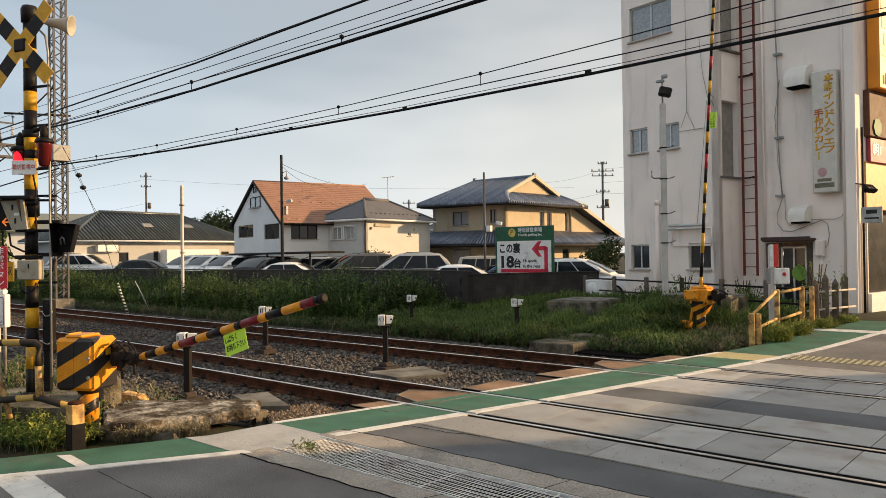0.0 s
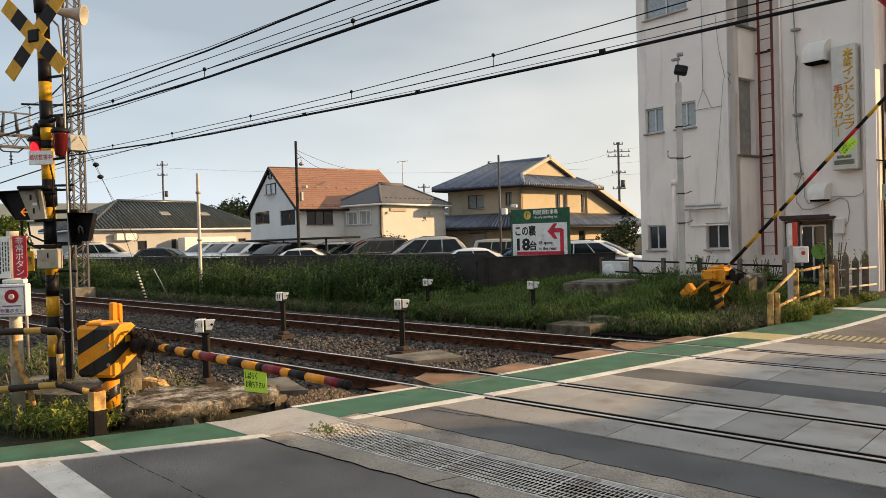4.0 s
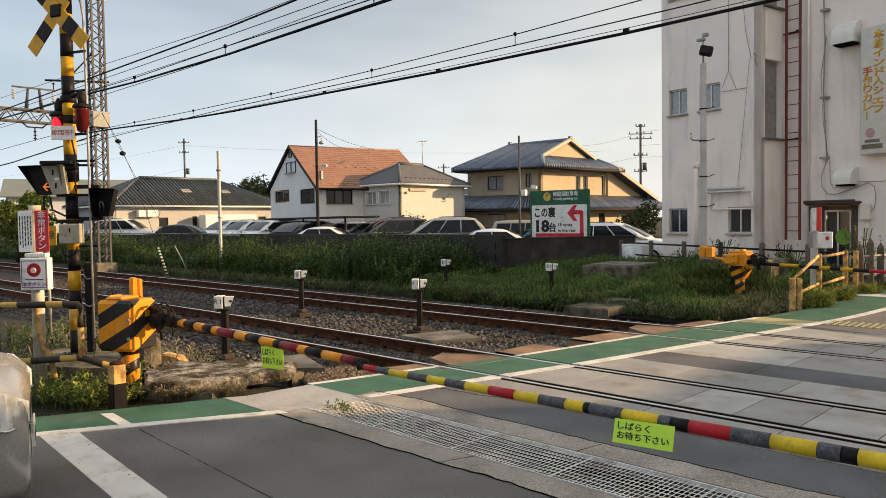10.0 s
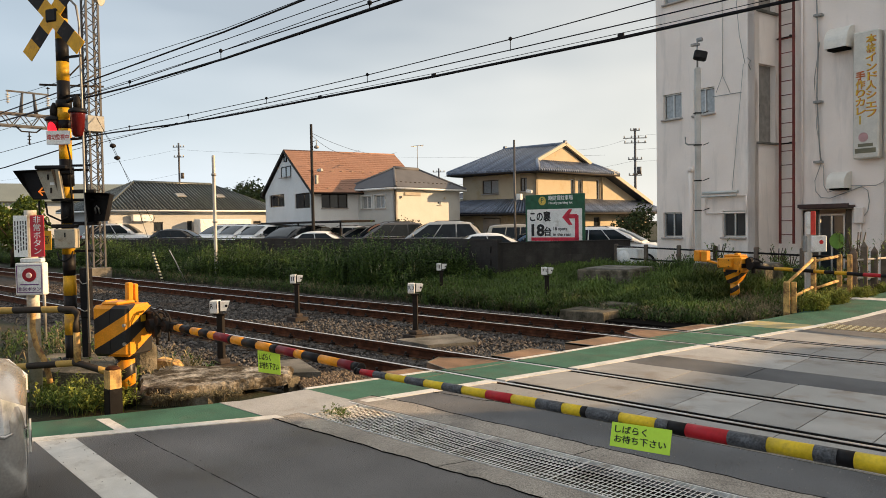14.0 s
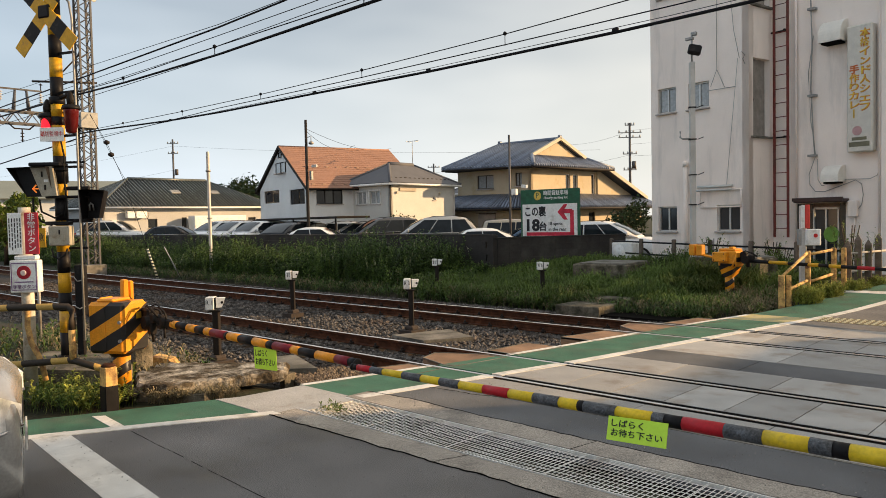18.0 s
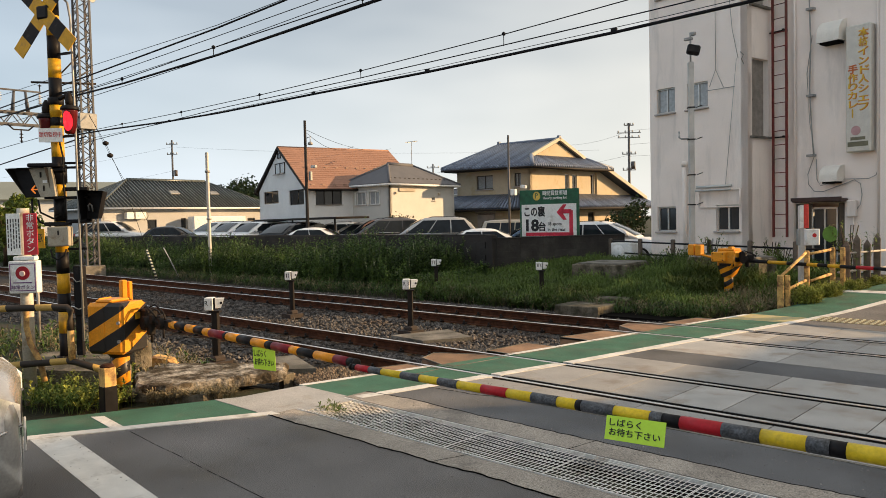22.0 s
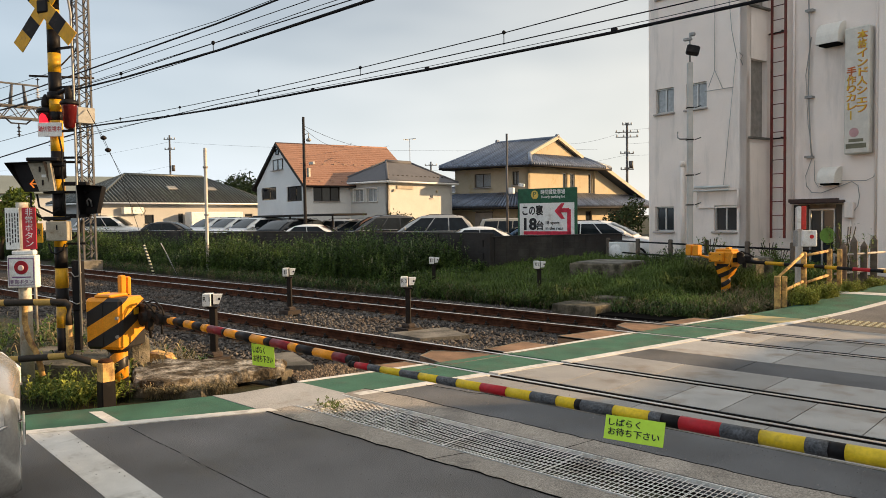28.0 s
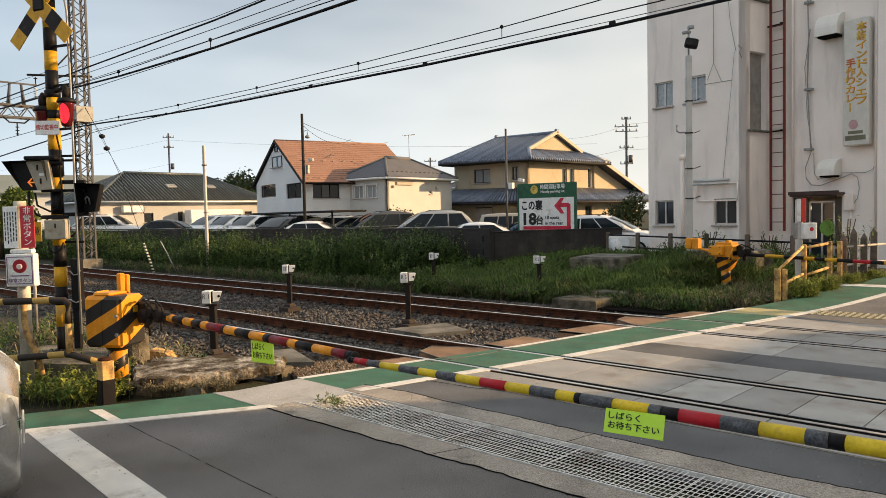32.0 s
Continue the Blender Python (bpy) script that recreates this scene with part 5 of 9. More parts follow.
def near_blocks():
    rng = random.Random(8)
    poly = [(-8.28, 3.62), (-7.88, 3.78), (-7.80, 4.28), (-7.57, 5.14), (-8.02, 5.48), (-8.8, 4.80), (-9.35, 4.45), (-9.0, 3.92)]
    rim = []
    for (ax, ay), (bx, by) in zip(poly, poly[1:] + poly[:1]):
        k = max(3, int(math.hypot(bx - ax, by - ay) / 0.06))
        rim += [(ax + (bx - ax) * i / k + rng.uniform(-0.014, 0.014), ay + (by - ay) * i / k + rng.uniform(-0.014, 0.014)) for i in range(k)]
    n, cx, cy = len(rim), -8.35, 4.45
    rings = []
    for inset, z in ((0.03, -0.015), (0.0, 0.02), (0.0, 0.075), (0.035, 0.112), (0.30, 0.125), (0.65, 0.122)):
        j = 0.010 if inset < 0.1 else 0.0015
        rings.append([(x + (cx - x) * inset + rng.uniform(-0.006, 0.006), y + (cy - y) * inset + rng.uniform(-0.006, 0.006), z + rng.uniform(-j, j)) for x, y in rim])
    vs = [p for r in rings for p in r] + [(cx, cy, 0.124)]
    fs = [(j * n + i, j * n + (i + 1) % n, (j + 1) * n + (i + 1) % n, (j + 1) * n + i) for j in range(len(rings) - 1) for i in range(n)]
    fs += [((len(rings) - 1) * n + i, (len(rings) - 1) * n + (i + 1) % n, len(vs) - 1) for i in range(n)] + [tuple(reversed(range(n)))]
    solid("culvert_cover", Geo().add(vs, fs), SLAB, "cracked mossy concrete culvert cover slab", "concrete slab")
    solid("culvert_wall", Geo().prism([(-8.5, 3.45), (-7.55, 4.04), (-7.60, 4.30), (-8.55, 3.75)], -0.3, 0.02).prism([(-7.84, 5.22), (-7.74, 5.22), (-7.80, 5.42), (-7.92, 5.4)], -0.3, 0.015), CONCRETE_MOSS, "crumbling concrete culvert wall", "concrete wall")
    # the culvert's shade is put into this black bottom
    solid("culvert_shade", Geo().prism([(-8.2, 3.95), (-7.2, 4.25), (-7.15, 5.0), (-7.7, 5.3), (-9.0, 4.5)], -0.5, -0.2), SEAM_AND_SHADE, "culvert bottom, black for the shade in it", "culvert", kind="structure")
    solid("cover_plate", Geo().prism([(-9.1, 5.75), (-8.15, 5.50), (-7.85, 5.80), (-8.9, 6.2)], -0.24, 0.0), CONCRETE, "flat grey concrete cover plate", "concrete slab")
    solid("cable_trough", Geo().box((-12.0, 5.05, -0.12), (5.6, 0.34, 0.2), facing(0, 0, 0, 0), 0.02), CONCRETE, "grey concrete cable trough beside the track", "cable trough")
    w = Geo().add([(-0.14, -0.10, 0), (0.14, -0.10, 0), (0.14, 0.10, 0), (-0.14, 0.10, 0), (-0.12, -0.09, 0.16), (0.05, -0.08, 0.13), (0.05, 0.08, 0.13), (-0.12, 0.09, 0.16)],
                  [(0, 3, 2, 1), (4, 5, 6, 7), (0, 1, 5, 4), (1, 2, 6, 5), (2, 3, 7, 6), (3, 0, 4, 7)])
    solid("marker_block", w, FENCE_YELLOW, "small yellow-topped concrete marker block", "marker block", facing(-9.35, 4.50, -0.02, 40) @ Matrix.Scale(1.35, 4))
    solid("concrete_stub", Geo().box((0, 0, 0.16), (0.2, 0.24, 0.42), b=0.04), CONCRETE_MOSS, "mossy concrete stub behind the gate", "concrete block", facing(-9.35, 4.12, -0.06, 30) @ Matrix.Scale(1.35, 4))
    solid("signal_footing", Geo().prism([(-9.55, 3.15), (-9.15, 3.62), (-10.3, 4.35), (-11.0, 3.6), (-10.2, 2.9)], -0.1, 0.2), CONCRETE_MOSS, "weathered concrete signal footing", "concrete footing")
    solid("footing_step", Geo().prism([(-9.3, 2.95), (-8.55, 3.42), (-8.75, 3.78), (-9.2, 3.6), (-9.5, 3.2)], -0.1, 0.26), CONCRETE_MOSS, "low concrete step by the guard rail", "concrete block")


signal_post()
emergency_button()
guard_rail()
for _x, _y, _t in ((-10.0, 5.5, "R 1"), (-9.83, 9.3, "R 3"), (-13.8, 9.5, ""), (-14.1, 14.4, ""), (-10.6, 14.4, "R 5")):
    optic_post(_x, _y, _t)
near_blocks()


# ---- far side of the tracks: wall, posts, fences, sign, overhead line ----
def parking_wall():
    wl = thing("wall_parking", "dark weathered block wall along the parking lot", "wall", kind="structure")
    top = 1.37
    part("wall_run", Geo().box((-37.6, 17.73, 0.41), (45.6, 0.12, 1.86)), WALL_BLACK, wl)
    part("coping", Geo().box((-37.35, 17.71, top + 0.022), (45.3, 0.19, 0.04), b=0.01), WALL_BLACK, wl)
    blk = Geo().box((0, 0, 0), (0.397, 0.15, 0.197), b=0.003).mesh("block", WALL_BLACK)
    for r in range(8):
        for i in range(38):
            x = -14.98 - 0.4 * i - (0.2 if r % 2 else 0.0)
            ob = new("block", blk)
            ob.parent = wl
            ob.matrix_basis = facing(x, 17.70, top - 0.1 - 0.2 * r)
    side = thing("wall_return", "dark block wall returning beside the sign", "wall", kind="structure")
    a, b = Vector((-14.72, 17.70, 0)), Vector((-12.6, 21.9, 0))
    d = (b - a).normalized()
    L = (b - a).length
    yaw = math.degrees(math.atan2(d.y, d.x))
    part("wall_run", Geo().box((L / 2, 0.02, 0.42), (L, 0.13, 1.70)), WALL_BLACK, side, m=facing(a.x, a.y, 0, yaw))
    for r in range(7):
        for i in range(11):
            ob = new("block", blk)
            ob.parent = side
            ob.matrix_basis = facing(a.x, a.y, 0, yaw) @ facing(0.3 + 0.4 * i, 0, top - 0.2 - 0.2 * r)
    part("corner_pillar", Geo().box((-14.78, 17.72, 0.42), (0.24, 0.24, 1.92), b=0.012), WALL_BLACK, side)
    part("coping", Geo().box((L / 2, 0.0, top - 0.088), (L, 0.19, 0.04), b=0.01), WALL_BLACK, side, m=facing(a.x, a.y, 0, yaw))


def parking_sign():
    P = thing("parking_sign", "green and white parking lot sign board with red arrow", "sign", upright(-14.44, 20.3, -0.39, 8) @ Matrix.Diagonal((1.08, 1.155, 1.1, 1)))
    W, z0, z1 = 2.0, 1.42, 2.78
    part("board", Geo().box((0, (z0 + z1) / 2, 0), (W, z1 - z0, 0.08), b=0.01), mat("dark_green_board", (0.02, 0.10, 0.055), 0.5), P, "dark green board")
    for x in (-0.8, 0.8):
        part("post", Geo().box((x, 0.75, -0.08), (0.07, 2.5, 0.07)), STEEL, P)
    wp = part("white_panel", Geo().box((0, 1.90, 0.045), (1.86, 0.92, 0.012)), WHITE, P, "white lettered panel")
    red = mat("sign_red", (0.55, 0.03, 0.06), 0.5)
    lettering("lettering", "この裏", 0.31, INK, wp, pose(-0.49, 2.13, 0.055), 0.004, width=0.72, bold=0.028)
    lettering("lettering", "18", 0.46, INK, wp, pose(-0.60, 1.74, 0.055), 0.004, width=0.46, bold=0.04)
    lettering("lettering", "台", 0.28, INK, wp, pose(-0.22, 1.70, 0.055), 0.004, width=0.25, bold=0.03)
    lettering("lettering", "18 spots", 0.13, INK, wp, pose(0.20, 1.79, 0.055), 0.004, width=0.46, bold=0.02)
    lettering("lettering", "in the rear", 0.13, INK, wp, pose(0.27, 1.63, 0.055), 0.004, width=0.60, bold=0.02)
    ar = Geo()
    ar.box((0.02, 1.50, 0.055), (1.62, 0.10, 0.006)).box((0.76, 1.82, 0.055), (0.12, 0.70, 0.006)).box((0.62, 2.14, 0.055), (0.30, 0.12, 0.006))
    ar.add([(0.28, 2.12, 0.058), (0.50, 1.90, 0.058), (0.62, 1.90, 0.058), (0.47, 2.12, 0.058), (0.62, 2.34, 0.058), (0.50, 2.34, 0.058)], [(0, 1, 2, 3), (0, 3, 4, 5)])
    part("arrow", ar, red, wp, "red arrow")
    pb = part("parking_badge", Geo().cyl((-0.40, 2.60, 0.039), (-0.40, 2.60, 0.051), 0.125, n=28), mat("badge_yellow", (0.65, 0.48, 0.10), 0.5), P, "yellow parking badge")
    lettering("lettering", "P", 0.22, mat("badge_green", (0.02, 0.10, 0.055), 0.5), pb, pose(-0.40, 2.60, 0.055), 0.004)
    lettering("lettering", "時間貸駐車場", 0.15, INK_WHITE, P, pose(0.22, 2.66, 0.045), 0.004, width=0.82, bold=0.008)
    lettering("lettering", "Hourly parking lot", 0.10, INK_WHITE, P, pose(0.22, 2.53, 0.045), 0.004, width=0.80, bold=0.012)


def lattice_mast(x, y, h):
    P = thing("lattice_mast", "grey steel lattice mast of the overhead line", "mast", facing(x, y, -0.1))
    a = 0.25
    for sx in (-1, 1):
        for sy in (-1, 1):
            part("leg", Geo().box((sx * a, sy * a, h / 2), (0.075, 0.075, h)), MAST, P)
    n = int(h / 0.36)
    for i in range(n):
        z0, z1 = i * h / n, (i + 1) * h / n
        g = Geo()
        f = 1 if i % 2 else -1
        for s in (-1, 1):
            g.cyl((-a * f, s * a, z0), (a * f, s * a, z1), 0.022, n=5)
            g.cyl((s * a, -a * f, z0), (s * a, a * f, z1), 0.022, n=5)
            g.cyl((a * f, s * a, z0), (-a * f, s * a, z1), 0.014, n=4)
        part("brace", g, MAST, P)
    part("footing", Geo().box((0, 0, 0.1), (0.9, 0.9, 0.5), b=0.04), CONCRETE, P)
    part("plate_box", Geo().box((0.0, 0.0, 6.56), (0.68, 0.72, 0.68), b=0.02), STEEL, P, "riveted grey steel collar")
    # beam to the left, over both tracks
    beam = Geo()
    yb = -9.2
    for z in (6.24, 6.72):
        for s in (-0.22, 0.22):
            beam.box((s, yb / 2, z), (0.07, abs(yb), 0.07))
    part("beam_chord", beam, MAST, P)
    k = 26
    for i in range(k):
        y0, y1 = yb * i / k, yb * (i + 1) / k
        f = i % 2
        for s in (-0.22, 0.22):
            part("beam_brace", Geo().cyl((s, y0, 6.24 if f else 6.72), (s, y1, 6.72 if f else 6.24), 0.022, n=5), MAST, P)
    for yy in (-2.55, -5.6, -8.0):
        fr = Geo()
        for dy in (-0.21, 0.21):
            fr.cyl((-0.12, yy + dy * 1.4, 6.72), (0, yy + dy, 7.62), 0.045, n=6).cyl((0.12, yy + dy * 1.4, 6.72), (0, yy + dy, 7.62), 0.045, n=6)
        fr.box((0, yy, 7.63), (0.08, 1.6, 0.06))
        part("insulator_frame", fr, MAST, P)
        for e in (0.75, -0.75):
            ins = Geo()
            for j in range(4):
                ins.lathe([(0.03, -0.02), (0.085, 0.0), (0.03, 0.03)], 10, pose(0, yy + e, 7.18 + j * 0.1))
            ins.cyl((0, yy + e, 7.12), (0, yy + e, 7.62), 0.015, n=6)
            part("insulator", ins, CONC_POLE, P)
        hang = Geo()
        hang.cyl((0, yy - 0.5, 6.24), (0, yy - 0.28, 6.04), 0.03, n=6).cyl((0, yy + 0.5, 6.24), (0, yy + 0.28, 6.04), 0.03, n=6).box((0, yy, 6.04), (0.05, 0.6, 0.05)).cyl((0, yy, 6.04), (0, yy, 5.5), 0.025, n=6)
        for j in range(3):
            hang.lathe([(0.03, -0.02), (0.09, 0.0), (0.03, 0.03)], 10, pose(0, yy, 5.58 + j * 0.14))
        part("wire_hanger", hang, IRON, P)
    arms = Geo()
    arms.cyl((0.25, 0.4, 8.2), (0.0, -2.1, 8.02), 0.045, n=7).cyl((0.2, -0.2, 9.4), (0.1, -1.3, 8.1), 0.035, n=6).cyl((0, -1.78, 7.96), (0, -1.78, 7.66), 0.02, n=6).lathe([(0.03, -0.02), (0.09, 0.0), (0.03, 0.03)], 10, pose(0, -1.78, 7.9))
    part("cantilever", arms, IRON, P)
    return P


def wire(name, a, b, r, sag=0.0, n=24, label="black overhead line wire", group="overhead wires"):
    a, b = Vector(a), Vector(b)
    pts = [a.lerp(b, i / n) + Vector((0, 0, -4 * sag * (i / n) * (1 - i / n))) for i in range(n + 1)]
    return solid(name, Geo().tube(pts, r, 6), WIRE, label, "wire", group=group)


def line_wire(name, y, pts, r):
    """A wire along the track through (x, z) points."""
    return solid(name, Geo().tube([(x, y, z) for x, z in pts], r, 6), WIRE, "black overhead wire along the track", "wire", group="overhead wires")


def overhead():
    line_wire("contact_wire", 11.4, [(-33.2, 5.62), (-27.8, 5.45), (-22.8, 5.24), (-19.8, 5.155), (-15.2, 5.10), (-11.2, 5.04), (-9.1, 5.035), (-6.7, 5.03), (-4.1, 5.06), (8, 5.1), (40, 5.2)], 0.028)
    line_wire("messenger_wire", 11.4, [(-33.2, 5.66), (-28, 5.54), (-22.0, 5.435), (-17.6, 5.39), (-13.4, 5.395), (-9.1, 5.445), (-6.2, 5.53), (4, 5.9), (40, 6.5)], 0.010)
    line_wire("feeder_wire", 11.4, [(-33.2, 5.1), (-28.3, 5.18), (-19.8, 5.28), (-13.4, 5.235), (-9.1, 5.241), (-6.0, 5.259), (-5.0, 5.272), (40, 5.6)], 0.011)
    line_wire("feeder_wire", 11.4, [(-33.2, 5.3), (-19.8, 5.19), (-15.2, 5.154), (-11.2, 5.105), (-9.1, 5.107), (-5.7, 5.112), (-4.4, 5.133), (40, 5.4)], 0.006)
    line_wire("contact_wire", 7.4, [(-33.2, 5.5), (-19.6, 5.23), (-16.9, 5.146), (-12.8, 5.095), (-8.1, 5.14), (40, 5.5)], 0.022)
    line_wire("messenger_wire", 7.4, [(-33.2, 5.45), (-19.6, 5.287), (-17.1, 5.245), (-12.9, 5.254), (-8.6, 5.223), (40, 5.2)], 0.009)
    line_wire("feeder_wire", 7.4, [(-33.2, 5.4), (-17.5, 5.29), (-12.8, 5.257), (-9.7, 5.297), (-8.8, 5.293), (40, 5.5)], 0.006)
    line_wire("feeder_wire", 7.4, [(-33.2, 5.55), (-18.4, 5.472), (-12.8, 5.443), (-9.5, 5.44), (40, 5.5)], 0.007)
    line_wire("feeder_wire", 7.4, [(-33.2, 5.65), (-19.6, 5.609), (-12.8, 5.595), (-10.4, 5.636), (40, 6.2)], 0.017)
    line_wire("feeder_wire", 7.4, [(-33.2, 6.2), (-18.5, 5.809), (-12.8, 5.648), (-10.6, 5.66), (40, 6.0)], 0.006)
    line_wire("feeder_wire", 7.4, [(-33.2, 5.1), (-18.4, 5.083), (-14.5, 5.078), (-10.6, 5.095), (-8.1, 5.116), (40, 5.4)], 0.007)
    wire("contact_wire", (-90, 9.4, 3.6), (-33.2, 9.4, 4.45), 0.022)
    wire("contact_wire", (-33.2, 9.4, 4.45), (-24.9, 9.6, 4.83), 0.022)
    wire("feeder_wire", (-90, 9.4, 4.7), (-27, 9.4, 5.12), 0.010)
    wire("feeder_wire", (-90, 7.0, 5.2), (-33.2, 9.2, 6.0), 0.012)
    for x, y, z0, z1 in ((-22.0, 11.4, 5.33, 5.43), (-17.6, 11.4, 5.28, 5.39), (-13.37, 11.4, 5.235, 5.395), (-9.11, 11.4, 5.24, 5.445), (-26.3, 11.4, 5.42, 5.51),
                         (-12.95, 7.4, 5.10, 5.254), (-8.6, 7.4, 5.13, 5.223), (-17.0, 7.4, 5.15, 5.245)):
        g = Geo().cyl((x, y, z0 - 0.02), (x, y, z1 + 0.02), 0.008, n=6).lathe([(0.01, 0), (0.035, 0.02), (0.035, 0.06), (0.01, 0.08)], 8, pose(x, y, z1 - 0.03))
        solid("wire_dropper", g, WIRE, "short dropper with a clamp between wires", "wire dropper", group="wire droppers")
    st = thing("guy_wire", "guy wires of the mast with insulators and a striped sleeve", "guy wire")
    part("stay", Geo().tube([(-33.0, 12.9, 6.7), (-31.4, 12.9, 5.37), (-29.93, 12.9, 3.78), (-27.2, 12.9, -0.16)], 0.010, 6), WIRE, st)
    part("stay", Geo().tube([(-33.0, 12.9, 6.75), (-31.0, 12.9, 4.84), (-26.67, 12.9, 1.09), (-25.3, 12.9, -0.1)], 0.008, 6), WIRE, st)
    for x, z in ((-31.4, 5.37), (-31.0, 4.84)):
        part("insulator", Geo().lathe([(0.02, -0.1), (0.12, -0.04), (0.12, 0.04), (0.02, 0.1)], 10, pose(x, 12.9, z)), IRON, st)
    part("sleeve", Geo().tube([(-27.99, 12.9, 0.98), (-27.25, 12.9, -0.09)], 0.045, 8), GUY_STRIPES, st)
    for x, z in ((-15.2, 5.13), (-11.2, 5.07), (-6.7, 5.07), (-22.8, 5.25)):
        solid("wire_clamp", Geo().box((0, 0, 0), (0.12, 0.05, 0.07), b=0.012), WIRE, "black clamp on the overhead wire", "wire clamp", facing(x, 11.4, z), "wire clamps")


def posts():
    for x, y, h, r in ((-27.0, 15.0, 4.86, 0.064),):
        P = thing("concrete_post", "slim pale concrete post among the weeds", "post", facing(x, y, -0.1))
        part("shaft", Geo().box((0, 0, h / 2), (r * 1.7, r * 1.7, h), facing(0, 0, 0, 30), 0.02), CONC_POLE, P)
        part("band", Geo().cyl((0, 0, h - 0.8), (0, 0, h - 0.72), r * 1.5, n=12).cyl((0, 0, 2.2), (0, 0, 2.26), r * 1.5, n=12), STEEL, P)
    solid("stay_rod", Geo().tube([(-29.287, 14.2, 1.004), (-27.998, 14.2, -0.203)], 0.022, 6), CONC_POLE, "thin pale stay rod among the weeds", "stay rod")
    # floodlight post beside the building
    P = thing("floodlight_post", "pale square concrete post carrying a black floodlight", "lamp post", facing(-8.98, 19.2, 0.2))
    part("shaft", Geo().box((0, 0, 2.88), (0.14, 0.14, 5.76), facing(0, 0, 0, 40), 0.02), CONC_POLE, P)
    part("floodlight", Geo().box((0, 0, 0), (0.34, 0.16, 0.28), pose(0.10, -0.04, 6.06, -22, 14, 30), 0.04), BLACK, P, "black floodlight housing")
    part("bracket", Geo().cyl((0, 0, 5.7), (0, 0, 6.5), 0.025, n=8).box((-0.06, 0, 6.38), (0.22, 0.10, 0.07), b=0.01).box((0.05, 0.03, 6.5), (0.16, 0.10, 0.10), b=0.02), STEEL, P)
    for z in (4.55, 3.7, 2.75, 1.95):
        part("clamp", Geo().box((0, 0, z), (0.18, 0.18, 0.03), facing(0, 0, 0, 40)).cyl((0.1, 0.1, z), (0.22, 0.2, z + 0.06), 0.012, n=6), IRON, P)
    part("side_pipe", Geo().tube([(0.0, 0.0, 3.72), (-0.20, -0.16, 3.72), (-0.25, -0.2, 3.76), (-0.25, -0.2, 3.92)], 0.022), STEEL, P)
    # dark utility pole with a lamp, in the lot
    P = thing("utility_pole", "thin dark wooden pole with a street lamp", "utility pole", facing(-28.3, 20.7, 0.2), "utility poles")
    part("shaft", Geo().cyl((0, 0, 0), (0, 0, 6.4), 0.08, 0.06, 12), WOOD_POLE, P)
    part("lamp_bracket", Geo().tube([(0.05, 0.05, 5.60), (0.16, 0.16, 5.66), (0.16, 0.16, 5.42)], 0.02), STEEL, P)
    part("street_lamp", Geo().lathe([(0.04, 0.08), (0.11, 0.03), (0.12, -0.05), (0.05, -0.08)], 12, pose(0.16, 0.16, 5.35)), STEEL, P)
    part("meter_box", Geo().box((0.14, 0.14, 3.85), (0.15, 0.14, 0.42), b=0.02), STEEL, P)
    part("camera_box", Geo().box((0.26, 0.24, 4.28), (0.34, 0.13, 0.13), pose(0, 0, 0, 0, 0, 0), 0.02), CONC_POLE, P)
    P = thing("utility_pole", "slim grey pole with a camera box in the parking lot", "utility pole", facing(-18.05, 22.75, 0.2), "utility poles")
    part("shaft", Geo().cyl((0, 0, 0), (0, 0, 4.9), 0.045, 0.04, 10), MAST, P)
    part("camera_box", Geo().box((0.18, 0.15, 2.95), (0.26, 0.12, 0.12), pose(0, 0, 0, 0, 8, 0), 0.02), WHITE, P)
    part("switch_box", Geo().box((0.12, 0.12, 2.70), (0.24, 0.16, 0.24), b=0.02), WHITE, P)
    for x, y, h, hw in ((-85.5, 43.0, 12.0, 1.4), (-35.8, 63.4, 10.4, 2.2), (-118.0, 82.0, 10.5, 1.2), (-70.0, 72.0, 9.2, 1.6)):
        P = thing("utility_pole", "grey concrete utility pole with crossarms and transformer", "utility pole", facing(x, y, 0.2), "utility poles")
        part("shaft", Geo().cyl((0, 0, 0), (0, 0, h), 0.14, 0.10, 10), MAST, P)
        for z, k in ((h - 0.5, 1.0), (h - 1.7, 0.9)) if hw < 2 else ((h - 0.2, 0.4), (h - 0.9, 1.0), (h - 1.35, 0.95), (h - 2.9, 0.6), (h - 4.4, 0.55)):
            part("crossarm", Geo().box((0, 0, z), (hw * k, 0.08, 0.08), facing(0, 0, 0, 40)), STEEL, P)
            for s in (-0.45, -0.15, 0.15, 0.45):
                part("insulator", Geo().lathe([(0.05, 0), (0.08, 0.08), (0.04, 0.2)], 8, facing(s * hw * k * 0.766, s * hw * k * 0.643, z + 0.04)), CONC_POLE, P)
        part("transformer", Geo().cyl((0.28, 0.25, h - 4.3), (0.28, 0.25, h - 3.6), 0.2, n=12), MAST, P)
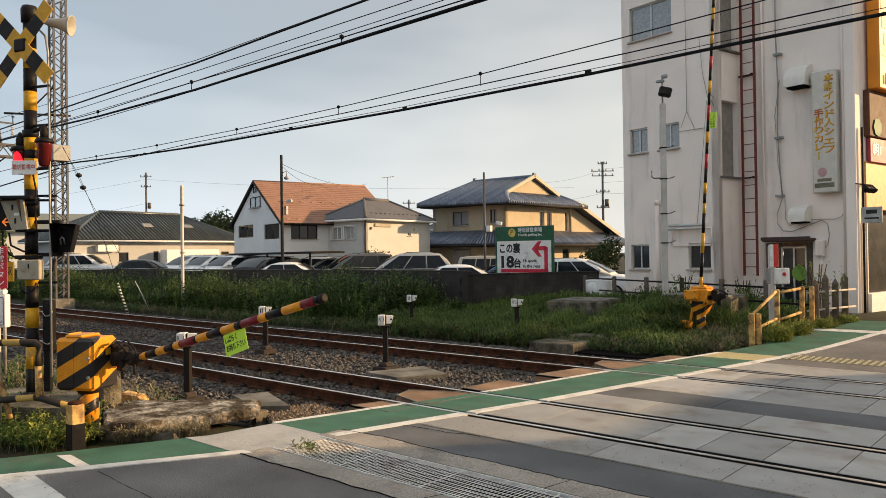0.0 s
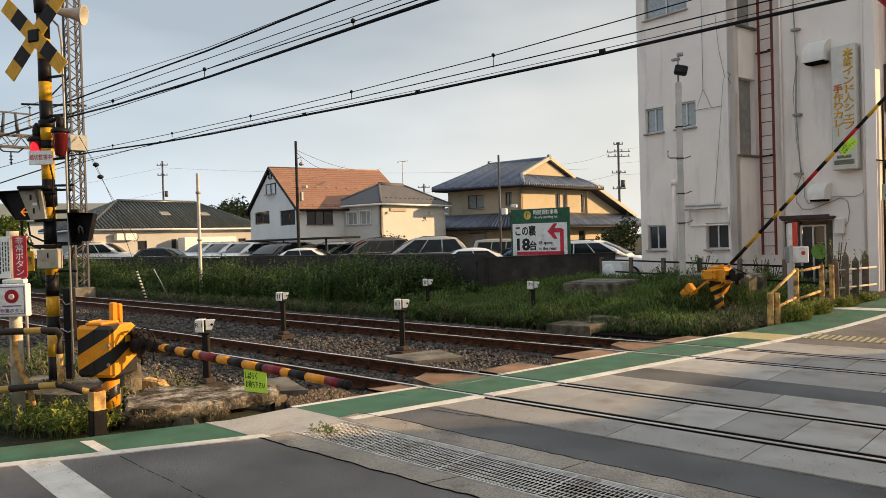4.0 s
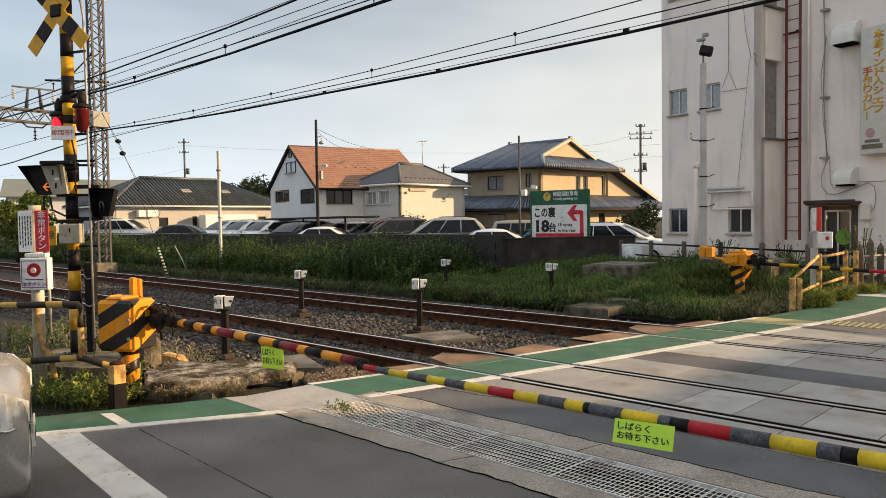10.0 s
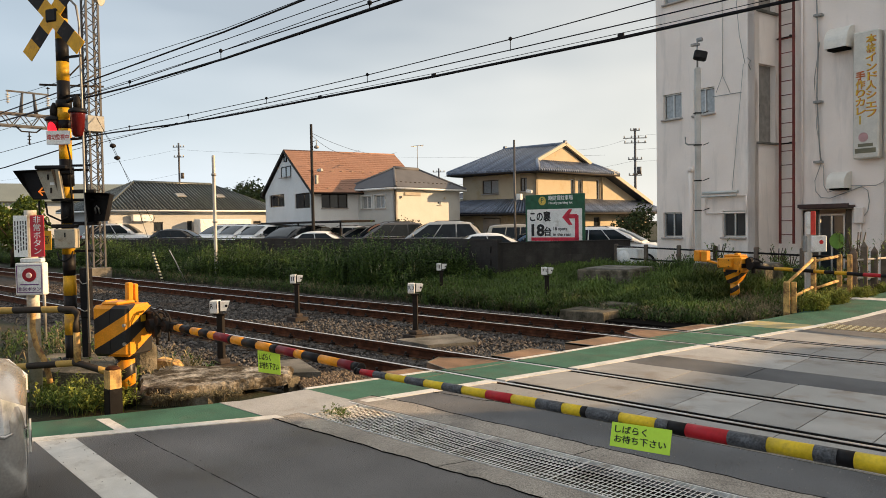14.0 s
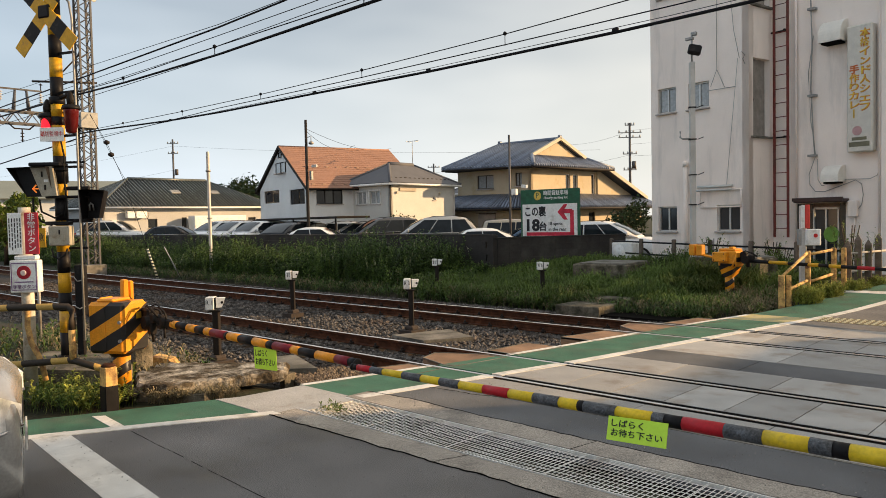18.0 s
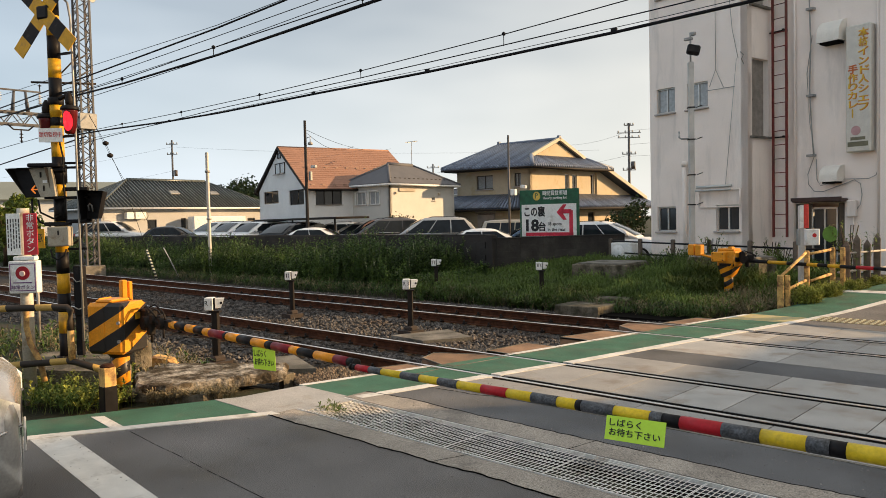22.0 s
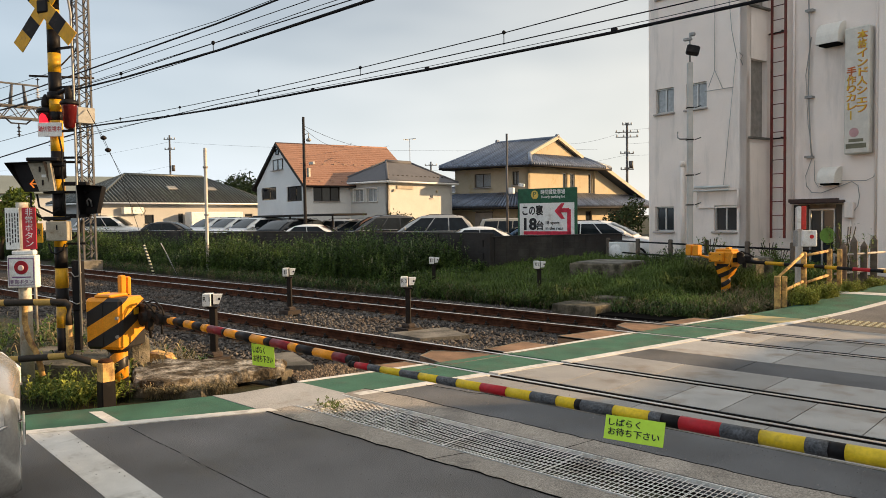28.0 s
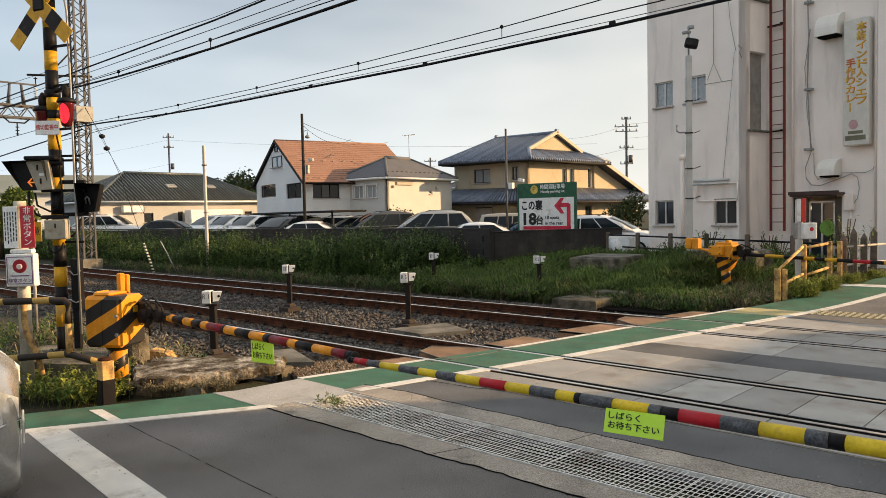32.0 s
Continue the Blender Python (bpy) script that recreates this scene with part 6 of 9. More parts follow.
    for i, (a, b) in enumerate((((-28.3, 20.7, 6.2), (-48.9, 45.0, 8.3)), ((-28.3, 20.7, 6.1), (-36.0, 30.0, 6.6)), ((-35.8, 63.4, 9.9), (-44.3, 63.0, 9.3)), ((-44.3, 63.0, 9.3), (-62, 63, 7.4)), ((-35.8, 63.4, 9.9), (40, 60, 10)), ((-35.8, 63.4, 8.6), (40, 58, 8.7)), ((-35.8, 63.4, 7.5), (30, 58, 7.0)),
                                  ((-35.8, 63.4, 7.6), (-56, 60, 6.2)), ((-85.5, 43, 11.4), (-140, 30, 9)), ((-85.5, 43, 11.4), (-36.9, 60, 8)), ((-85.5, 43, 8.5), (-140, 34, 6.0)))):
        wire("service_wire", a, b, 0.009, 0.5, 14, "thin far service wire", group="service wires")


def far_fence():
    """Yellow timber guard fence and old picket fence at the far corner of the crossing."""
    P = thing("guard_fence", "chipped yellow timber guard fence at the crossing's corner", "fence")
    pts = [(-5.27, 15.12, 0.0), (-5.20, 16.45, 0.05), (-4.98, 17.42, 0.08)]
    part("post", Geo().box((0, 0, 0.32), (0.12, 0.10, 0.68), b=0.015).box((0.13, 0.11, 0.34), (0.10, 0.10, 0.62), b=0.015), FENCE_YELLOW, P, m=facing(*pts[0], 20))
    for q in pts[1:]:
        part("post", Geo().box((0, 0, 0.5), (0.10, 0.10, 1.06), b=0.015), FENCE_YELLOW, P, m=facing(*q, 12))
    part("post", Geo().box((0.18, 0.2, 0.5), (0.10, 0.10, 1.04), b=0.015), FENCE_YELLOW, P, m=facing(*pts[2], 12))
    for (a, za), (b, zb) in (((pts[0], 0.62), (pts[1], 1.0)), ((pts[1], 1.0), (pts[2], 1.02)), ((pts[0], 0.30), (pts[1], 0.42)), ((pts[1], 0.42), (pts[2], 0.5))):
        part("rail", Geo().cyl((a[0], a[1], za), (b[0], b[1], zb + 0.05), 0.030, n=10), FENCE_YELLOW, P)
    F = thing("picket_fence", "grey weathered sleeper-wood picket fence", "fence")
    for i in range(4):
        x, y = -4.85 + 0.10 * i, 17.95 + 0.42 * i
        h = 1.0 + 0.12 * (i % 2)
        part("picket", Geo().prism([(-0.07, -0.05), (0.07, -0.05), (0.07, 0.05), (-0.07, 0.05)], 0, h).add([(-0.07, -0.05, h), (0.07, -0.05, h), (0.07, 0.05, h), (-0.07, 0.05, h), (0, 0, h + 0.13)], [(0, 1, 4), (1, 2, 4), (2, 3, 4), (3, 0, 4)]), FENCE_WOOD, F, m=facing(x, y, 0.12, 10))
    for z in (0.45, 0.85):
        part("rail", Geo().cyl((-4.95, 17.7, z + 0.1), (-4.4, 19.5, z + 0.12), 0.024, n=8), STUCCO_TRIM, F)
    # black pipe fence in front of the building
    B = thing("pipe_fence", "black pipe fence with short posts before the building", "fence")
    for z in (0.98, 0.62):
        part("rail", Geo().cyl((-12.5, 20.9, z + 0.12), (-5.0, 18.6, z), 0.025, n=8), BLACK, B)
    for i in range(7):
        u = i / 6
        part("post", Geo().box((-12.5 + 7.5 * u, 20.9 - 2.3 * u, 0.68), (0.11, 0.11, 1.0), b=0.02), FENCE_WOOD, B)
    # far button box and lit board on a post
    E = thing("emergency_button", "far emergency button box with a red board on a post", "emergency button", facing(-5.62, 17.45, 0.05))
    part("post", Geo().box((0, 0, 0.98), (0.13, 0.13, 2.0), facing(0, 0, 0, 40), 0.02), CONC_POLE, E)
    f = upright(0, 0, 0, 40)
    part("red_board", Geo().box((0.06, 1.74, 0.10), (0.10, 0.52, 0.02), b=0.004), mat("far_red_enamel", (0.55, 0.05, 0.04), 0.45), E, "red board", m=f)
    part("white_board", Geo().box((-0.04, 1.74, 0.10), (0.08, 0.5, 0.02), b=0.004), WHITE, E, m=f)
    bx = part("box", Geo().box((0.17, 1.28, 0.10), (0.30, 0.36, 0.16), b=0.015), WHITE, E, "white button box", m=f)
    part("mark", Geo().lathe([(0.045, 0), (0.045, 0.004)], 16, pose(0.20, 1.32, 0.183)), INK_RED, bx)
    part("grey_box", Geo().box((0, 1.28, -0.02), (0.18, 0.36, 0.16), b=0.015), STEEL, E, m=f)


def slabs():
    for x, y, z, w, d, h, yaw in ((-10.75, 17.95, 0.28, 1.6, 1.5, 0.66, 6), (-7.66, 18.55, 0.46, 1.95, 0.9, 0.66, -8)):
        M = thing("manhole_chamber", "raised concrete chamber with a flat cover", "concrete chamber", facing(x, y, z, yaw), "concrete chambers")
        part("body", Geo().box((0, 0, 0), (w, d, h), b=0.03), CONCRETE_MOSS, M)
        part("cover", Geo().box((0.06, 0, h / 2 + 0.012), (w * 0.86, d * 0.95, 0.05), b=0.015), CONCRETE, M)
    solid("cable_cover", Geo().box((0, 0, 0), (1.05, 0.86, 0.26), b=0.02).box((-0.2, 0.1, 0.13), (0.16, 0.05, 0.012)).box((0.2, 0.2, 0.13), (0.16, 0.05, 0.012)), CONCRETE_MOSS, "low concrete cable cover beside the track", "cable cover", facing(-8.72, 13.55, -0.10, 2), "cable covers")
    solid("cable_cover", Geo().box((0, 0, 0), (0.75, 0.5, 0.32), b=0.02), CONCRETE_MOSS, "low concrete cable cover beside the track", "cable cover", facing(-8.55, 14.45, -0.06, 14), "cable covers")
    # black strip added for the shadow at the foot of the grass
    solid("ditch_shade", Geo().prism([(-8.2, 13.22), (-5.72, 13.22), (-5.55, 14.10), (-8.2, 14.15)], -0.3, -0.13), SEAM_AND_SHADE, "black strip painting the shade along the ballast edge", "drain channel", kind="structure")
    solid("cable_cover", Geo().prism([(-9.75, 8.85), (-8.85, 8.75), (-8.45, 9.55), (-9.4, 9.95)], -0.2, -0.13), CONCRETE, "flat grey cover plate between the tracks", "cable cover", group="cable covers")


parking_wall()
parking_sign()
lattice_mast(-33.4, 12.9, 13.2)
overhead()
posts()
far_fence()
slabs()


# ---- the white building at the crossing ----
def wall_with_openings(L, H, holes, thick, x0=0.0, z0=0.0, wy=0.0):
    """A wall in the xz plane with its face at y = wy and its body behind; holes: (x0, x1, z0, z1)."""
    xs = sorted({x0, x0 + L, *[h[0] for h in holes], *[h[1] for h in holes]})
    zs = sorted({z0, z0 + H, *[h[2] for h in holes], *[h[3] for h in holes]})
    nx, nz = len(xs), len(zs)
    vs = [(x, y, z) for y in (wy, wy + thick) for z in zs for x in xs]
    at = lambda i, j, k: k * nx * nz + j * nx + i

    def full(i, j):
        if not (0 <= i < nx - 1 and 0 <= j < nz - 1):
            return False
        mx, mz = (xs[i] + xs[i + 1]) / 2, (zs[j] + zs[j + 1]) / 2
        return not any(h[0] < mx < h[1] and h[2] < mz < h[3] for h in holes)

    fs = []
    for i in range(nx - 1):
        for j in range(nz - 1):
            if not full(i, j):
                continue
            a, b, c, d = (i, j), (i + 1, j), (i + 1, j + 1), (i, j + 1)
            fs += [tuple(at(*p, 0) for p in (a, b, c, d)), tuple(at(*p, 1) for p in (d, c, b, a))]
            for (p, q), beside in (((a, b), (i, j - 1)), ((b, c), (i + 1, j)), ((c, d), (i, j + 1)), ((d, a), (i - 1, j))):
                if not full(*beside):
                    fs.append((at(*q, 0), at(*p, 0), at(*p, 1), at(*q, 1)))
    used = sorted({v for f in fs for v in f})
    spot = {v: k for k, v in enumerate(used)}
    return Geo().add([vs[v] for v in used], [tuple(spot[v] for v in f) for f in fs])


def window(parent, x0, x1, z0, z1, wy, frame_mat, glass_mat, m=None, panes=2, name="window", sill=True):
    """A sliding window set into a wall: frame, panes, sill."""
    w = part(name, Geo().box(((x0 + x1) / 2, wy + 0.10, z0 + 0.02), (x1 - x0, 0.06, 0.04)).box(((x0 + x1) / 2, wy + 0.10, z1 - 0.02), (x1 - x0, 0.06, 0.04))
             .box((x0 + 0.02, wy + 0.10, (z0 + z1) / 2), (0.04, 0.06, z1 - z0)).box((x1 - 0.02, wy + 0.10, (z0 + z1) / 2), (0.04, 0.06, z1 - z0)), frame_mat, parent, m=m)
    step = (x1 - x0 - 0.08) / panes
    for i in range(panes):
        a = x0 + 0.04 + i * step
        g = Geo().box((a + step / 2, wy + 0.105 + 0.012 * (i % 2), (z0 + z1) / 2), (step - 0.03, 0.012, z1 - z0 - 0.10))
        part("pane", g, glass_mat if i % 2 == 0 else (CURTAIN_GLASS if glass_mat is CURTAIN_GLASS else GLASS), w)
    for i in range(1, panes):
        part("stile", Geo().box((x0 + 0.04 + i * step, wy + 0.09, (z0 + z1) / 2), (0.045, 0.03, z1 - z0 - 0.08)), frame_mat, w)
    if sill:
        part("sill", Geo().box(((x0 + x1) / 2, wy - 0.02, z0 - 0.025), (x1 - x0 + 0.08, 0.14, 0.05), b=0.01), STUCCO_TRIM, w)
    return w


def white_building():
    B = thing("white_building", "stained white stucco three-storey building with a restaurant", "building", facing(-11.23, 21.18, 0.0, -10.6))
    H = 13.0
    left_holes = [(0.26, 0.92, 4.95, 5.70), (1.34, 2.04, 4.95, 5.70), (0.24, 0.92, 1.39, 2.14), (2.28, 3.0, 1.40, 2.14), (0.30, 1.82, 8.40, 9.45), (0.30, 1.82, 11.4, 12.4)]
    part("front_wall", wall_with_openings(3.28, H, left_holes, 0.2), STUCCO, B)
    for h, gm in zip(left_holes, (CURTAIN_GLASS, CURTAIN_GLASS, GLASS, GLASS, CURTAIN_GLASS, GLASS)):
        window(B, *h, 0.0, ALU, gm)
    # side return of the left block, with the doorways of the outer stair
    side = facing(3.28, 0.0, 0, 90)
    sh = [(0.16, 1.02, 4.02, 6.15), (0.16, 1.02, 7.6, 9.9), (0.16, 1.02, 11.2, 12.6)]
    part("side_wall", wall_with_openings(1.22, H, sh, 0.2), STUCCO, B, m=side)
    for h in sh:
        d = part("stair_door", Geo().box(((h[0] + h[1]) / 2, 0.17, (h[2] + h[3]) / 2), (h[1] - h[0], 0.03, h[3] - h[2])), mat("shaded_grey_door", (0.26, 0.235, 0.21), 0.7), B, "grey steel door", m=side)
        part("door_knob", Geo().cyl((h[0] + 0.2, 0.15, h[2] + 1.0), (h[0] + 0.2, 0.09, h[2] + 1.0), 0.03, n=10), IRON, d)
        part("landing", Geo().box(((h[0] + h[1]) / 2, 0.0, h[2] - 0.04), (1.0, 0.20, 0.05)), CONCRETE, B, m=side)
    # right block, set back
    RX0, RX1, RY = 3.28, 6.40, 1.2
    rh = [(3.92, 5.28, 0.25, 2.12)]
    part("front_wall", wall_with_openings(RX1 - RX0, H, rh, 0.2, x0=RX0, wy=RY), STUCCO, B)
    part("pilaster", Geo().box((6.36, RY - 0.06, H / 2), (0.26, 0.3, H), b=0.02), STUCCO, B)
    part("roof", Geo().box((1.6, 3.2, H + 0.1), (3.6, 6.6, 0.2)).box((4.8, 3.9, H + 0.1), (3.4, 5.4, 0.2)), CONCRETE, B)
    part("back_wall", Geo().box((3.2, 6.4, H / 2), (6.6, 0.2, H)), STUCCO, B)
    part("west_wall", Geo().box((0.1, 3.3, H / 2), (0.2, 6.2, H)), STUCCO, B)
    # east wall over the restaurant front
    part("east_wall", Geo().box((6.38, 3.9, 9.0), (0.2, 5.2, 8.0)).box((6.38, 3.9, 0.45), (0.2, 5.2, 0.5)).box((6.38, 1.5, 3.0), (0.2, 0.3, 5.2)), STUCCO, B)
    # doors of the back entrance
    window(B, 4.36, 5.06, 0.3, 2.0, RY + 0.02, ALU, GLASS, panes=2, name="glass_door", sill=False)
    part("green_disc", Geo().cyl((4.86, RY + 0.09, 1.28), (4.86, RY + 0.11, 1.28), 0.21, n=24), mat("green_poster", (0.16, 0.30, 0.05), 0.6), B, "round green poster")
    part("door_reveal", Geo().box((4.14, RY + 0.12, 1.18), (0.42, 0.05, 1.86)).box((5.18, RY + 0.12, 1.18), (0.2, 0.05, 1.86)), DARK_ALU, B)
    part("door_canopy", Geo().box((4.72, RY - 0.2, 2.18), (1.30, 0.42, 0.09), b=0.02).box((4.72, RY - 0.40, 2.22), (1.34, 0.05, 0.09)), mat("dark_brown_canopy", (0.06, 0.035, 0.03), 0.6), B, "dark brown canopy")
    # ladder
    lad = part("ladder_rail", Geo().box((3.44, RY - 0.22, 7.0), (0.055, 0.05, 11.6)), LADDER_RED, B, "red oxide steel ladder")
    part("ladder_rail", Geo().box((3.83, RY - 0.22, 7.0), (0.055, 0.05, 11.6)), LADDER_RED, B)
    for i in range(29):
        part("rung", Geo().cyl((3.44, RY - 0.22, 1.45 + 0.385 * i), (3.83, RY - 0.22, 1.45 + 0.385 * i), 0.013, n=6), LADDER_RED, lad)
    for z in (3.98, 6.9, 9.8):
        part("ladder_stay", Geo().box((3.30, RY - 0.1, z), (0.9, 0.04, 0.04)).box((3.73, RY - 0.1, z), (0.05, 0.25, 0.05)), IRON, B)
    # hoods, pipes, cables
    for x0, x1, z0, z1 in ((4.76, 5.34, 6.28, 6.86), (4.82, 5.28, 2.66, 3.10)):
        xm, n = (x0 + x1) / 2, 8
        vs, fs = [], []
        for x in (x0, x1):
            vs.append((x, RY, z0)), vs.append((x, RY, z1))
            for k in range(n + 1):
                a = math.pi / 2 * k / n
                vs.append((x, RY - 0.42 * math.sin(a), z0 + 0.12 + (z1 - z0 - 0.12) * math.cos(a)))
            vs.append((x, RY - 0.42, z0))
        c = n + 4
        fs += [(1 + i, 2 + i, c + 2 + i, c + 1 + i) for i in range(n + 2)] + [tuple(range(c)), tuple(reversed(range(c, 2 * c)))]
        hd = part("exhaust_hood", Geo().add(vs, fs), mat("cream_hood", (0.74, 0.70, 0.63), 0.5, vary=0.06), B, "cream steel exhaust hood")
        # black plate paints the shade inside the hood's mouth
        part("duct_mouth", Geo().box((xm, RY - 0.2, z0 - 0.02), (x1 - x0 - 0.12, 0.34, 0.05)), SEAM_AND_SHADE, hd)
    part("drain_pipe", Geo().cyl((1.30, -0.1, 0.3), (1.30, -0.1, 3.35), 0.06, n=14).lathe([(0.08, 3.3), (0.085, 3.40), (0.06, 3.46)], 14, facing(1.30, -0.1)), STUCCO, B, "white drain pipe")
    part("drain_pipe", Geo().cyl((3.98, RY - 0.07, 0.3), (3.98, RY - 0.07, 12.5), 0.03, n=10), STUCCO, B, "white drain pipe")
    part("drain_pipe", Geo().cyl((6.16, RY - 0.08, 0.3), (6.16, RY - 0.08, 12.5), 0.045, n=10), STUCCO, B, "white drain pipe")
    con = Geo()
    con.tube([(4.40, RY - 0.06, 12.0), (4.38, RY - 0.07, 8.0), (4.44, RY - 0.09, 6.4), (4.40, RY - 0.08, 5.2), (4.46, RY - 0.08, 4.0), (4.50, RY - 0.07, 3.4)], 0.018)
    con.tube([(4.46, RY - 0.05, 6.6), (4.34, RY - 0.1, 5.6), (4.40, RY - 0.08, 4.3), (4.52, RY - 0.06, 3.4), (4.34, RY - 0.07, 2.9), (4.36, RY - 0.06, 2.62), (4.5, RY - 0.05, 2.44), (4.75, RY - 0.05, 2.42), (5.3, RY - 0.05, 2.60), (5.55, RY - 0.05, 2.69), (5.70, RY - 0.05, 2.58), (5.74, RY - 0.05, 2.3), (5.70, RY - 0.05, 2.05), (5.60, RY - 0.05, 1.92)], 0.010)
    con.tube([(4.56, RY - 0.05, 3.3), (4.58, RY - 0.06, 2.75), (4.68, RY - 0.06, 2.58), (5.3, RY - 0.05, 2.72), (5.9, RY - 0.05, 2.70), (6.08, RY - 0.05, 2.78), (6.18, RY - 0.05, 3.1)], 0.009)
    part("wall_cable", con, STEEL, B, "grey wall cables")
    for z in (7.3, 5.0, 3.4):
        part("cable_bracket", Geo().box((4.44, RY - 0.08, z), (0.2, 0.16, 0.06)), STEEL, B)
    part("meter_box", Geo().box((5.50, RY - 0.08, 1.95), (0.24, 0.14, 0.42), b=0.02), STUCCO, B, "white meter box")
    part("meter_pipe", Geo().cyl((5.53, RY - 0.05, 0.3), (5.53, RY - 0.05, 1.75), 0.018, n=8), STUCCO, B)
    # rolled shutter box and frame over the ground-floor window
    part("awning_bar", Geo().cyl((1.74, -0.14, 2.66), (2.86, -0.14, 2.66), 0.045, n=10).cyl((1.74, -0.2, 2.56), (2.86, -0.2, 2.56), 0.03, n=8), ALU, B, "rolled awning bar")
    aw = Geo()
    for a, b in (((1.76, 2.56), (1.76, 2.08)), ((1.76, 2.08), (3.06, 2.08)), ((3.06, 2.08), (3.06, 2.56)), ((3.06, 2.56), (1.76, 2.56))):
        aw.cyl((a[0], -0.05, a[1]), (b[0], -0.05, b[1]), 0.022, n=6)
    part("awning_frame", aw, STUCCO, B)
    # thin rods and stays on the front
    rods = Geo()
    rods.cyl((2.33, -0.05, 9.4), (2.33, -0.05, 5.95), 0.008, n=5).cyl((2.33, -0.05, 5.95), (2.13, -0.05, 5.50), 0.008, n=5).cyl((2.33, -0.05, 5.95), (2.58, -0.05, 5.41), 0.008, n=5).cyl((2.0, -0.05, 5.40), (2.92, -0.05, 5.39), 0.010, n=5)
    rods.tube([(2.76, -0.05, 8.0), (2.86, -0.05, 6.95), (3.03, -0.05, 6.15)], 0.008, 5).cyl((2.98, -0.05, 6.15), (2.62, -0.05, 2.7), 0.007, n=5)
    rods.tube([(3.10, -0.05, 6.3), (3.2, -0.06, 6.2), (3.14, -0.06, 6.1), (3.2, -0.05, 5.95)], 0.012, 5)
    part("wall_stay", rods, STEEL, B)
    # lit box sign with vertical letters
    sg = part("box_sign", Geo().box((5.75, RY - 0.16, 4.98), (0.62, 0.26, 3.2), b=0.03), mat("ivory_box_sign", (0.60, 0.57, 0.51), 0.55, vary=0.08, stain=(0.46, 0.42, 0.36), stain_amount=0.3), B, "ivory box sign with yellow letters")
    gold = mat("gold_letters", (0.66, 0.42, 0.04), 0.5)
    orange = mat("orange_outline", (0.50, 0.12, 0.02), 0.5)
    for txt, x, z, s, w in (("本格インド人シェフ", 5.88, 6.34, 0.235, 0.24), ("手作りカレー", 5.62, 5.46, 0.225, 0.22)):
        for i, ch in enumerate(txt):
            mm = upright(x, RY - 0.295, z - i * s * 0.98, 0)
            if ch == "ー":
                part("letter", Geo().box((0, 0, 0), (0.035, 0.22, 0.004)), gold, sg, m=mm)
                continue
            lettering("letter_edge", ch, s, orange, sg, mm @ pose(0.008, -0.006, -0.002), 0.002, width=w * 1.08, bold=0.035)
            lettering("letter", ch, s, orange if ch == "手" else gold, sg, mm @ pose(0, 0, 0.003), 0.003, width=w * 0.97, bold=0.01)
    part("lotus_mark", Geo().cyl((5.70, RY - 0.292, 3.92), (5.70, RY - 0.298, 3.92), 0.12, n=16), mat("faded_pink", (0.5, 0.3, 0.3), 0.7), sg)
    part("print_bar", Geo().box((5.75, RY - 0.294, 3.72), (0.36, 0.006, 0.08)).box((5.75, RY - 0.294, 3.58), (0.50, 0.006, 0.12)), mat("olive_print", (0.16, 0.15, 0.10), 0.6), sg, "unreadable shop mark")
    # restaurant front on the road side
    fr = facing(6.50, 1.2, 0, 90)
    part("shop_glass", Geo().box((2.6, 0.06, 1.75), (4.6, 0.03, 2.1)), SHOP_GLASS, B, "dark shop window", m=fr)
    part("shop_panel", Geo().box((2.6, 0.03, 3.55), (4.6, 0.10, 1.25), b=0.01), mat("orange_shop_panel", (0.62, 0.34, 0.12), 0.5), B, "orange picture panel", m=fr)
    mp = part("maroon_sign", Geo().box((1.6, -0.05, 4.46), (2.4, 0.10, 0.62), b=0.01), mat("maroon_sign", (0.30, 0.035, 0.06), 0.5), B, "maroon sign with pale letters", m=fr)
    lettering("lettering", "朝1", 0.34, INK_WHITE, mp, upright(0.80, -0.105, 4.46, 0), 0.004, width=0.5, bold=0.02)
    part("wood_band", Geo().box((2.6, -0.02, 5.40), (4.6, 0.22, 1.2), b=0.02), mat("brown_wood_band", (0.10, 0.045, 0.025), 0.7), B, "brown wooden fascia", m=fr)
    part("leaf_sign", Geo().cyl((0.72, -0.16, 5.05), (0.72, -0.14, 5.05), 0.24, n=7), mat("leaf_green_sign", (0.06, 0.16, 0.06), 0.6), B, m=fr)
    os = part("orange_sign", Geo().box((1.5, -0.2, 7.35), (2.2, 0.3, 2.7), b=0.03), mat("orange_sign_face", (0.72, 0.25, 0.02), 0.5, vary=0.15, scale=1.2), B, "big orange shop sign", m=fr)
    part("print_bar", Geo().box((0.78, -0.355, 8.2), (0.55, 0.006, 0.42), pose(0, 0, 0)).box((0.80, -0.355, 7.72), (0.50, 0.006, 0.30)).box((0.85, -0.355, 7.30), (0.40, 0.006, 0.30)).box((0.80, -0.355, 6.90), (0.5, 0.006, 0.10)).box((0.70, -0.355, 8.62), (0.16, 0.006, 0.30)), mat("cream_print", (0.66, 0.52, 0.30), 0.6), os, "stylised pale lettering")
    part("tower_print", Geo().box((0.62, -0.355, 6.24), (0.08, 0.006, 0.22)).box((0.78, -0.355, 6.27), (0.14, 0.006, 0.3)).box((0.94, -0.355, 6.22), (0.08, 0.006, 0.2)), IRON, os)
    for i in range(3):
        part("spot_lamp", Geo().cyl((-0.25 + 0.2 * i, -0.2, 3.5), (-0.30 + 0.2 * i, -0.30, 3.36), 0.045, 0.085, 12).cyl((-0.25 + 0.2 * i, 0, 3.56), (-0.25 + 0.2 * i, -0.22, 3.52), 0.02, n=6), BLACK, B, "black spot lamp", m=fr)
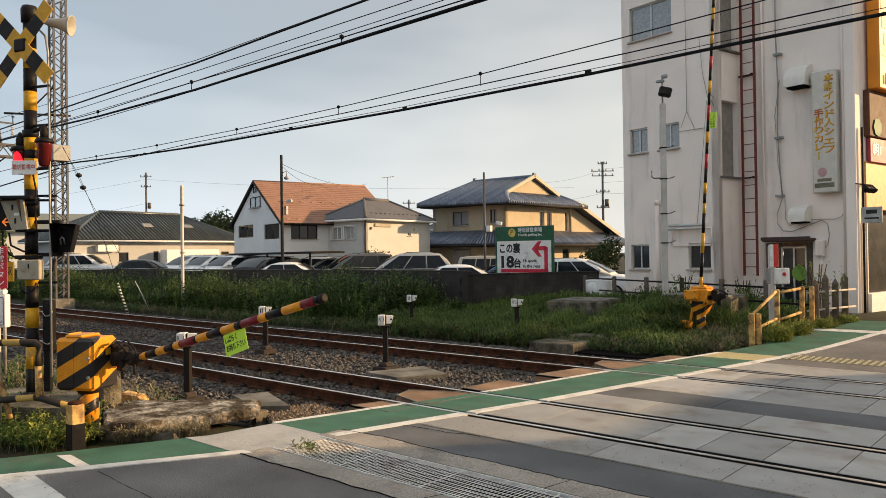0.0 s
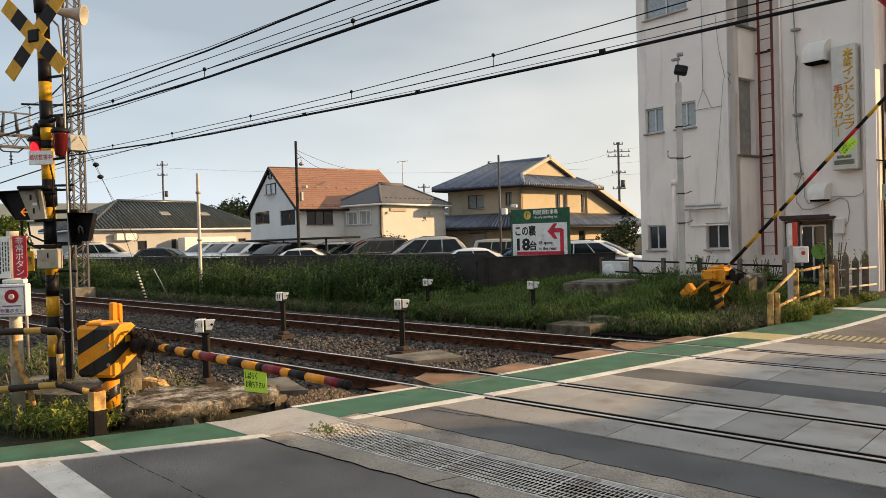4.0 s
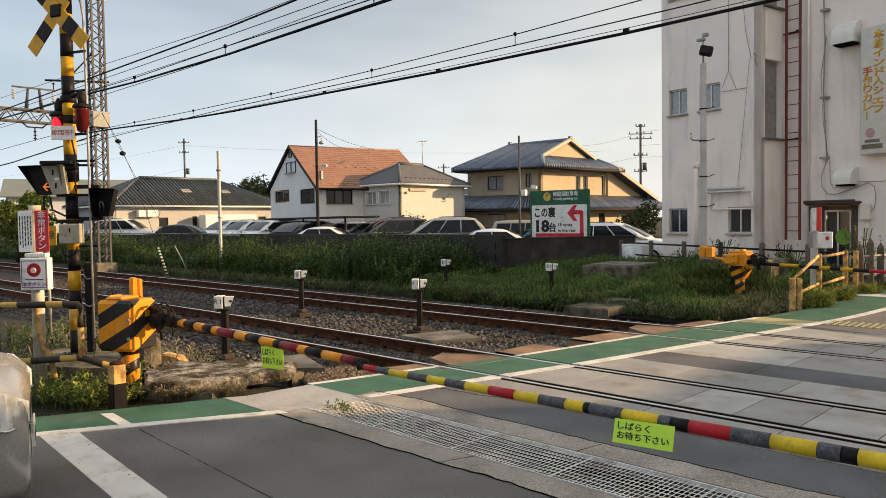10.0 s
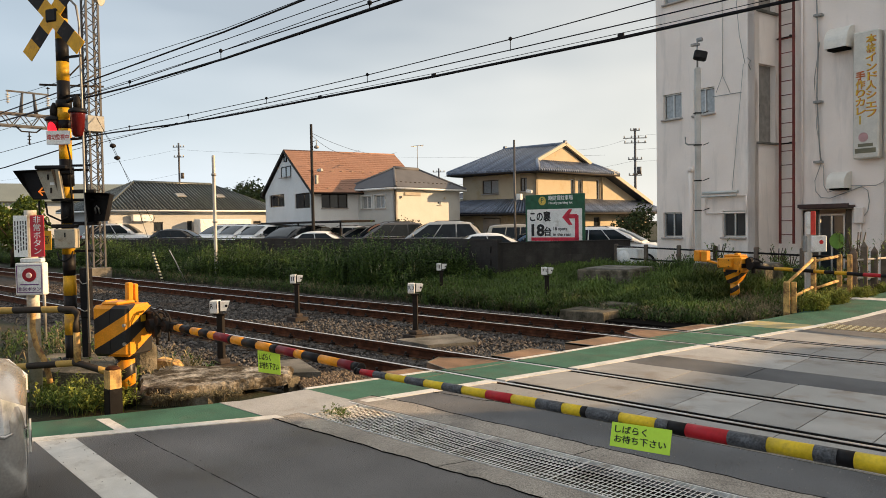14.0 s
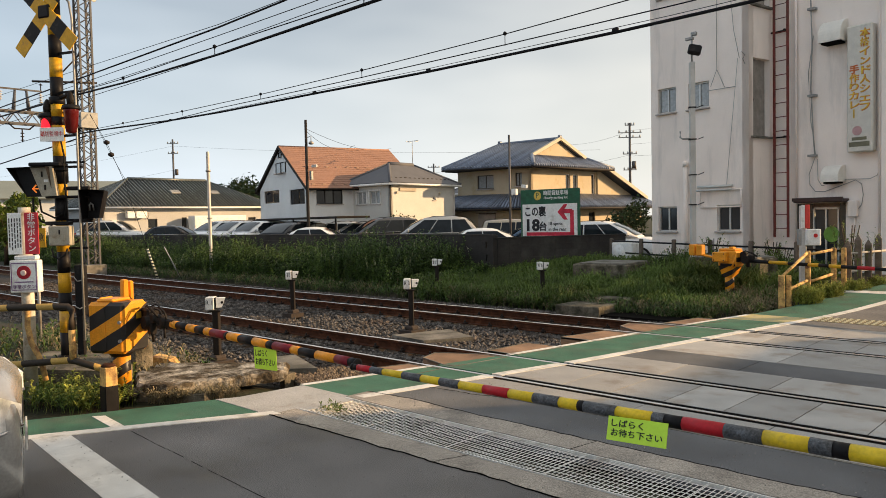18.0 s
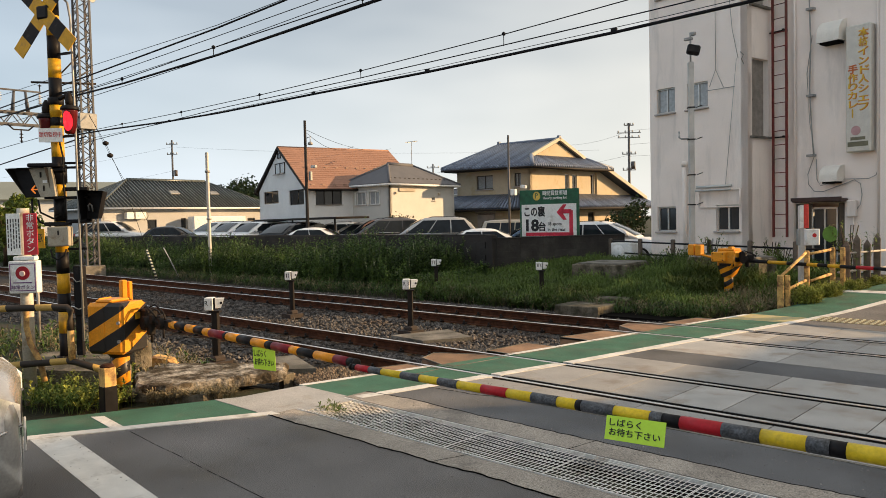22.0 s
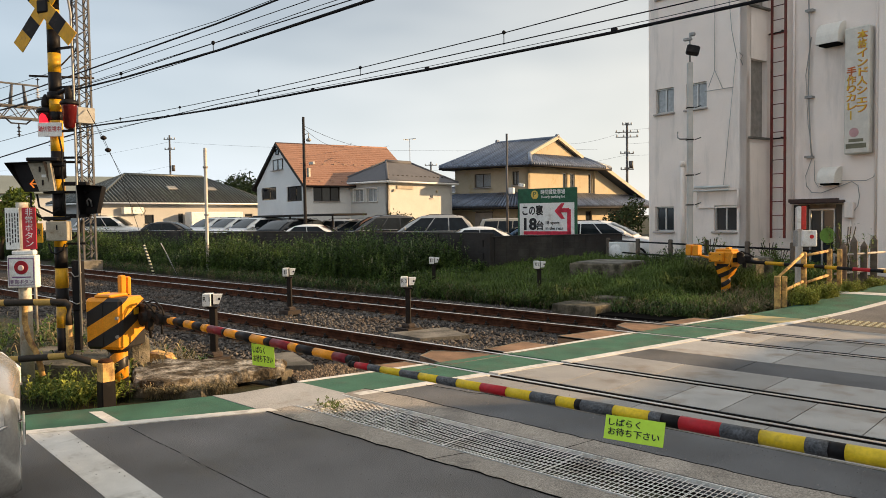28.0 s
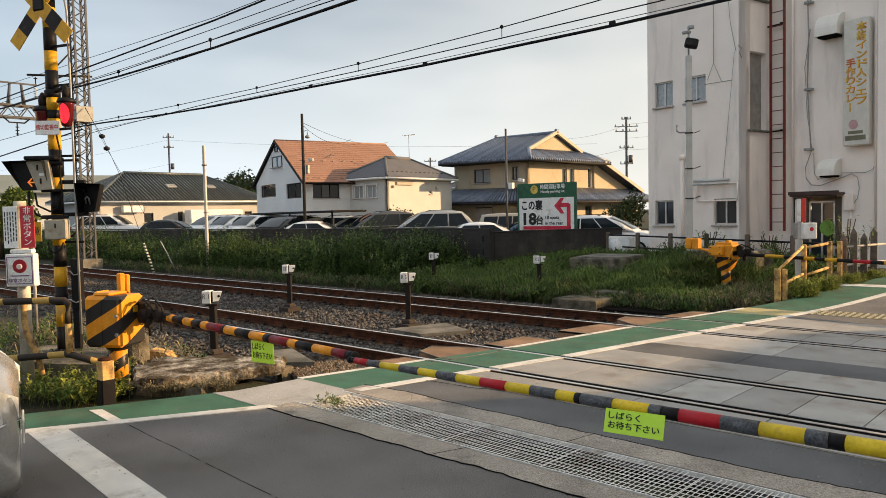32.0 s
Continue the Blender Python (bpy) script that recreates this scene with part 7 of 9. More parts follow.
    hs = part("hanging_sign", Geo().box((-0.08, -0.30, 2.76), (0.04, 0.50, 0.40), b=0.01), mat("grey_hanging_sign", (0.35, 0.36, 0.34), 0.6), B, "small grey hanging sign", m=fr)
    part("print_bar", Geo().box((-0.103, -0.30, 2.84), (0.006, 0.26, 0.10)).box((-0.103, -0.30, 2.68), (0.006, 0.34, 0.04)), INK, hs)
    part("downpipe", Geo().cyl((0.02, -0.06, 0.2), (0.02, -0.06, 5.0), 0.03, n=8), IRON, B, m=fr)
    part("downpipe", Geo().cyl((0.16, -0.06, 0.2), (0.16, -0.06, 2.6), 0.025, n=8), CONC_POLE, B, m=fr)
    pr = part("menu_poster", Geo().cyl((0.42, 0.1, 2.0), (0.42, 0.09, 2.0), 0.15, n=20), LEAF_LIGHT, B, "round menu stickers", m=fr)
    part("menu_sticker", Geo().cyl((0.72, 0.1, 2.15), (0.72, 0.09, 2.15), 0.15, n=20), mat("curry_sticker", (0.4, 0.17, 0.06), 0.6), pr)
    lettering("price", "¥550~", 0.24, INK_WHITE, B, fr @ upright(0.86, 0.09, 1.62, 0), 0.004, width=0.6)
    part("low_panel", Geo().box((2.6, 0.08, 1.0), (4.6, 0.06, 0.42)), mat("olive_panel", (0.20, 0.19, 0.10), 0.6), B, m=fr)
    part("base_wall", Geo().box((2.6, 0.0, 0.5), (4.6, 0.2, 0.55), b=0.02), WHITE, B, m=fr)
    # equipment by the left corner
    ac = thing("condenser_unit", "white air-conditioner outdoor unit by the wall", "air conditioner", facing(-12.0, 20.9, 0.3, -10))
    part("case", Geo().box((0, 0, 0.42), (0.85, 0.35, 0.66), b=0.03), WHITE, ac)
    for fx in (-0.3, 0.3):
        part("foot", Geo().box((fx, 0, 0.05), (0.1, 0.3, 0.1)), CONCRETE, ac)
    part("grille", Geo().lathe([(0.26, 0), (0.26, 0.02), (0.04, 0.03)], 24, pose(-0.12, -0.18, 0.42, 90)), WHITE, ac)


white_building()


# ---- houses beyond the parking lot ----
def roof_plane(quad, thick, ribs=0.0, rib_r=0.05):
    """A sloping plate; quad: eave a, eave b, ridge c, ridge d. Returns the plate and its tile rows."""
    a, b, c, d = [Vector(p) for p in quad]
    n = (b - a).cross(d - a).normalized()
    if n.z < 0:
        n = -n
    g = Geo()
    top = [a, b, c, d] if (b - a).cross(d - a).z > 0 else [b, a, d, c]
    g.slab([tuple(p) for p in top], thick)
    rg = Geo()
    if ribs:
        k = max(2, int((b - a).length / ribs))
        for i in range(k + 1):
            u = i / k
            p = a.lerp(b, u)
            # follow the fall line up to the ridge or the hip
            lo, hi = p + n * 0.01, d.lerp(c, u) + n * 0.01
            rg.cyl(tuple(lo), tuple(hi), rib_r, n=6, caps=True)
    return g, rg


def hip_roof(parent, x0, x1, y0, y1, ze, zr, over, ma, along="x", ribs=0.0, rib_mat=None, short=None, fascia=None):
    X0, X1, Y0, Y1 = x0 - over, x1 + over, y0 - over, y1 + over
    h = (Y1 - Y0) / 2 if along == "x" else (X1 - X0) / 2
    h = short or h
    if along == "x":
        ym = (Y0 + Y1) / 2
        r0, r1 = (X0 + h, ym, zr), (X1 - h, ym, zr)
        planes = [((X0, Y0, ze), (X1, Y0, ze), r1, r0), ((X1, Y0, ze), (X1, Y1, ze), r1, r1), ((X1, Y1, ze), (X0, Y1, ze), r0, r1), ((X0, Y1, ze), (X0, Y0, ze), r0, r0)]
    else:
        xm = (X0 + X1) / 2
        r0, r1 = (xm, Y0 + h, zr), (xm, Y1 - h, zr)
        planes = [((X0, Y0, ze), (X1, Y0, ze), r0, r0), ((X1, Y0, ze), (X1, Y1, ze), r1, r0), ((X1, Y1, ze), (X0, Y1, ze), r1, r1), ((X0, Y1, ze), (X0, Y0, ze), r0, r1)]
    for a, b, c, d in planes:
        quad = (a, b, c, d)
        if c == d:
            A, B_, C = Vector(a), Vector(b), Vector(c)
            g = Geo().slab([a, b, c], 0.12)
            rg = Geo()
            if ribs:
                k = max(2, int((B_ - A).length / ribs))
                for i in range(1, k):
                    p = A.lerp(B_, i / k)
                    u = 1 - abs(2 * i / k - 1)
                    mid = A.lerp(B_, 0.5)
                    rg.cyl(tuple(p + Vector((0, 0, 0.02))), tuple(p + (C - mid) * u + Vector((0, 0, 0.02))), 0.05, n=6)
        else:
            g = Geo().slab([a, b, c, d], 0.12)
            rg = Geo()
            if ribs:
                A, B_, C, D_ = Vector(a), Vector(b), Vector(c), Vector(d)
                ln = (B_ - A).length
                ex = (B_ - A).normalized()
                s0, s1 = (D_ - A).dot(ex), (C - A).dot(ex)
                up = (D_ - A) - ex * s0
                k = int(ln / ribs)
                for i in range(1, k):
                    s = ln * i / k
                    u = min(1.0, s / max(s0, 1e-3), (ln - s) / max(ln - s1, 1e-3))
                    p = A + ex * s + Vector((0, 0, 0.02))
                    rg.cyl(tuple(p), tuple(p + up * u), 0.05, n=6)
        rp = part("roof", g, ma, parent)
        if ribs:
            tagged(part("tiling", rg, rib_mat or ma, rp), kind="stuff")
    part("ridge_cap", Geo().tube([r0, r1], 0.13, 8), rib_mat or ma, parent)
    corners = [(X0, Y0, ze), (X1, Y0, ze), (X1, Y1, ze), (X0, Y1, ze)]
    ends = [r0, r1, r1, r0] if along == "x" else [r0, r0, r1, r1]
    for cpt, e in zip(corners, ends):
        part("hip_cap", Geo().tube([cpt, e], 0.09, 6), rib_mat or ma, parent)
    for a, b in zip(corners, corners[1:] + corners[:1]):
        part("gutter", Geo().cyl((a[0], a[1], a[2] - 0.10), (b[0], b[1], b[2] - 0.10), 0.07, n=6), fascia or WHITE, parent)
    part("soffit", Geo().box(((X0 + X1) / 2, (Y0 + Y1) / 2, ze - 0.12), (X1 - X0 - 0.1, Y1 - Y0 - 0.1, 0.04)), fascia or WHITE, parent)


def walls(parent, x0, x1, y0, y1, z0, z1, front, right, mf, mr):
    """Four walls; front (towards -y) and right (towards +x) have openings (s0, s1, z0, z1)."""
    part("front_wall", wall_with_openings(x1 - x0, z1 - z0, front, 0.18, x0=x0, z0=z0, wy=y0), mf, parent)
    sm = facing(x1, y0, 0, 90)
    part("side_wall", wall_with_openings(y1 - y0, z1 - z0, right, 0.18, x0=0.0, z0=z0, wy=0.0), mr, parent, m=sm)
    part("back_wall", Geo().box(((x0 + x1) / 2, y1, (z0 + z1) / 2), (x1 - x0, 0.18, z1 - z0)).box((x0, (y0 + y1) / 2, (z0 + z1) / 2), (0.18, y1 - y0, z1 - z0)), mf, parent)
    return sm


def house_brown():
    """White house with a steep brown gable roof."""
    H = thing("house", "white house with a steep brown slate gable roof", "house", facing(-40.45, 27.95, 0.25, -14))
    w, ln, ze, zr, fy = 4.2, 7.4, 3.85, 6.5, -0.35
    fh = [(1.5, 4.02, 2.76, 3.68), (-3.26, -0.40, 2.96, 3.78)]
    part("front_wall", wall_with_openings(2 * w - 0.2, ze, fh, 0.18, x0=-w + 0.1, wy=fy), PALE_WALL, H)
    gb = Geo()
    gb.add([(-w + 0.1, fy, ze), (w - 0.1, fy, ze), (0.0, fy, zr - 0.12), (-w + 0.1, fy + 0.18, ze), (w - 0.1, fy + 0.18, ze), (0.0, fy + 0.18, zr - 0.12)], [(0, 1, 2), (5, 4, 3), (0, 3, 4, 1), (1, 4, 5, 2), (2, 5, 3, 0)])
    part("gable", gb, PALE_WALL, H)
    window(H, *fh[0], fy, IRON, NIGHT_GLASS, panes=2, sill=False)
    window(H, *fh[1], fy, IRON, NIGHT_GLASS, panes=2, sill=False)
    window(H, -0.80, 0.94, 4.82, 5.50, fy - 0.12, IRON, CURTAIN_GLASS, panes=2)
    window(H, -0.28, 0.24, 5.80, 6.16, fy - 0.12, IRON, NIGHT_GLASS, panes=1, sill=False)
    sm = facing(w - 0.1, 0.0, 0, 90)
    part("side_wall", wall_with_openings(ln - fy, ze, [(0.32, 2.05, 2.72, 3.62)], 0.18, x0=fy), PALE_WALL, H, m=sm)
    window(H, 0.32, 2.05, 2.72, 3.62, 0.0, IRON, NIGHT_GLASS, m=sm, panes=3)
    part("back_wall", Geo().box((0, ln, ze / 2), (2 * w - 0.2, 0.18, ze)).box((-w + 0.1, ln / 2, ze / 2), (0.18, ln, ze)), PALE_WALL, H)
    for s, e in ((-1, (-w - 0.40, 3.80)), (1, (w + 0.35, 3.62))):
        r = (0.0, zr)
        rows = 20
        for i in range(rows):
            u0, u1 = i / rows, (i + 1) / rows
            xa, za, xb, zb = e[0] + (r[0] - e[0]) * u0, e[1] + (r[1] - e[1]) * u0, e[0] + (r[0] - e[0]) * u1, e[1] + (r[1] - e[1]) * u1
            q = [(xa, -0.47, za + 0.022), (xa, ln + 0.15, za + 0.022), (xb, ln + 0.15, zb + 0.005), (xb, -0.47, zb + 0.005)]
            part("shingle", Geo().slab(q if s < 0 else q[::-1], 0.05), BROWN_ROOF, H)
        part("roof_deck", Geo().slab([(e[0], -0.47, e[1]), (e[0], ln + 0.12, e[1]), (0, ln + 0.12, zr), (0, -0.47, zr)][:: 1 if s > 0 else -1], 0.08), IRON, H)
        part("bargeboard", Geo().add([(e[0], -0.52, e[1] - 0.10), (e[0], -0.52, e[1] + 0.07), (0, -0.52, zr + 0.07), (0, -0.52, zr - 0.10), (e[0], -0.46, e[1] - 0.10), (e[0], -0.46, e[1] + 0.07), (0, -0.46, zr + 0.07), (0, -0.46, zr - 0.10)],
                                   [(0, 1, 2, 3), (7, 6, 5, 4), (0, 4, 5, 1), (1, 5, 6, 2), (3, 2, 6, 7), (0, 3, 7, 4)]), IRON, H)
        part("gutter", Geo().cyl((e[0], -0.5, e[1] - 0.02), (e[0], ln + 0.1, e[1] - 0.02), 0.06, n=6), IRON, H)
        for row in (0.07, 0.48):
            for j in range(10):
                part("snow_guard", Geo().box((e[0] * (1 - row), 0.1 + j * 0.7 + (0.35 if row > 0.3 else 0), e[1] + (zr - e[1]) * row + 0.10), (0.07, 0.20, 0.08)), SNOW_GUARD, H)
    part("ridge_cap", Geo().tube([(0, -0.5, zr + 0.02), (0, ln + 0.15, zr + 0.02)], 0.08, 8), BROWN_ROOF, H)
    part("flue", Geo().tube([(-w + 0.3, fy - 0.1, 3.6), (-w + 0.3, fy - 0.4, 3.7), (-w + 0.3, fy - 0.4, 4.0)], 0.08), IRON, H)
    part("carport_roof", Geo().box((7.2, -1.6, 1.86), (11.9, 1.8, 0.10), b=0.02), IRON, H, "flat dark carport roof")
    for x in (1.6, 7.0, 12.6):
        part("carport_post", Geo().cyl((x, -2.3, -0.2), (x, -2.3, 1.85), 0.05, n=8), IRON, H)


def house_pale():
    H = thing("house", "pale two-tone house with a grey hipped slate roof", "house", facing(-36.4, 29.6, 0.25, 4))
    fr = [(0.90, 1.77, 2.66, 3.44), (2.03, 2.92, 2.66, 3.46)]
    sd = [(3.85, 4.15, 2.88, 3.10)]
    sm = walls(H, 0, 3.75, 0, 6.0, 0, 3.85, fr, sd, PALE_SIDING, PALE_SIDING)
    for f in fr:
        w = window(H, *f, 0.0, WHITE, CURTAIN_GLASS)
        part("casing", Geo().box(((f[0] + f[1]) / 2, -0.02, f[3] + 0.03), (f[1] - f[0] + 0.12, 0.08, 0.06)).box((f[0] - 0.03, -0.02, (f[2] + f[3]) / 2), (0.05, 0.08, f[3] - f[2])).box((f[1] + 0.03, -0.02, (f[2] + f[3]) / 2), (0.05, 0.08, f[3] - f[2])), WHITE, w)
    window(H, *sd[0], 0.0, WHITE, GLASS, m=sm, panes=1)
    lv = part("louvre", Geo().box((1.5, -0.04, 3.50), (1.46, 0.08, 0.19), b=0.01), CREAM, H, "long louvred wall vent", m=sm)
    for k in range(4):
        part("slat", Geo().box((1.5, -0.085, 3.44 + 0.042 * k), (1.36, 0.02, 0.018)), STUCCO_TRIM, lv)
    hip_roof(H, 0, 3.75, 0, 6.0, 3.9, 5.2, 0.35, GREY_ROOF, "y", 0.0)
    part("downpipe", Geo().cyl((3.82, -0.08, 0), (3.82, -0.08, 3.8), 0.05, n=8), DARK_ALU, H)
    for y in (0.5, 4.5):
        part("wall_lamp", Geo().box((3.82, y, 3.31), (0.12, 0.14, 0.14), b=0.02), CREAM, H)
    for j in range(14):
        part("snow_guard", Geo().box((3.55, 0.3 + 0.42 * j, 4.22), (0.06, 0.14, 0.06)), IRON, H)
    part("aerial", Geo().cyl((1.9, 4.1, 5.1), (1.9, 4.1, 6.75), 0.02, n=6).box((1.9, 4.1, 6.75), (1.1, 0.03, 0.03)).box((1.6, 4.1, 6.72), (0.03, 0.5, 0.03)).box((2.2, 4.1, 6.72), (0.03, 0.4, 0.03)), STEEL, H)


def house_tan():
    """Two-storey tan house with blue-grey tile roofs."""
    H = thing("house", "tan rendered house with blue-grey glazed tile roofs", "house", facing(-35.84, 38.91, -0.21, 2.5) @ Matrix.Scale(1.28, 4))
    W, D = 5.1, 6.6
    fr = [(1.62, 2.72, 3.22, 3.95), (4.12, 4.54, 3.28, 3.97)]
    sd = [(3.30, 3.78, 2.7, 3.98), (4.06, 4.56, 2.7, 3.98), (6.05, 6.45, 2.9, 4.05)]
    sm = walls(H, 0.35, W, 0, D, 1.9, 4.30, fr, sd, WARM_WALL, WARM_WALL)
    for f in fr:
        window(H, *f, 0.0, DARK_ALU, CURTAIN_GLASS)
    for f in sd:
        window(H, *f, 0.0, WHITE, GLASS, m=sm, panes=1)
    # upper roof: hips with a gable towards +x and ribbed tiles down every slope
    ye, yb, ym, zr = -0.80, D + 0.75, D / 2, 5.84
    ra, rb = (0.75, ym, zr), (4.72, ym, zr)
    ca, cb, cc, cd = (-0.15, ye, 4.36), (5.80, ye, 4.24), (5.80, yb, 4.34), (-0.15, yb, 4.36)
    ga, gb_ = (4.72, 0.70, 4.86), (4.72, 5.90, 4.92)
    for name, quad, n in (("front", (ca, cb, rb, ra), 30), ("end", (cb, cc, gb_, ga), 38), ("back", (cc, cd, ra, rb), 0), ("hip", (cd, ca, ra, ra), 0)):
        quad = list(dict.fromkeys(quad))
        g = Geo()
        if name == "front":
            g.slab([ca, cb, ga, rb, ra], 0.10)
        elif name == "back":
            g.slab([cc, cd, ra, rb, gb_], 0.10)
        else:
            g.slab(quad, 0.10)
        rp = part("roof", g, TILE_BLUE, H)
        if not n:
            continue
        rg = Geo()
        A, B_, C, D_ = [Vector(p) for p in ((ca, cb, rb, ra) if name == "front" else (cb, cc, gb_, ga))]
        ex = (B_ - A).normalized()
        ln = (B_ - A).length
        for i in range(n + 1):
            s = ln * i / n
            p = A + ex * s
            if name == "front":
                lo_x, hi_x = 0.90, 4.87
                u = 1.0 if lo_x <= s <= hi_x else (s / lo_x if s < lo_x else 0.36 * (ln - s) / (ln - hi_x))
                up = Vector((0, ym - ye, zr - 4.30))
            else:
                y = p.y
                u = 1.0 if 0.70 <= y <= 5.90 else ((y - ye) / (0.70 - ye) if y < 0.70 else (yb - y) / (yb - 5.90))
                up = Vector((-1.08, 0, 0.60))
            rg.cyl(tuple(p + Vector((0, 0, 0.03))), tuple(p + up * max(u, 0.02) + Vector((0, 0, 0.03))), 0.055, n=6)
            rg.cyl(tuple(p + Vector((0, -0.02, 0.015))), tuple(p + Vector((0, 0.06, 0.03))), 0.075, n=8)
        tagged(part("tiling", rg, TILE_LIT_RIB, rp), kind="stuff")
    part("gable_wall", Geo().add([(4.62, 0.9, 4.84), (4.62, 5.7, 4.84), (4.62, ym, 5.76), (4.3, 0.9, 4.84), (4.3, 5.7, 4.84), (4.3, ym, 5.76)], [(0, 1, 2), (5, 4, 3), (0, 2, 5, 3), (1, 4, 5, 2)]), WARM_WALL, H)
    for (y0, z0), (y1, z1) in (((0.55, 4.86), (ym, 5.92)), ((6.05, 4.92), (ym, 5.92))):
        vs = [(x, y, z + dz) for x in (4.70, 4.86) for y, z in ((y0, z0), (y1, z1)) for dz in (-0.10, 0.08)]
        part("bargeboard", Geo().add(vs, [(0, 1, 3, 2), (4, 6, 7, 5), (0, 4, 5, 1), (2, 3, 7, 6), (1, 5, 7, 3), (0, 2, 6, 4)]), CREAM, H)
    part("ridge_cap", Geo().box(((ra[0] + rb[0]) / 2, ym, zr + 0.06), (rb[0] - ra[0] + 0.1, 0.22, 0.18), b=0.05), TILE_LIT_RIB, H)
    for x in (ra[0] - 0.02, 4.78):
        part("ridge_end_tile", Geo().box((x, ym, zr + 0.11), (0.16, 0.30, 0.28), b=0.05), TILE_LIT_RIB, H)
    for a, b in ((ca, ra), (cb, ga), (cc, gb_), (cd, ra)):
        part("hip_cap", Geo().tube([(a[0], a[1], a[2] + 0.05), (b[0], b[1], b[2] + 0.05)], 0.10, 7), TILE_LIT_RIB, H)
    part("soffit", Geo().box((2.82, D / 2, 4.22), (5.8, D + 1.4, 0.05)), IRON, H)
    part("gutter", Geo().cyl((-0.15, ye - 0.04, 4.27), (5.80, ye - 0.04, 4.16), 0.06, n=6).cyl((5.84, ye, 4.16), (5.84, yb, 4.26), 0.06, n=6), IRON, H)
    # ground floor, wider, with a skirt roof
    f1 = [(2.2, 3.35, 0.3, 1.95), (4.9, 5.3, 0.5, 1.9)]
    s1 = [(5.2, 5.9, 0.6, 1.9), (8.6, 9.2, 0.6, 1.9)]
    s_m = walls(H, -0.6, W + 0.7, -0.7, D + 4.2, 0, 2.25, f1, s1, WARM_WALL, WARM_WALL)
    for f in f1:
        window(H, *f, -0.7, DARK_ALU, GLASS)
    for f in s1:
        window(H, *f, 0.0, DARK_ALU, GLASS, m=s_m, panes=1)
    part("shutter_box", Geo().box((2.78, -0.76, 2.0), (1.3, 0.2, 0.16), b=0.02).box((2.78, -0.72, 1.5), (1.1, 0.06, 0.75)), STUCCO_TRIM, H, "half-closed grey roller shutter")
    sk = [((-1.2, -1.7, 2.22), (W + 1.6, -1.7, 2.16), (W, 0, 2.86), (0.35, 0, 2.88)), ((W + 1.6, -1.7, 2.16), (W + 1.6, D + 5, 2.20), (W, D + 5, 2.90), (W, 0, 2.86)), ((-1.2, D, 2.22), (-1.2, -1.7, 2.22), (0.35, 0, 2.88), (0.35, D, 2.88))]
    for q in sk:
        g, rg = roof_plane(q, 0.12, 0.20, 0.055)
        rp = part("skirt_roof", g, TILE_BLUE, H)
        tagged(part("tiling", rg, TILE_LIT_RIB, rp), kind="stuff")
    part("gutter", Geo().cyl((-1.2, -1.75, 2.11), (W + 1.6, -1.75, 2.06), 0.06, n=6).cyl((W + 1.66, -1.7, 2.06), (W + 1.66, D + 5, 2.10), 0.06, n=6), IRON, H)
    # long verge that runs down behind
    part("lean_to", Geo().add([(W + 0.1, D, 2.0), (W + 0.1, D + 4.6, 2.0), (W + 0.1, D + 4.6, 2.75), (W + 0.1, D, 4.3), (W - 0.1, D, 2.0), (W - 0.1, D + 4.6, 2.0), (W - 0.1, D + 4.6, 2.75), (W - 0.1, D, 4.3)], [(0, 1, 2, 3), (7, 6, 5, 4), (0, 3, 7, 4), (3, 2, 6, 7), (2, 1, 5, 6)]), WARM_WALL, H)
    part("lean_to_roof", Geo().slab([(W + 0.7, D + 0.1, 4.42), (W + 0.7, D + 5.0, 2.80), (W - 4.0, D + 5.0, 2.80), (W - 4.0, D + 0.1, 4.42)], 0.12), TILE_BLUE, H)
    part("bargeboard", Geo().slab([(W + 0.76, D + 0.1, 4.24), (W + 0.76, D + 5.0, 2.62), (W + 0.76, D + 5.0, 2.82), (W + 0.76, D + 0.1, 4.45)], 0.06), CREAM, H)


CREAM_WHITE = mat("cream_white_render", (0.43, 0.43, 0.425), 0.9, vary=0.06, scale=1.0)


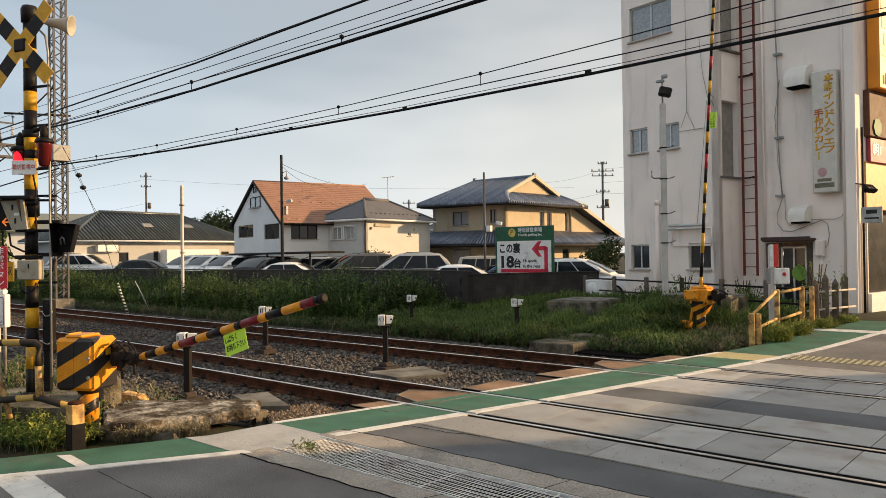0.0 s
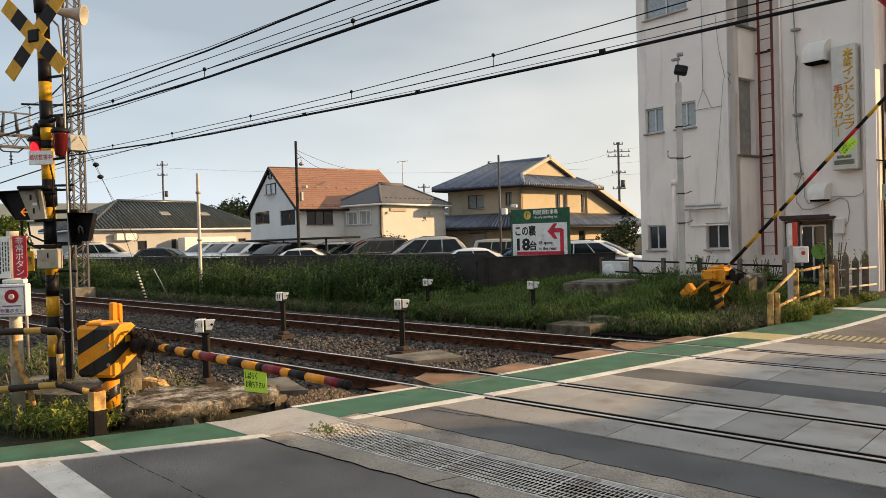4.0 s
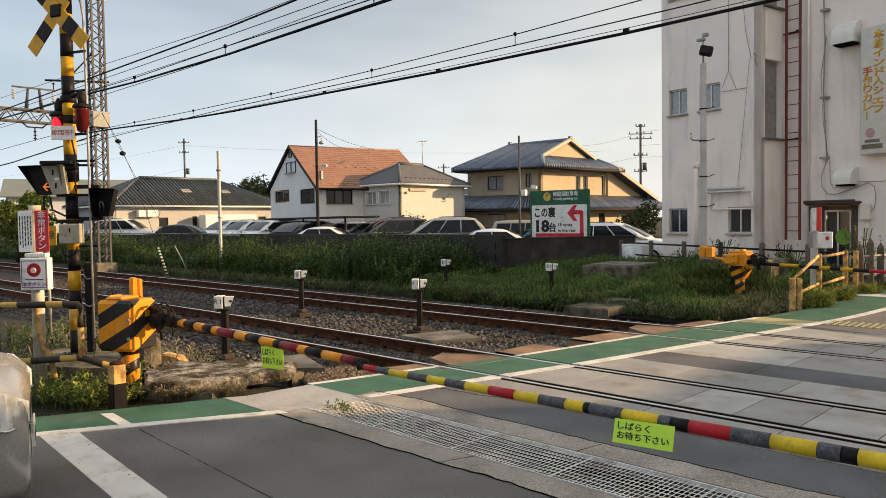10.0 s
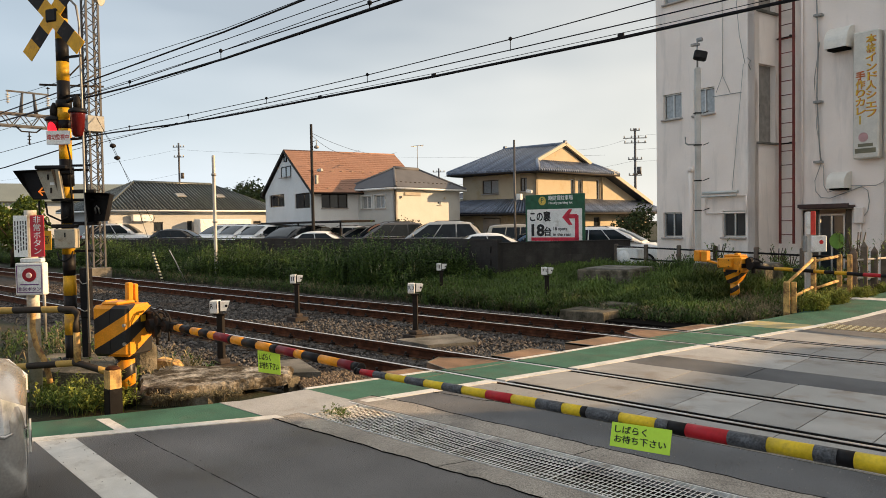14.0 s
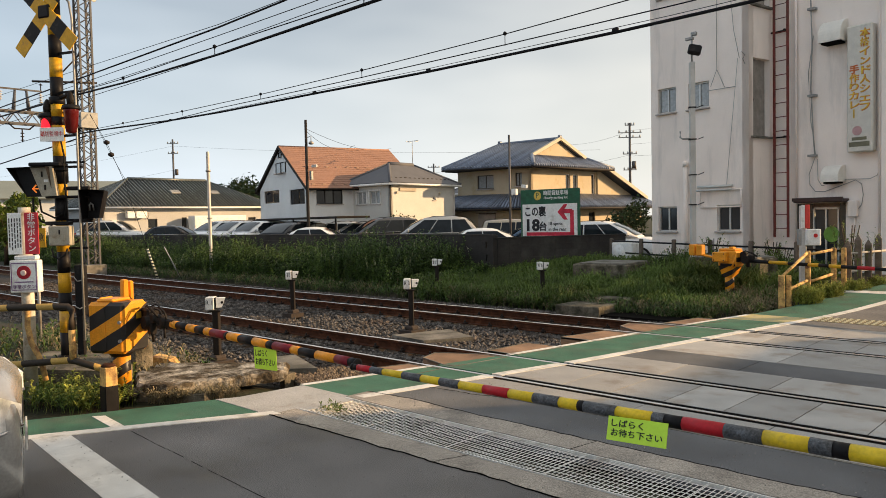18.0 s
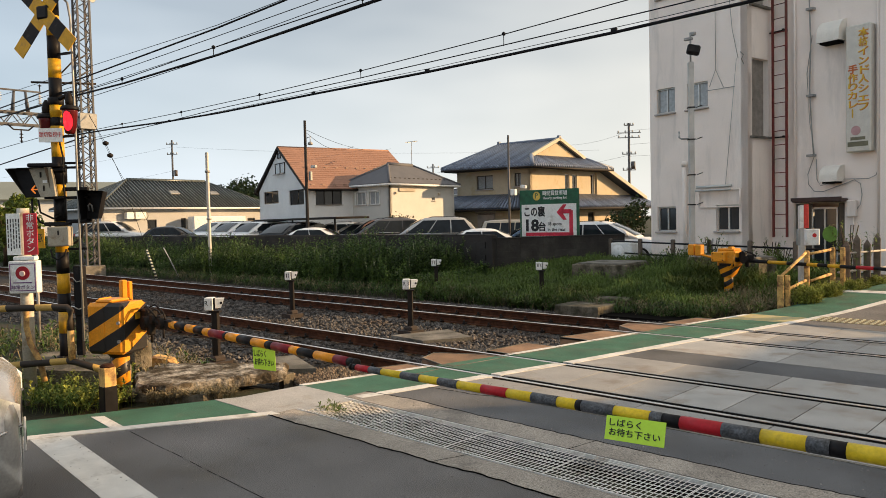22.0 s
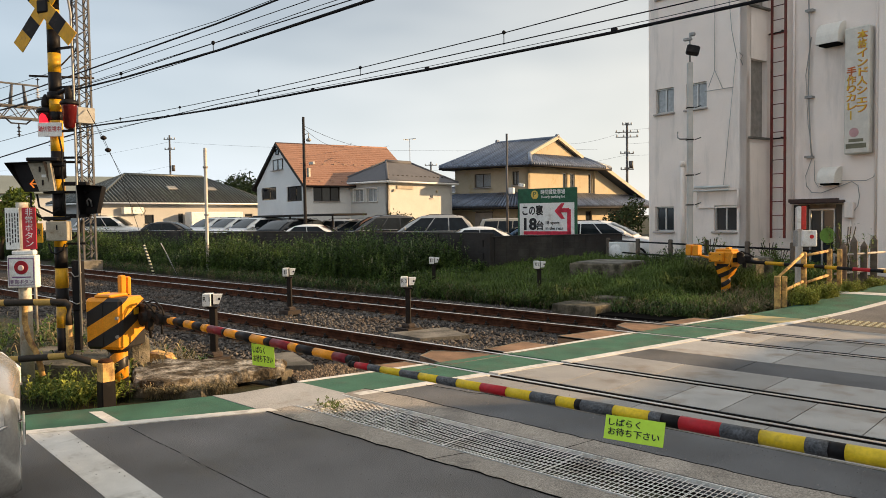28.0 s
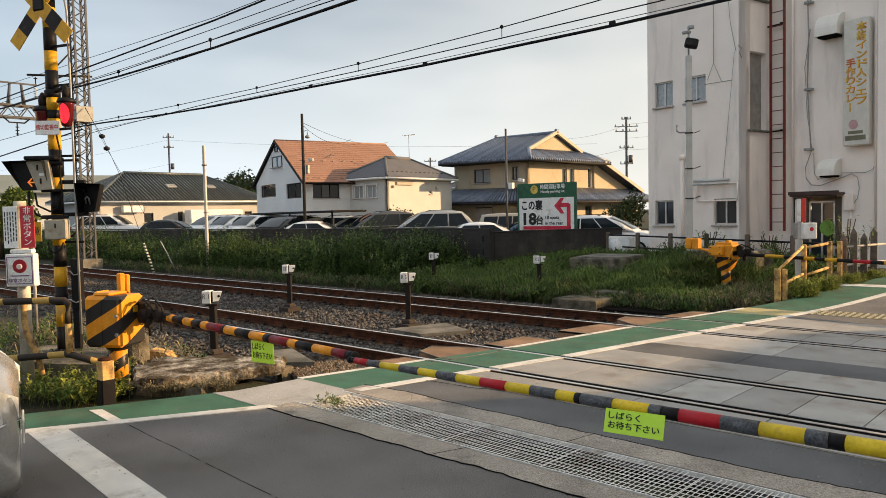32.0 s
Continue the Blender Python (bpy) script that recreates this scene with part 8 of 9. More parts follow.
def house_long():
    """Long single-storey building with a dark tiled roof."""
    H = thing("house", "long white single-storey house with a dark tile roof", "house", facing(-51.6, 20.8, 0.25, 92))
    fr = [(3.16, 3.86, 1.45, 2.13), (5.75, 6.15, 0.4, 2.2), (9.6, 9.85, 1.7, 2.1), (11.45, 12.15, 1.9, 2.15)]
    walls(H, 0, 13.2, 0, 6.8, 0, 2.95, fr, [], CREAM_WHITE, CREAM_WHITE)
    for f in fr:
        window(H, *f, 0.0, DARK_ALU, GLASS, panes=1)
    hip_roof(H, 0, 13.2, 0, 6.8, 3.02, 5.15, 0.6, TILE_BLACK, "x", 0.27, TILE_DARK_LIT_RIB)
    for x in (6.0, 9.3):
        part("skylight", Geo().box((0, 0, 0), (0.75, 0.5, 0.10), pose(x, 1.3, 4.14, 28, 0, 0), 0.02), STEEL, H)
    for x, wx in ((1.72, 0.55), (2.48, 0.8)):
        part("wall_unit", Geo().box((x, -0.3, 2.42), (wx, 0.36, 0.48), b=0.03), WHITE, H, "white wall-hung outdoor unit")
    part("unit_pipe", Geo().tube([(2.9, -0.2, 2.5), (3.1, -0.15, 2.62), (3.2, -0.1, 2.4), (3.05, -0.1, 2.1)], 0.03), STEEL, H)
    part("white_screen", Geo().box((8.2, -0.9, 1.25), (4.4, 0.9, 2.1), b=0.05), WHITE, H, "white panelled store against the wall")
    S = thing("shed", "long low shed with a grey-green sheet roof", "shed", facing(-84.8, 23.4, 0.25, 70))
    walls(S, 0, 16, 0, 9, 0, 4.7, [], [], PALE_WALL, PALE_WALL)
    for q in ([(-0.6, -0.6, 4.7), (16.6, -0.6, 4.7), (16.6, 4.5, 6.75), (-0.6, 4.5, 6.75)], [(16.6, 9.6, 4.7), (-0.6, 9.6, 4.7), (-0.6, 4.5, 6.75), (16.6, 4.5, 6.75)]):
        part("roof", Geo().slab(q, 0.12), mat("grey_green_sheet", (0.19, 0.21, 0.19), 0.6, vary=0.12, scale=0.5), S)
    for x, y, w, d, h, yaw, rf in ((-47.0, 50.0, 9, 8, 5.6, 5, GREY_ROOF), (-62.0, 52.0, 9, 8, 5.2, 10, GREY_ROOF), (-12.0, 66.0, 10, 8, 4.6, 4, GREY_ROOF), (-24.0, 58.0, 9, 7, 4.2, 0, BROWN_ROOF)):
        F = thing("house", "distant plain house with a hipped roof", "house", facing(x, y, 0.25, yaw), "distant houses")
        walls(F, 0, w, 0, d, 0, h - 1.6, [(1.5, 3.0, 1.0, 2.2)], [(2.0, 3.5, 1.0, 2.2)], PALE_WALL, PALE_WALL)
        hip_roof(F, 0, w, 0, d, h - 1.6, h, 0.5, rf, "x")


house_brown()
house_pale()
house_tan()
house_long()


# ---- cars ----
CAR_GLASS = mat("car_glass", (0.014, 0.018, 0.022), 0.06, vary=0.3, scale=3, spec=0.22)
CHROME = mat("bright_chrome_trim", (0.62, 0.62, 0.62), 0.2, 1.0, vary=0.05)
LAMP_CLEAR = mat("headlamp_cover", (0.80, 0.80, 0.80), 0.08, 0.3, vary=0.45, scale=7, spec=0.8)
LAMP_RED = mat("tail_lamp", (0.35, 0.02, 0.02), 0.15)
PLATE = mat("number_plate_white", (0.7, 0.7, 0.68), 0.5)
PAINTS = {k: mat("car_paint_" + k, c, 0.22, me, vary=0.04, scale=2, spec=0.6) for k, c, me in (("white", (0.85, 0.85, 0.85), 0.0), ("silver", (0.46, 0.455, 0.44), 0.35), ("pewter", (0.46, 0.45, 0.43), 0.55), ("dark", (0.03, 0.032, 0.036), 0.2), ("blue", (0.05, 0.09, 0.15), 0.3), ("grey", (0.10, 0.10, 0.105), 0.5), ("beige", (0.42, 0.36, 0.28), 0.45))}


def loft(g, rings, close=True):
    """Skin between rings of equal length."""
    n = len(rings[0])
    vs = [p for r in rings for p in r]
    fs = []
    for j in range(len(rings) - 1):
        for i in range(n if close else n - 1):
            fs.append((j * n + i, j * n + (i + 1) % n, (j + 1) * n + (i + 1) % n, (j + 1) * n + i))
    sm = [True] * len(fs)
    fs += [tuple(reversed(range(n))), tuple(range((len(rings) - 1) * n, len(rings) * n))]
    return g.add(vs, fs, None, sm + [False, False])


def build_car(label, paint, L=4.4, W=1.76, H=1.55, belt=0.95, nose=0.78, kind="hatch", blunt=False):
    C = thing("car", label, "car", group="cars in the parking lot")
    w = W / 2
    def ring(x, hw, zb, zt):
        return [(x, -hw * 0.86, zb), (x, -hw * 0.98, zb + 0.10), (x, -hw, zb + 0.30), (x, -hw * 0.985, zt - 0.14), (x, -hw * 0.93, zt - 0.04), (x, -hw * 0.8, zt), (x, 0, zt + 0.02),
                (x, hw * 0.8, zt), (x, hw * 0.93, zt - 0.04), (x, hw * 0.985, zt - 0.14), (x, hw, zb + 0.30), (x, hw * 0.98, zb + 0.10), (x, hw * 0.86, zb), (x, 0, zb - 0.02)]
    h2 = L / 2
    st = [(-h2, w * 0.80, 0.34, belt - 0.14), (-h2 + 0.10, w * 0.93, 0.24, belt - 0.02), (-h2 + 0.5, w, 0.2, belt), (-0.4, w, 0.2, belt), (h2 - 1.35, w, 0.2, belt - 0.02), (h2 - 0.75, w * 0.985, 0.2, (belt + nose) / 2 + 0.03),
          (h2 - 0.32, w * 0.95, 0.2, nose + 0.02), (h2 - 0.12, w * 0.88, 0.22, nose - 0.08), (h2 - 0.03, w * 0.78, 0.25, nose - 0.2), (h2, w * 0.66, 0.29, nose - 0.29)]
    if blunt:
        st[-3:] = [(h2 - 0.12, w * 0.93, 0.2, nose - 0.05), (h2 - 0.03, w * 0.86, 0.2, nose - 0.12), (h2, w * 0.76, 0.2, nose - 0.19)]
    body = part("body", loft(Geo(), [ring(*s) for s in st]), paint, C)
    if kind == "van":
        cab = [(-h2 + 0.05, 0), (-h2 + 0.26, 1), (h2 - 1.75, 1), (h2 - 0.62, 0)]
    elif kind == "sedan":
        cab = [(-h2 + 0.75, 0), (-h2 + 1.35, 1), (h2 - 2.05, 1), (h2 - 1.25, 0)]
    elif kind == "box":
        cab = [(-h2 + 0.06, 0), (-h2 + 0.10, 1), (h2 - 1.25, 1), (h2 - 1.05, 0)]
    else:
        cab = [(-h2 + 0.12, 0), (-h2 + 0.72, 1), (h2 - 2.05, 1), (h2 - 0.98, 0)]
    (xa, _), (xb, _), (xc, _), (xd, _) = cab
    wb, wt_, zb = w * 0.93, w * 0.79, belt - 0.03
    # the roof is skinned lengthwise over an arched line, so that both screens rake and the sides lean in
    line = [(xa, zb + 0.02), (xa + (xb - xa) * 0.55, zb + (H - zb) * 0.62), (xb, H - 0.07), (xb + (xc - xb) * 0.25, H - 0.015), (xb + (xc - xb) * 0.55, H), (xb + (xc - xb) * 0.85, H - 0.02), (xc, H - 0.055), (xc + (xd - xc) * 0.5, zb + (H - zb) * 0.56), (xd, zb + 0.02)]
    half = lambda z: wb + (wt_ - wb) * (z - zb) / (H - zb)
    sec = []
    for x, z in line:
        mid = zb + (z - zb) * 0.5
        side = [(half(zb), zb), (half(mid), mid), (half(z) * 0.985, z - 0.05 * (z - zb) / (H - zb)), (half(z) * 0.86, z), (half(z) * 0.4, z + 0.025)]
        sec.append([(x, -a, b) for a, b in side] + [(x, a, b) for a, b in reversed(side)])
    cabin = part("cabin", loft(Geo(), sec), paint, C)
    at = lambda k: (zb + (H - zb) * k, xa + (xb - xa) * k, xd + (xc - xd) * k)
    (z0, r0, f0), (z1, r1, f1) = at(0.10), at(0.83)
    w0, w1 = half(z0), half(z1)
    for s in (-1, 1):
        n = 3 if kind in ("van", "hatch", "box") else 2
        a0, b0, a1, b1 = r0 + 0.16, f0 - 0.16, r1 + 0.12, f1 - 0.14
        for i in range(n):
            u0, u1 = i / n + 0.012, (i + 1) / n - 0.012
            q = [(a0 + (b0 - a0) * u0, s * (w0 + 0.012), z0), (a0 + (b0 - a0) * u1, s * (w0 + 0.012), z0), (a1 + (b1 - a1) * u1, s * (w1 + 0.014), z1), (a1 + (b1 - a1) * u0, s * (w1 + 0.014), z1)]
            part("side_window", Geo().slab(q if s < 0 else q[::-1], 0.01), CAR_GLASS, cabin)
        mi = part("mirror", Geo().box((f0 - 0.26, s * (w0 + 0.15), z0 + 0.10), (0.13, 0.20, 0.15), b=0.045), paint, C)
        part("mirror_glass", Geo().box((f0 - 0.328, s * (w0 + 0.155), z0 + 0.10), (0.006, 0.15, 0.10)), BLACK, mi)
        part("window_trim", Geo().tube([(r0 + 0.10, s * (w0 + 0.02), z0 - 0.02), (f0 - 0.12, s * (w0 + 0.02), z0 - 0.02)], 0.014, 5), CHROME, C)
    for (xl, zl), (xm, zm), (xh, zh), wd in ((line[8], line[7], line[6], 1), (line[0], line[1], line[2], -1)):
        vs, fs = [], []
        for j in range(7):
            v = -0.84 + 1.68 * j / 6
            for (px, pz), (qx, qz), k in (((xl, zl), (xm, zm), 0.14), ((xm, zm), (xh, zh), 0.0), ((xm, zm), (xh, zh), 0.84)):
                x, z = px + (qx - px) * k, pz + (qz - pz) * k
                vs.append((x + wd * (0.035 + 0.03 * (1 - v * v)), half(z) * v, z + 0.026 * (1 - v * v) + 0.012))
        for j in range(6):
            for k in range(2):
                q = (j * 3 + k, j * 3 + 3 + k, j * 3 + 4 + k, j * 3 + 1 + k)
                fs.append(q if wd > 0 else q[::-1])
        part("windscreen" if wd > 0 else "rear_window", Geo().add(vs, fs, None, True), CAR_GLASS, cabin)
    for s in (-1, 1):
        hv = [(h2 - 0.46, s * w * 0.955, nose - 0.06), (h2 - 0.12, s * w * 0.875, nose - 0.11), (h2 - 0.01, s * w * 0.62, nose - 0.22), (h2 + 0.0, s * w * 0.62, nose - 0.33), (h2 - 0.07, s * w * 0.88, nose - 0.30), (h2 - 0.44, s * w * 0.972, nose - 0.20)]
        if blunt:
            hv = [(h2 - 0.52, s * w * 0.955, nose + 0.01), (h2 - 0.12, s * w * 0.93, nose - 0.07), (h2 + 0.004, s * w * 0.70, nose - 0.17), (h2 + 0.004, s * w * 0.70, nose - 0.29), (h2 - 0.11, s * w * 0.94, nose - 0.29), (h2 - 0.50, s * w * 0.985, nose - 0.20)]
        off = [(x + 0.004, y * 1.006, z) for x, y, z in hv]
        inn = [(x - 0.06, y * 0.93, z) for x, y, z in hv]
        lamp = part("headlamp", Geo().add(off + inn, [(0, 1, 4, 5) if s > 0 else (5, 4, 1, 0), (1, 2, 3, 4) if s > 0 else (4, 3, 2, 1), (6, 7, 1, 0), (7, 8, 2, 1), (8, 9, 3, 2), (9, 10, 4, 3), (10, 11, 5, 4), (11, 6, 0, 5)]), LAMP_CLEAR, C, "clear headlamp")
        if blunt:
            part("lamp_trim", Geo().tube([(x + 0.004, y * 1.008, z - 0.012) for x, y, z in (hv[5], hv[4], hv[3])], 0.012, 6), CHROME, lamp, "bright strip under the lamp")
        part("tail_lamp", Geo().box((-h2 + 0.06, s * w * 0.78, belt - 0.16), (0.12, 0.26, 0.22), b=0.03), LAMP_RED, C)
    if kind in ("van", "hatch"):
        for s in (-1, 1):
            part("roof_rail", Geo().tube([(xb + 0.2, s * wt_ * 0.84, H - 0.03), (xb + 0.35, s * wt_ * 0.85, H + 0.025), (xc - 0.35, s * wt_ * 0.85, H + 0.025), (xc - 0.2, s * wt_ * 0.84, H - 0.02)], 0.014, 6), BLACK, C)
    part("grille", Geo().box((h2 - 0.02, 0, nose - 0.36), (0.05, w * 1.0, 0.11), b=0.01).box((h2 - 0.03, 0, 0.34), (0.06, w * 1.1, 0.10), b=0.01), BLACK, C)
    pl = part("number_plate", Geo().box((h2 + 0.02, 0, 0.46), (0.015, 0.33, 0.165), b=0.004), PLATE, C)
    part("plate_bar", Geo().box((h2 + 0.029, 0, 0.44), (0.003, 0.24, 0.06)), LEAF_DARK, pl)
    for x in (-h2 + 0.85, h2 - 0.85):
        for s in (-1, 1):
            wh = part("wheel", Geo().lathe([(0.24, -0.10), (0.30, -0.09), (0.315, -0.05), (0.315, 0.05), (0.30, 0.09), (0.24, 0.10)], 22, pose(0, 0, 0, 90)), RUBBER, C, "black tyre", m=facing(x, s * (w - 0.10), 0.315))
            part("rim", Geo().lathe([(0.23, -0.103), (0.2, -0.104), (0.05, -0.09), (0.05, 0.09), (0.2, 0.104), (0.23, 0.103)], 16, pose(0, 0, 0, 90)), STEEL, wh)
    return C


def lot_height(x):
    return 0.30 - 0.0125 * (x + 30)


def parked_cars():
    kinds = {
        "wagon": build_car("white estate car parked behind the wall", PAINTS["white"], 4.7, 1.78, 1.74, 1.0, 0.88, "hatch"),
        "van": build_car("white people carrier parked behind the wall", PAINTS["white"], 4.3, 1.72, 1.62, 1.0, 0.90, "van"),
        "suv_dark": build_car("black people carrier parked behind the wall", PAINTS["dark"], 4.5, 1.80, 1.56, 1.0, 0.92, "van"),
        "sedan_dark": build_car("dark saloon car parked behind the wall", PAINTS["dark"], 4.6, 1.78, 1.42, 0.92, 0.74, "sedan"),
        "sedan": build_car("white saloon car parked behind the wall", PAINTS["white"], 4.5, 1.76, 1.39, 0.92, 0.74, "sedan"),
        "suv": build_car("silver sport utility car parked behind the wall", PAINTS["silver"], 4.5, 1.82, 1.80, 1.10, 1.0, "hatch"),
        "suv_grey": build_car("dark grey sport utility car parked behind the wall", PAINTS["grey"], 4.5, 1.82, 1.77, 1.08, 0.98, "hatch"),
        "silver": build_car("silver hatchback car parked behind the wall", PAINTS["silver"], 4.3, 1.74, 1.56, 0.98, 0.84, "hatch"),
        "hatch": build_car("white hatchback car parked behind the wall", PAINTS["white"], 4.2, 1.74, 1.58, 1.0, 0.86, "hatch"),
        "box": build_car("beige boxy off-road car parked behind the wall", PAINTS["beige"], 3.4, 1.48, 1.64, 1.0, 0.92, "box"),
        "blue": build_car("dark blue saloon car parked behind the wall", PAINTS["blue"], 4.4, 1.76, 1.45, 0.96, 0.80, "sedan"),
    }
    spots = [("wagon", -51.6, 21.5, 44), ("sedan_dark", -41.3, 20.7, 46), ("van", -43.2, 24.7, -80), ("van", -40.7, 24.6, -80), ("van", -38.2, 24.5, -80), ("silver", -36.2, 25.4, -80), ("suv_dark", -32.8, 22.9, -74),
             ("sedan", -27.4, 20.7, 40), ("silver", -32.0, 26.6, 42), ("silver", -29.4, 24.6, -140), ("suv_grey", -26.6, 23.6, -118), ("suv", -22.6, 22.9, -136), ("box", -20.8, 25.2, -142), ("sedan", -17.4, 20.8, 42),
             ("blue", -18.6, 24.8, 222), ("hatch", -14.9, 24.9, 20), ("sedan_dark", -13.8, 28.6, 222)]
    used = set()
    for k, x, y, yaw in spots:
        m = facing(x, y, lot_height(x), yaw)
        if k in used:
            copy_thing(kinds[k], m)
        else:
            kinds[k].matrix_basis = m
            used.add(k)


parked_cars()
lot = Geo()
_edge = [(-58, 17.8), (-14.6, 17.8), (-12.4, 22.0), (-12.4, 34), (-20, 29.5), (-31.5, 29.2), (-36.8, 27), (-50, 26), (-58, 26)]
lot.add([(x, y, 0.0) for x, y in _edge] + [(x, y, lot_height(x)) for x, y in _edge], [tuple(range(8, -1, -1)), tuple(range(9, 18))] + [(i, (i + 1) % 9, 9 + (i + 1) % 9, 9 + i) for i in range(9)])
tagged(part("parking_lot", lot, LOT), "grey asphalt of the parking lot", "parking lot", kind="structure")
car_waiting = build_car("silver car waiting at the stop line", PAINTS["pewter"], 4.3, 1.70, 1.74, 1.05, 0.96, "van", blunt=True)
tagged(car_waiting, group="cars on the road")


# ---- weeds, grass, bushes and trees ----
def tree(name, x, y, z, h, r, n, label, seed, group="trees", leaf=LEAF_DARK):
    T = thing(name, label, "tree", facing(x, y, z), group)
    rng = random.Random(seed)
    tr = Geo()
    tr.tube([(0, 0, -0.1), (0.05 * h * 0.2, 0, h * 0.25), (-0.02 * h, 0.02 * h, h * 0.5), (0, 0, h * 0.8)], 0.035 * h, 8)
    for i in range(7):
        a = i * 0.9 + rng.random()
        z0 = h * rng.uniform(0.3, 0.6)
        tr.cyl((0, 0, z0), (math.cos(a) * r * 0.7, math.sin(a) * r * 0.7, z0 + h * 0.25), 0.014 * h, 0.005 * h, 6)
    part("trunk", tr, BARK, T)
    lobes = [(rng.uniform(-0.6, 0.6) * r, rng.uniform(-0.6, 0.6) * r, h * rng.uniform(0.42, 0.9), r * rng.uniform(0.35, 0.62)) for _ in range(9)]
    V, F = [], []
    for i in range(n):
        lx, ly, lz, lr = lobes[rng.randrange(len(lobes))]
        d = Vector((rng.gauss(0, 1), rng.gauss(0, 1), rng.gauss(0, 0.8))).normalized() * lr * rng.uniform(0.55, 1.08)
        c = Vector((lx, ly, lz)) + d
        s = 0.035 * h * rng.uniform(0.6, 1.3)
        u = Vector((rng.gauss(0, 1), rng.gauss(0, 1), rng.gauss(0, 1))).normalized()
        v = u.orthogonal().normalized()
        k = len(V)
        V += [tuple(c - u * s), tuple(c + v * s * 0.5), tuple(c + u * s), tuple(c - v * s * 0.5)]
        F.append((k, k + 1, k + 2, k + 3))
    me = bpy.data.meshes.new("crown")
    me.from_pydata(V, [], F)
    me.materials.append(leaf)
    cr = new("crown", me)
    cr.parent = T
    return T


def tall_weeds(rng):
    x = -14.6 - rng.random() ** 1.3 * 46
    y = rng.uniform(14.4, 17.4)
    d = (0.5 + 0.5 * smooth_step(13.9, 15.8, y)) * (0.80 + 0.85 * noise.noise(Vector((x * 0.26, y * 0.3, 3.0))) + 0.5 * noise.noise(Vector((x * 1.1, y * 0.9, 7.0))))
    if x > -15.4:
        d *= 0.55
    return (x, y, ground_height(x, y), max(0.35, d))


def weed_tops(rng):
    x, y, z, d = tall_weeds(rng)
    return (x, y, z + 1.18 * d * rng.uniform(0.8, 1.05), 1.0)


def low_grass(rng):
    x, y = rng.uniform(-14.8, -5.5), rng.uniform(13.4, 20.4)
    if (-11.6 < x < -9.9 and 17.1 < y < 18.8) or (-9.3 < x < -8.1 and 13.0 < y < 14.8) or (-8.75 < x < -6.6 and 17.9 < y < 19.1):
        return None
    if y < 13.8 or (x > -8.2 and y < 14.25):
        return None
    k = 0.75 + 0.8 * noise.noise(Vector((x * 0.8, y * 0.8, 9.0))) + 0.35 * noise.noise(Vector((x * 2.3, y * 2.3, 4.0)))
    # trodden, thin growth between the gate and the fence
    if x > -6.7 and y < 17.2 and rng.random() < 0.8:
        return None
    if math.hypot(x + 6.95, (y - 16.2) * 0.7) < 0.6:
        k = 0.2
    if k < 0.32 and rng.random() < 0.7:
        return None
    return (x, y, ground_height(x, y), max(0.25, k))


TUFTS = [(-8.55, 16.95, 0.75), (-8.05, 17.35, 0.85), (-7.55, 17.45, 0.80), (-9.2, 17.0, 0.6), (-8.3, 16.2, 0.55), (-9.0, 15.9, 0.5), (-10.3, 16.3, 0.55), (-7.0, 17.6, 0.65), (-7.7, 16.5, 0.5), (-9.9, 15.2, 0.45), (-8.6, 15.1, 0.45)]


def tuft_grass(rng):
    """Long arching grass in mounds round the chambers."""
    cx, cy, k = rng.choice(TUFTS)
    a, r = rng.random() * 6.283, rng.random() ** 0.5
    x, y = cx + 0.42 * r * math.cos(a), cy + 0.36 * r * math.sin(a)
    return (x, y, ground_height(x, y), k * (1.25 - 0.7 * r * r) * rng.uniform(0.8, 1.1))


def dry_patch(rng):
    if rng.random() < 0.30:
        x, y = rng.uniform(-6.9, -5.5), rng.uniform(14.4, 17.2)
        return (x, y, ground_height(x, y), rng.uniform(0.25, 0.75))
    got = low_grass(rng)
    if got is None or noise.noise(Vector((got[0] * 0.55, got[1] * 0.7, 21.0))) < 0.16:
        return None
    return got


def ditch_grass(rng):
    x, y = -6.2 - rng.random() ** 1.3 * 34, rng.gauss(14.0, 0.17)
    return (x, y, ground_height(x, y), rng.uniform(0.5, 1.0))


def fence_bush(rng):
    i = rng.randrange(4)
    cx, cy = [(-5.0, 15.8), (-4.88, 16.75), (-4.65, 17.75), (-4.45, 18.8)][i]
    a, r = rng.random() * 6.283, rng.random() ** 0.5 * 0.34
    return (cx + r * math.cos(a) * 0.7, cy + r * math.sin(a), 0.04, 1.1 - r)


def near_verge(rng):
    u = rng.random()
    x, y = -9.5 + u * 1.65 + rng.uniform(-0.1, 0.1), 2.28 + u * 0.85 + rng.uniform(-0.05, 0.55)
    if x > line_x(y) - 0.80 or x > -8.05:
        return None
    return (x, y, -0.05, rng.uniform(0.4, 1.0))


def slab_edge(rng):
    u = rng.random()
    return (-7.98 + 0.55 * u + rng.uniform(-0.08, 0.03), 3.62 + 0.72 * u + rng.uniform(-0.05, 0.05), -0.02, rng.uniform(0.3, 1.0))


def behind_verge(rng):
    return (rng.uniform(-14.5, -8.9), rng.uniform(3.9, 5.0), -0.08, rng.uniform(0.3, 1.0)) if rng.random() < 0.75 else (rng.uniform(-13, -9.4), rng.uniform(2.4, 3.9), -0.06, rng.uniform(0.4, 1.1))


def grate_weed(rng):
    return (rng.uniform(-6.15, -5.75), rng.gauss(4.62, 0.06), 0.0, rng.uniform(0.4, 1))


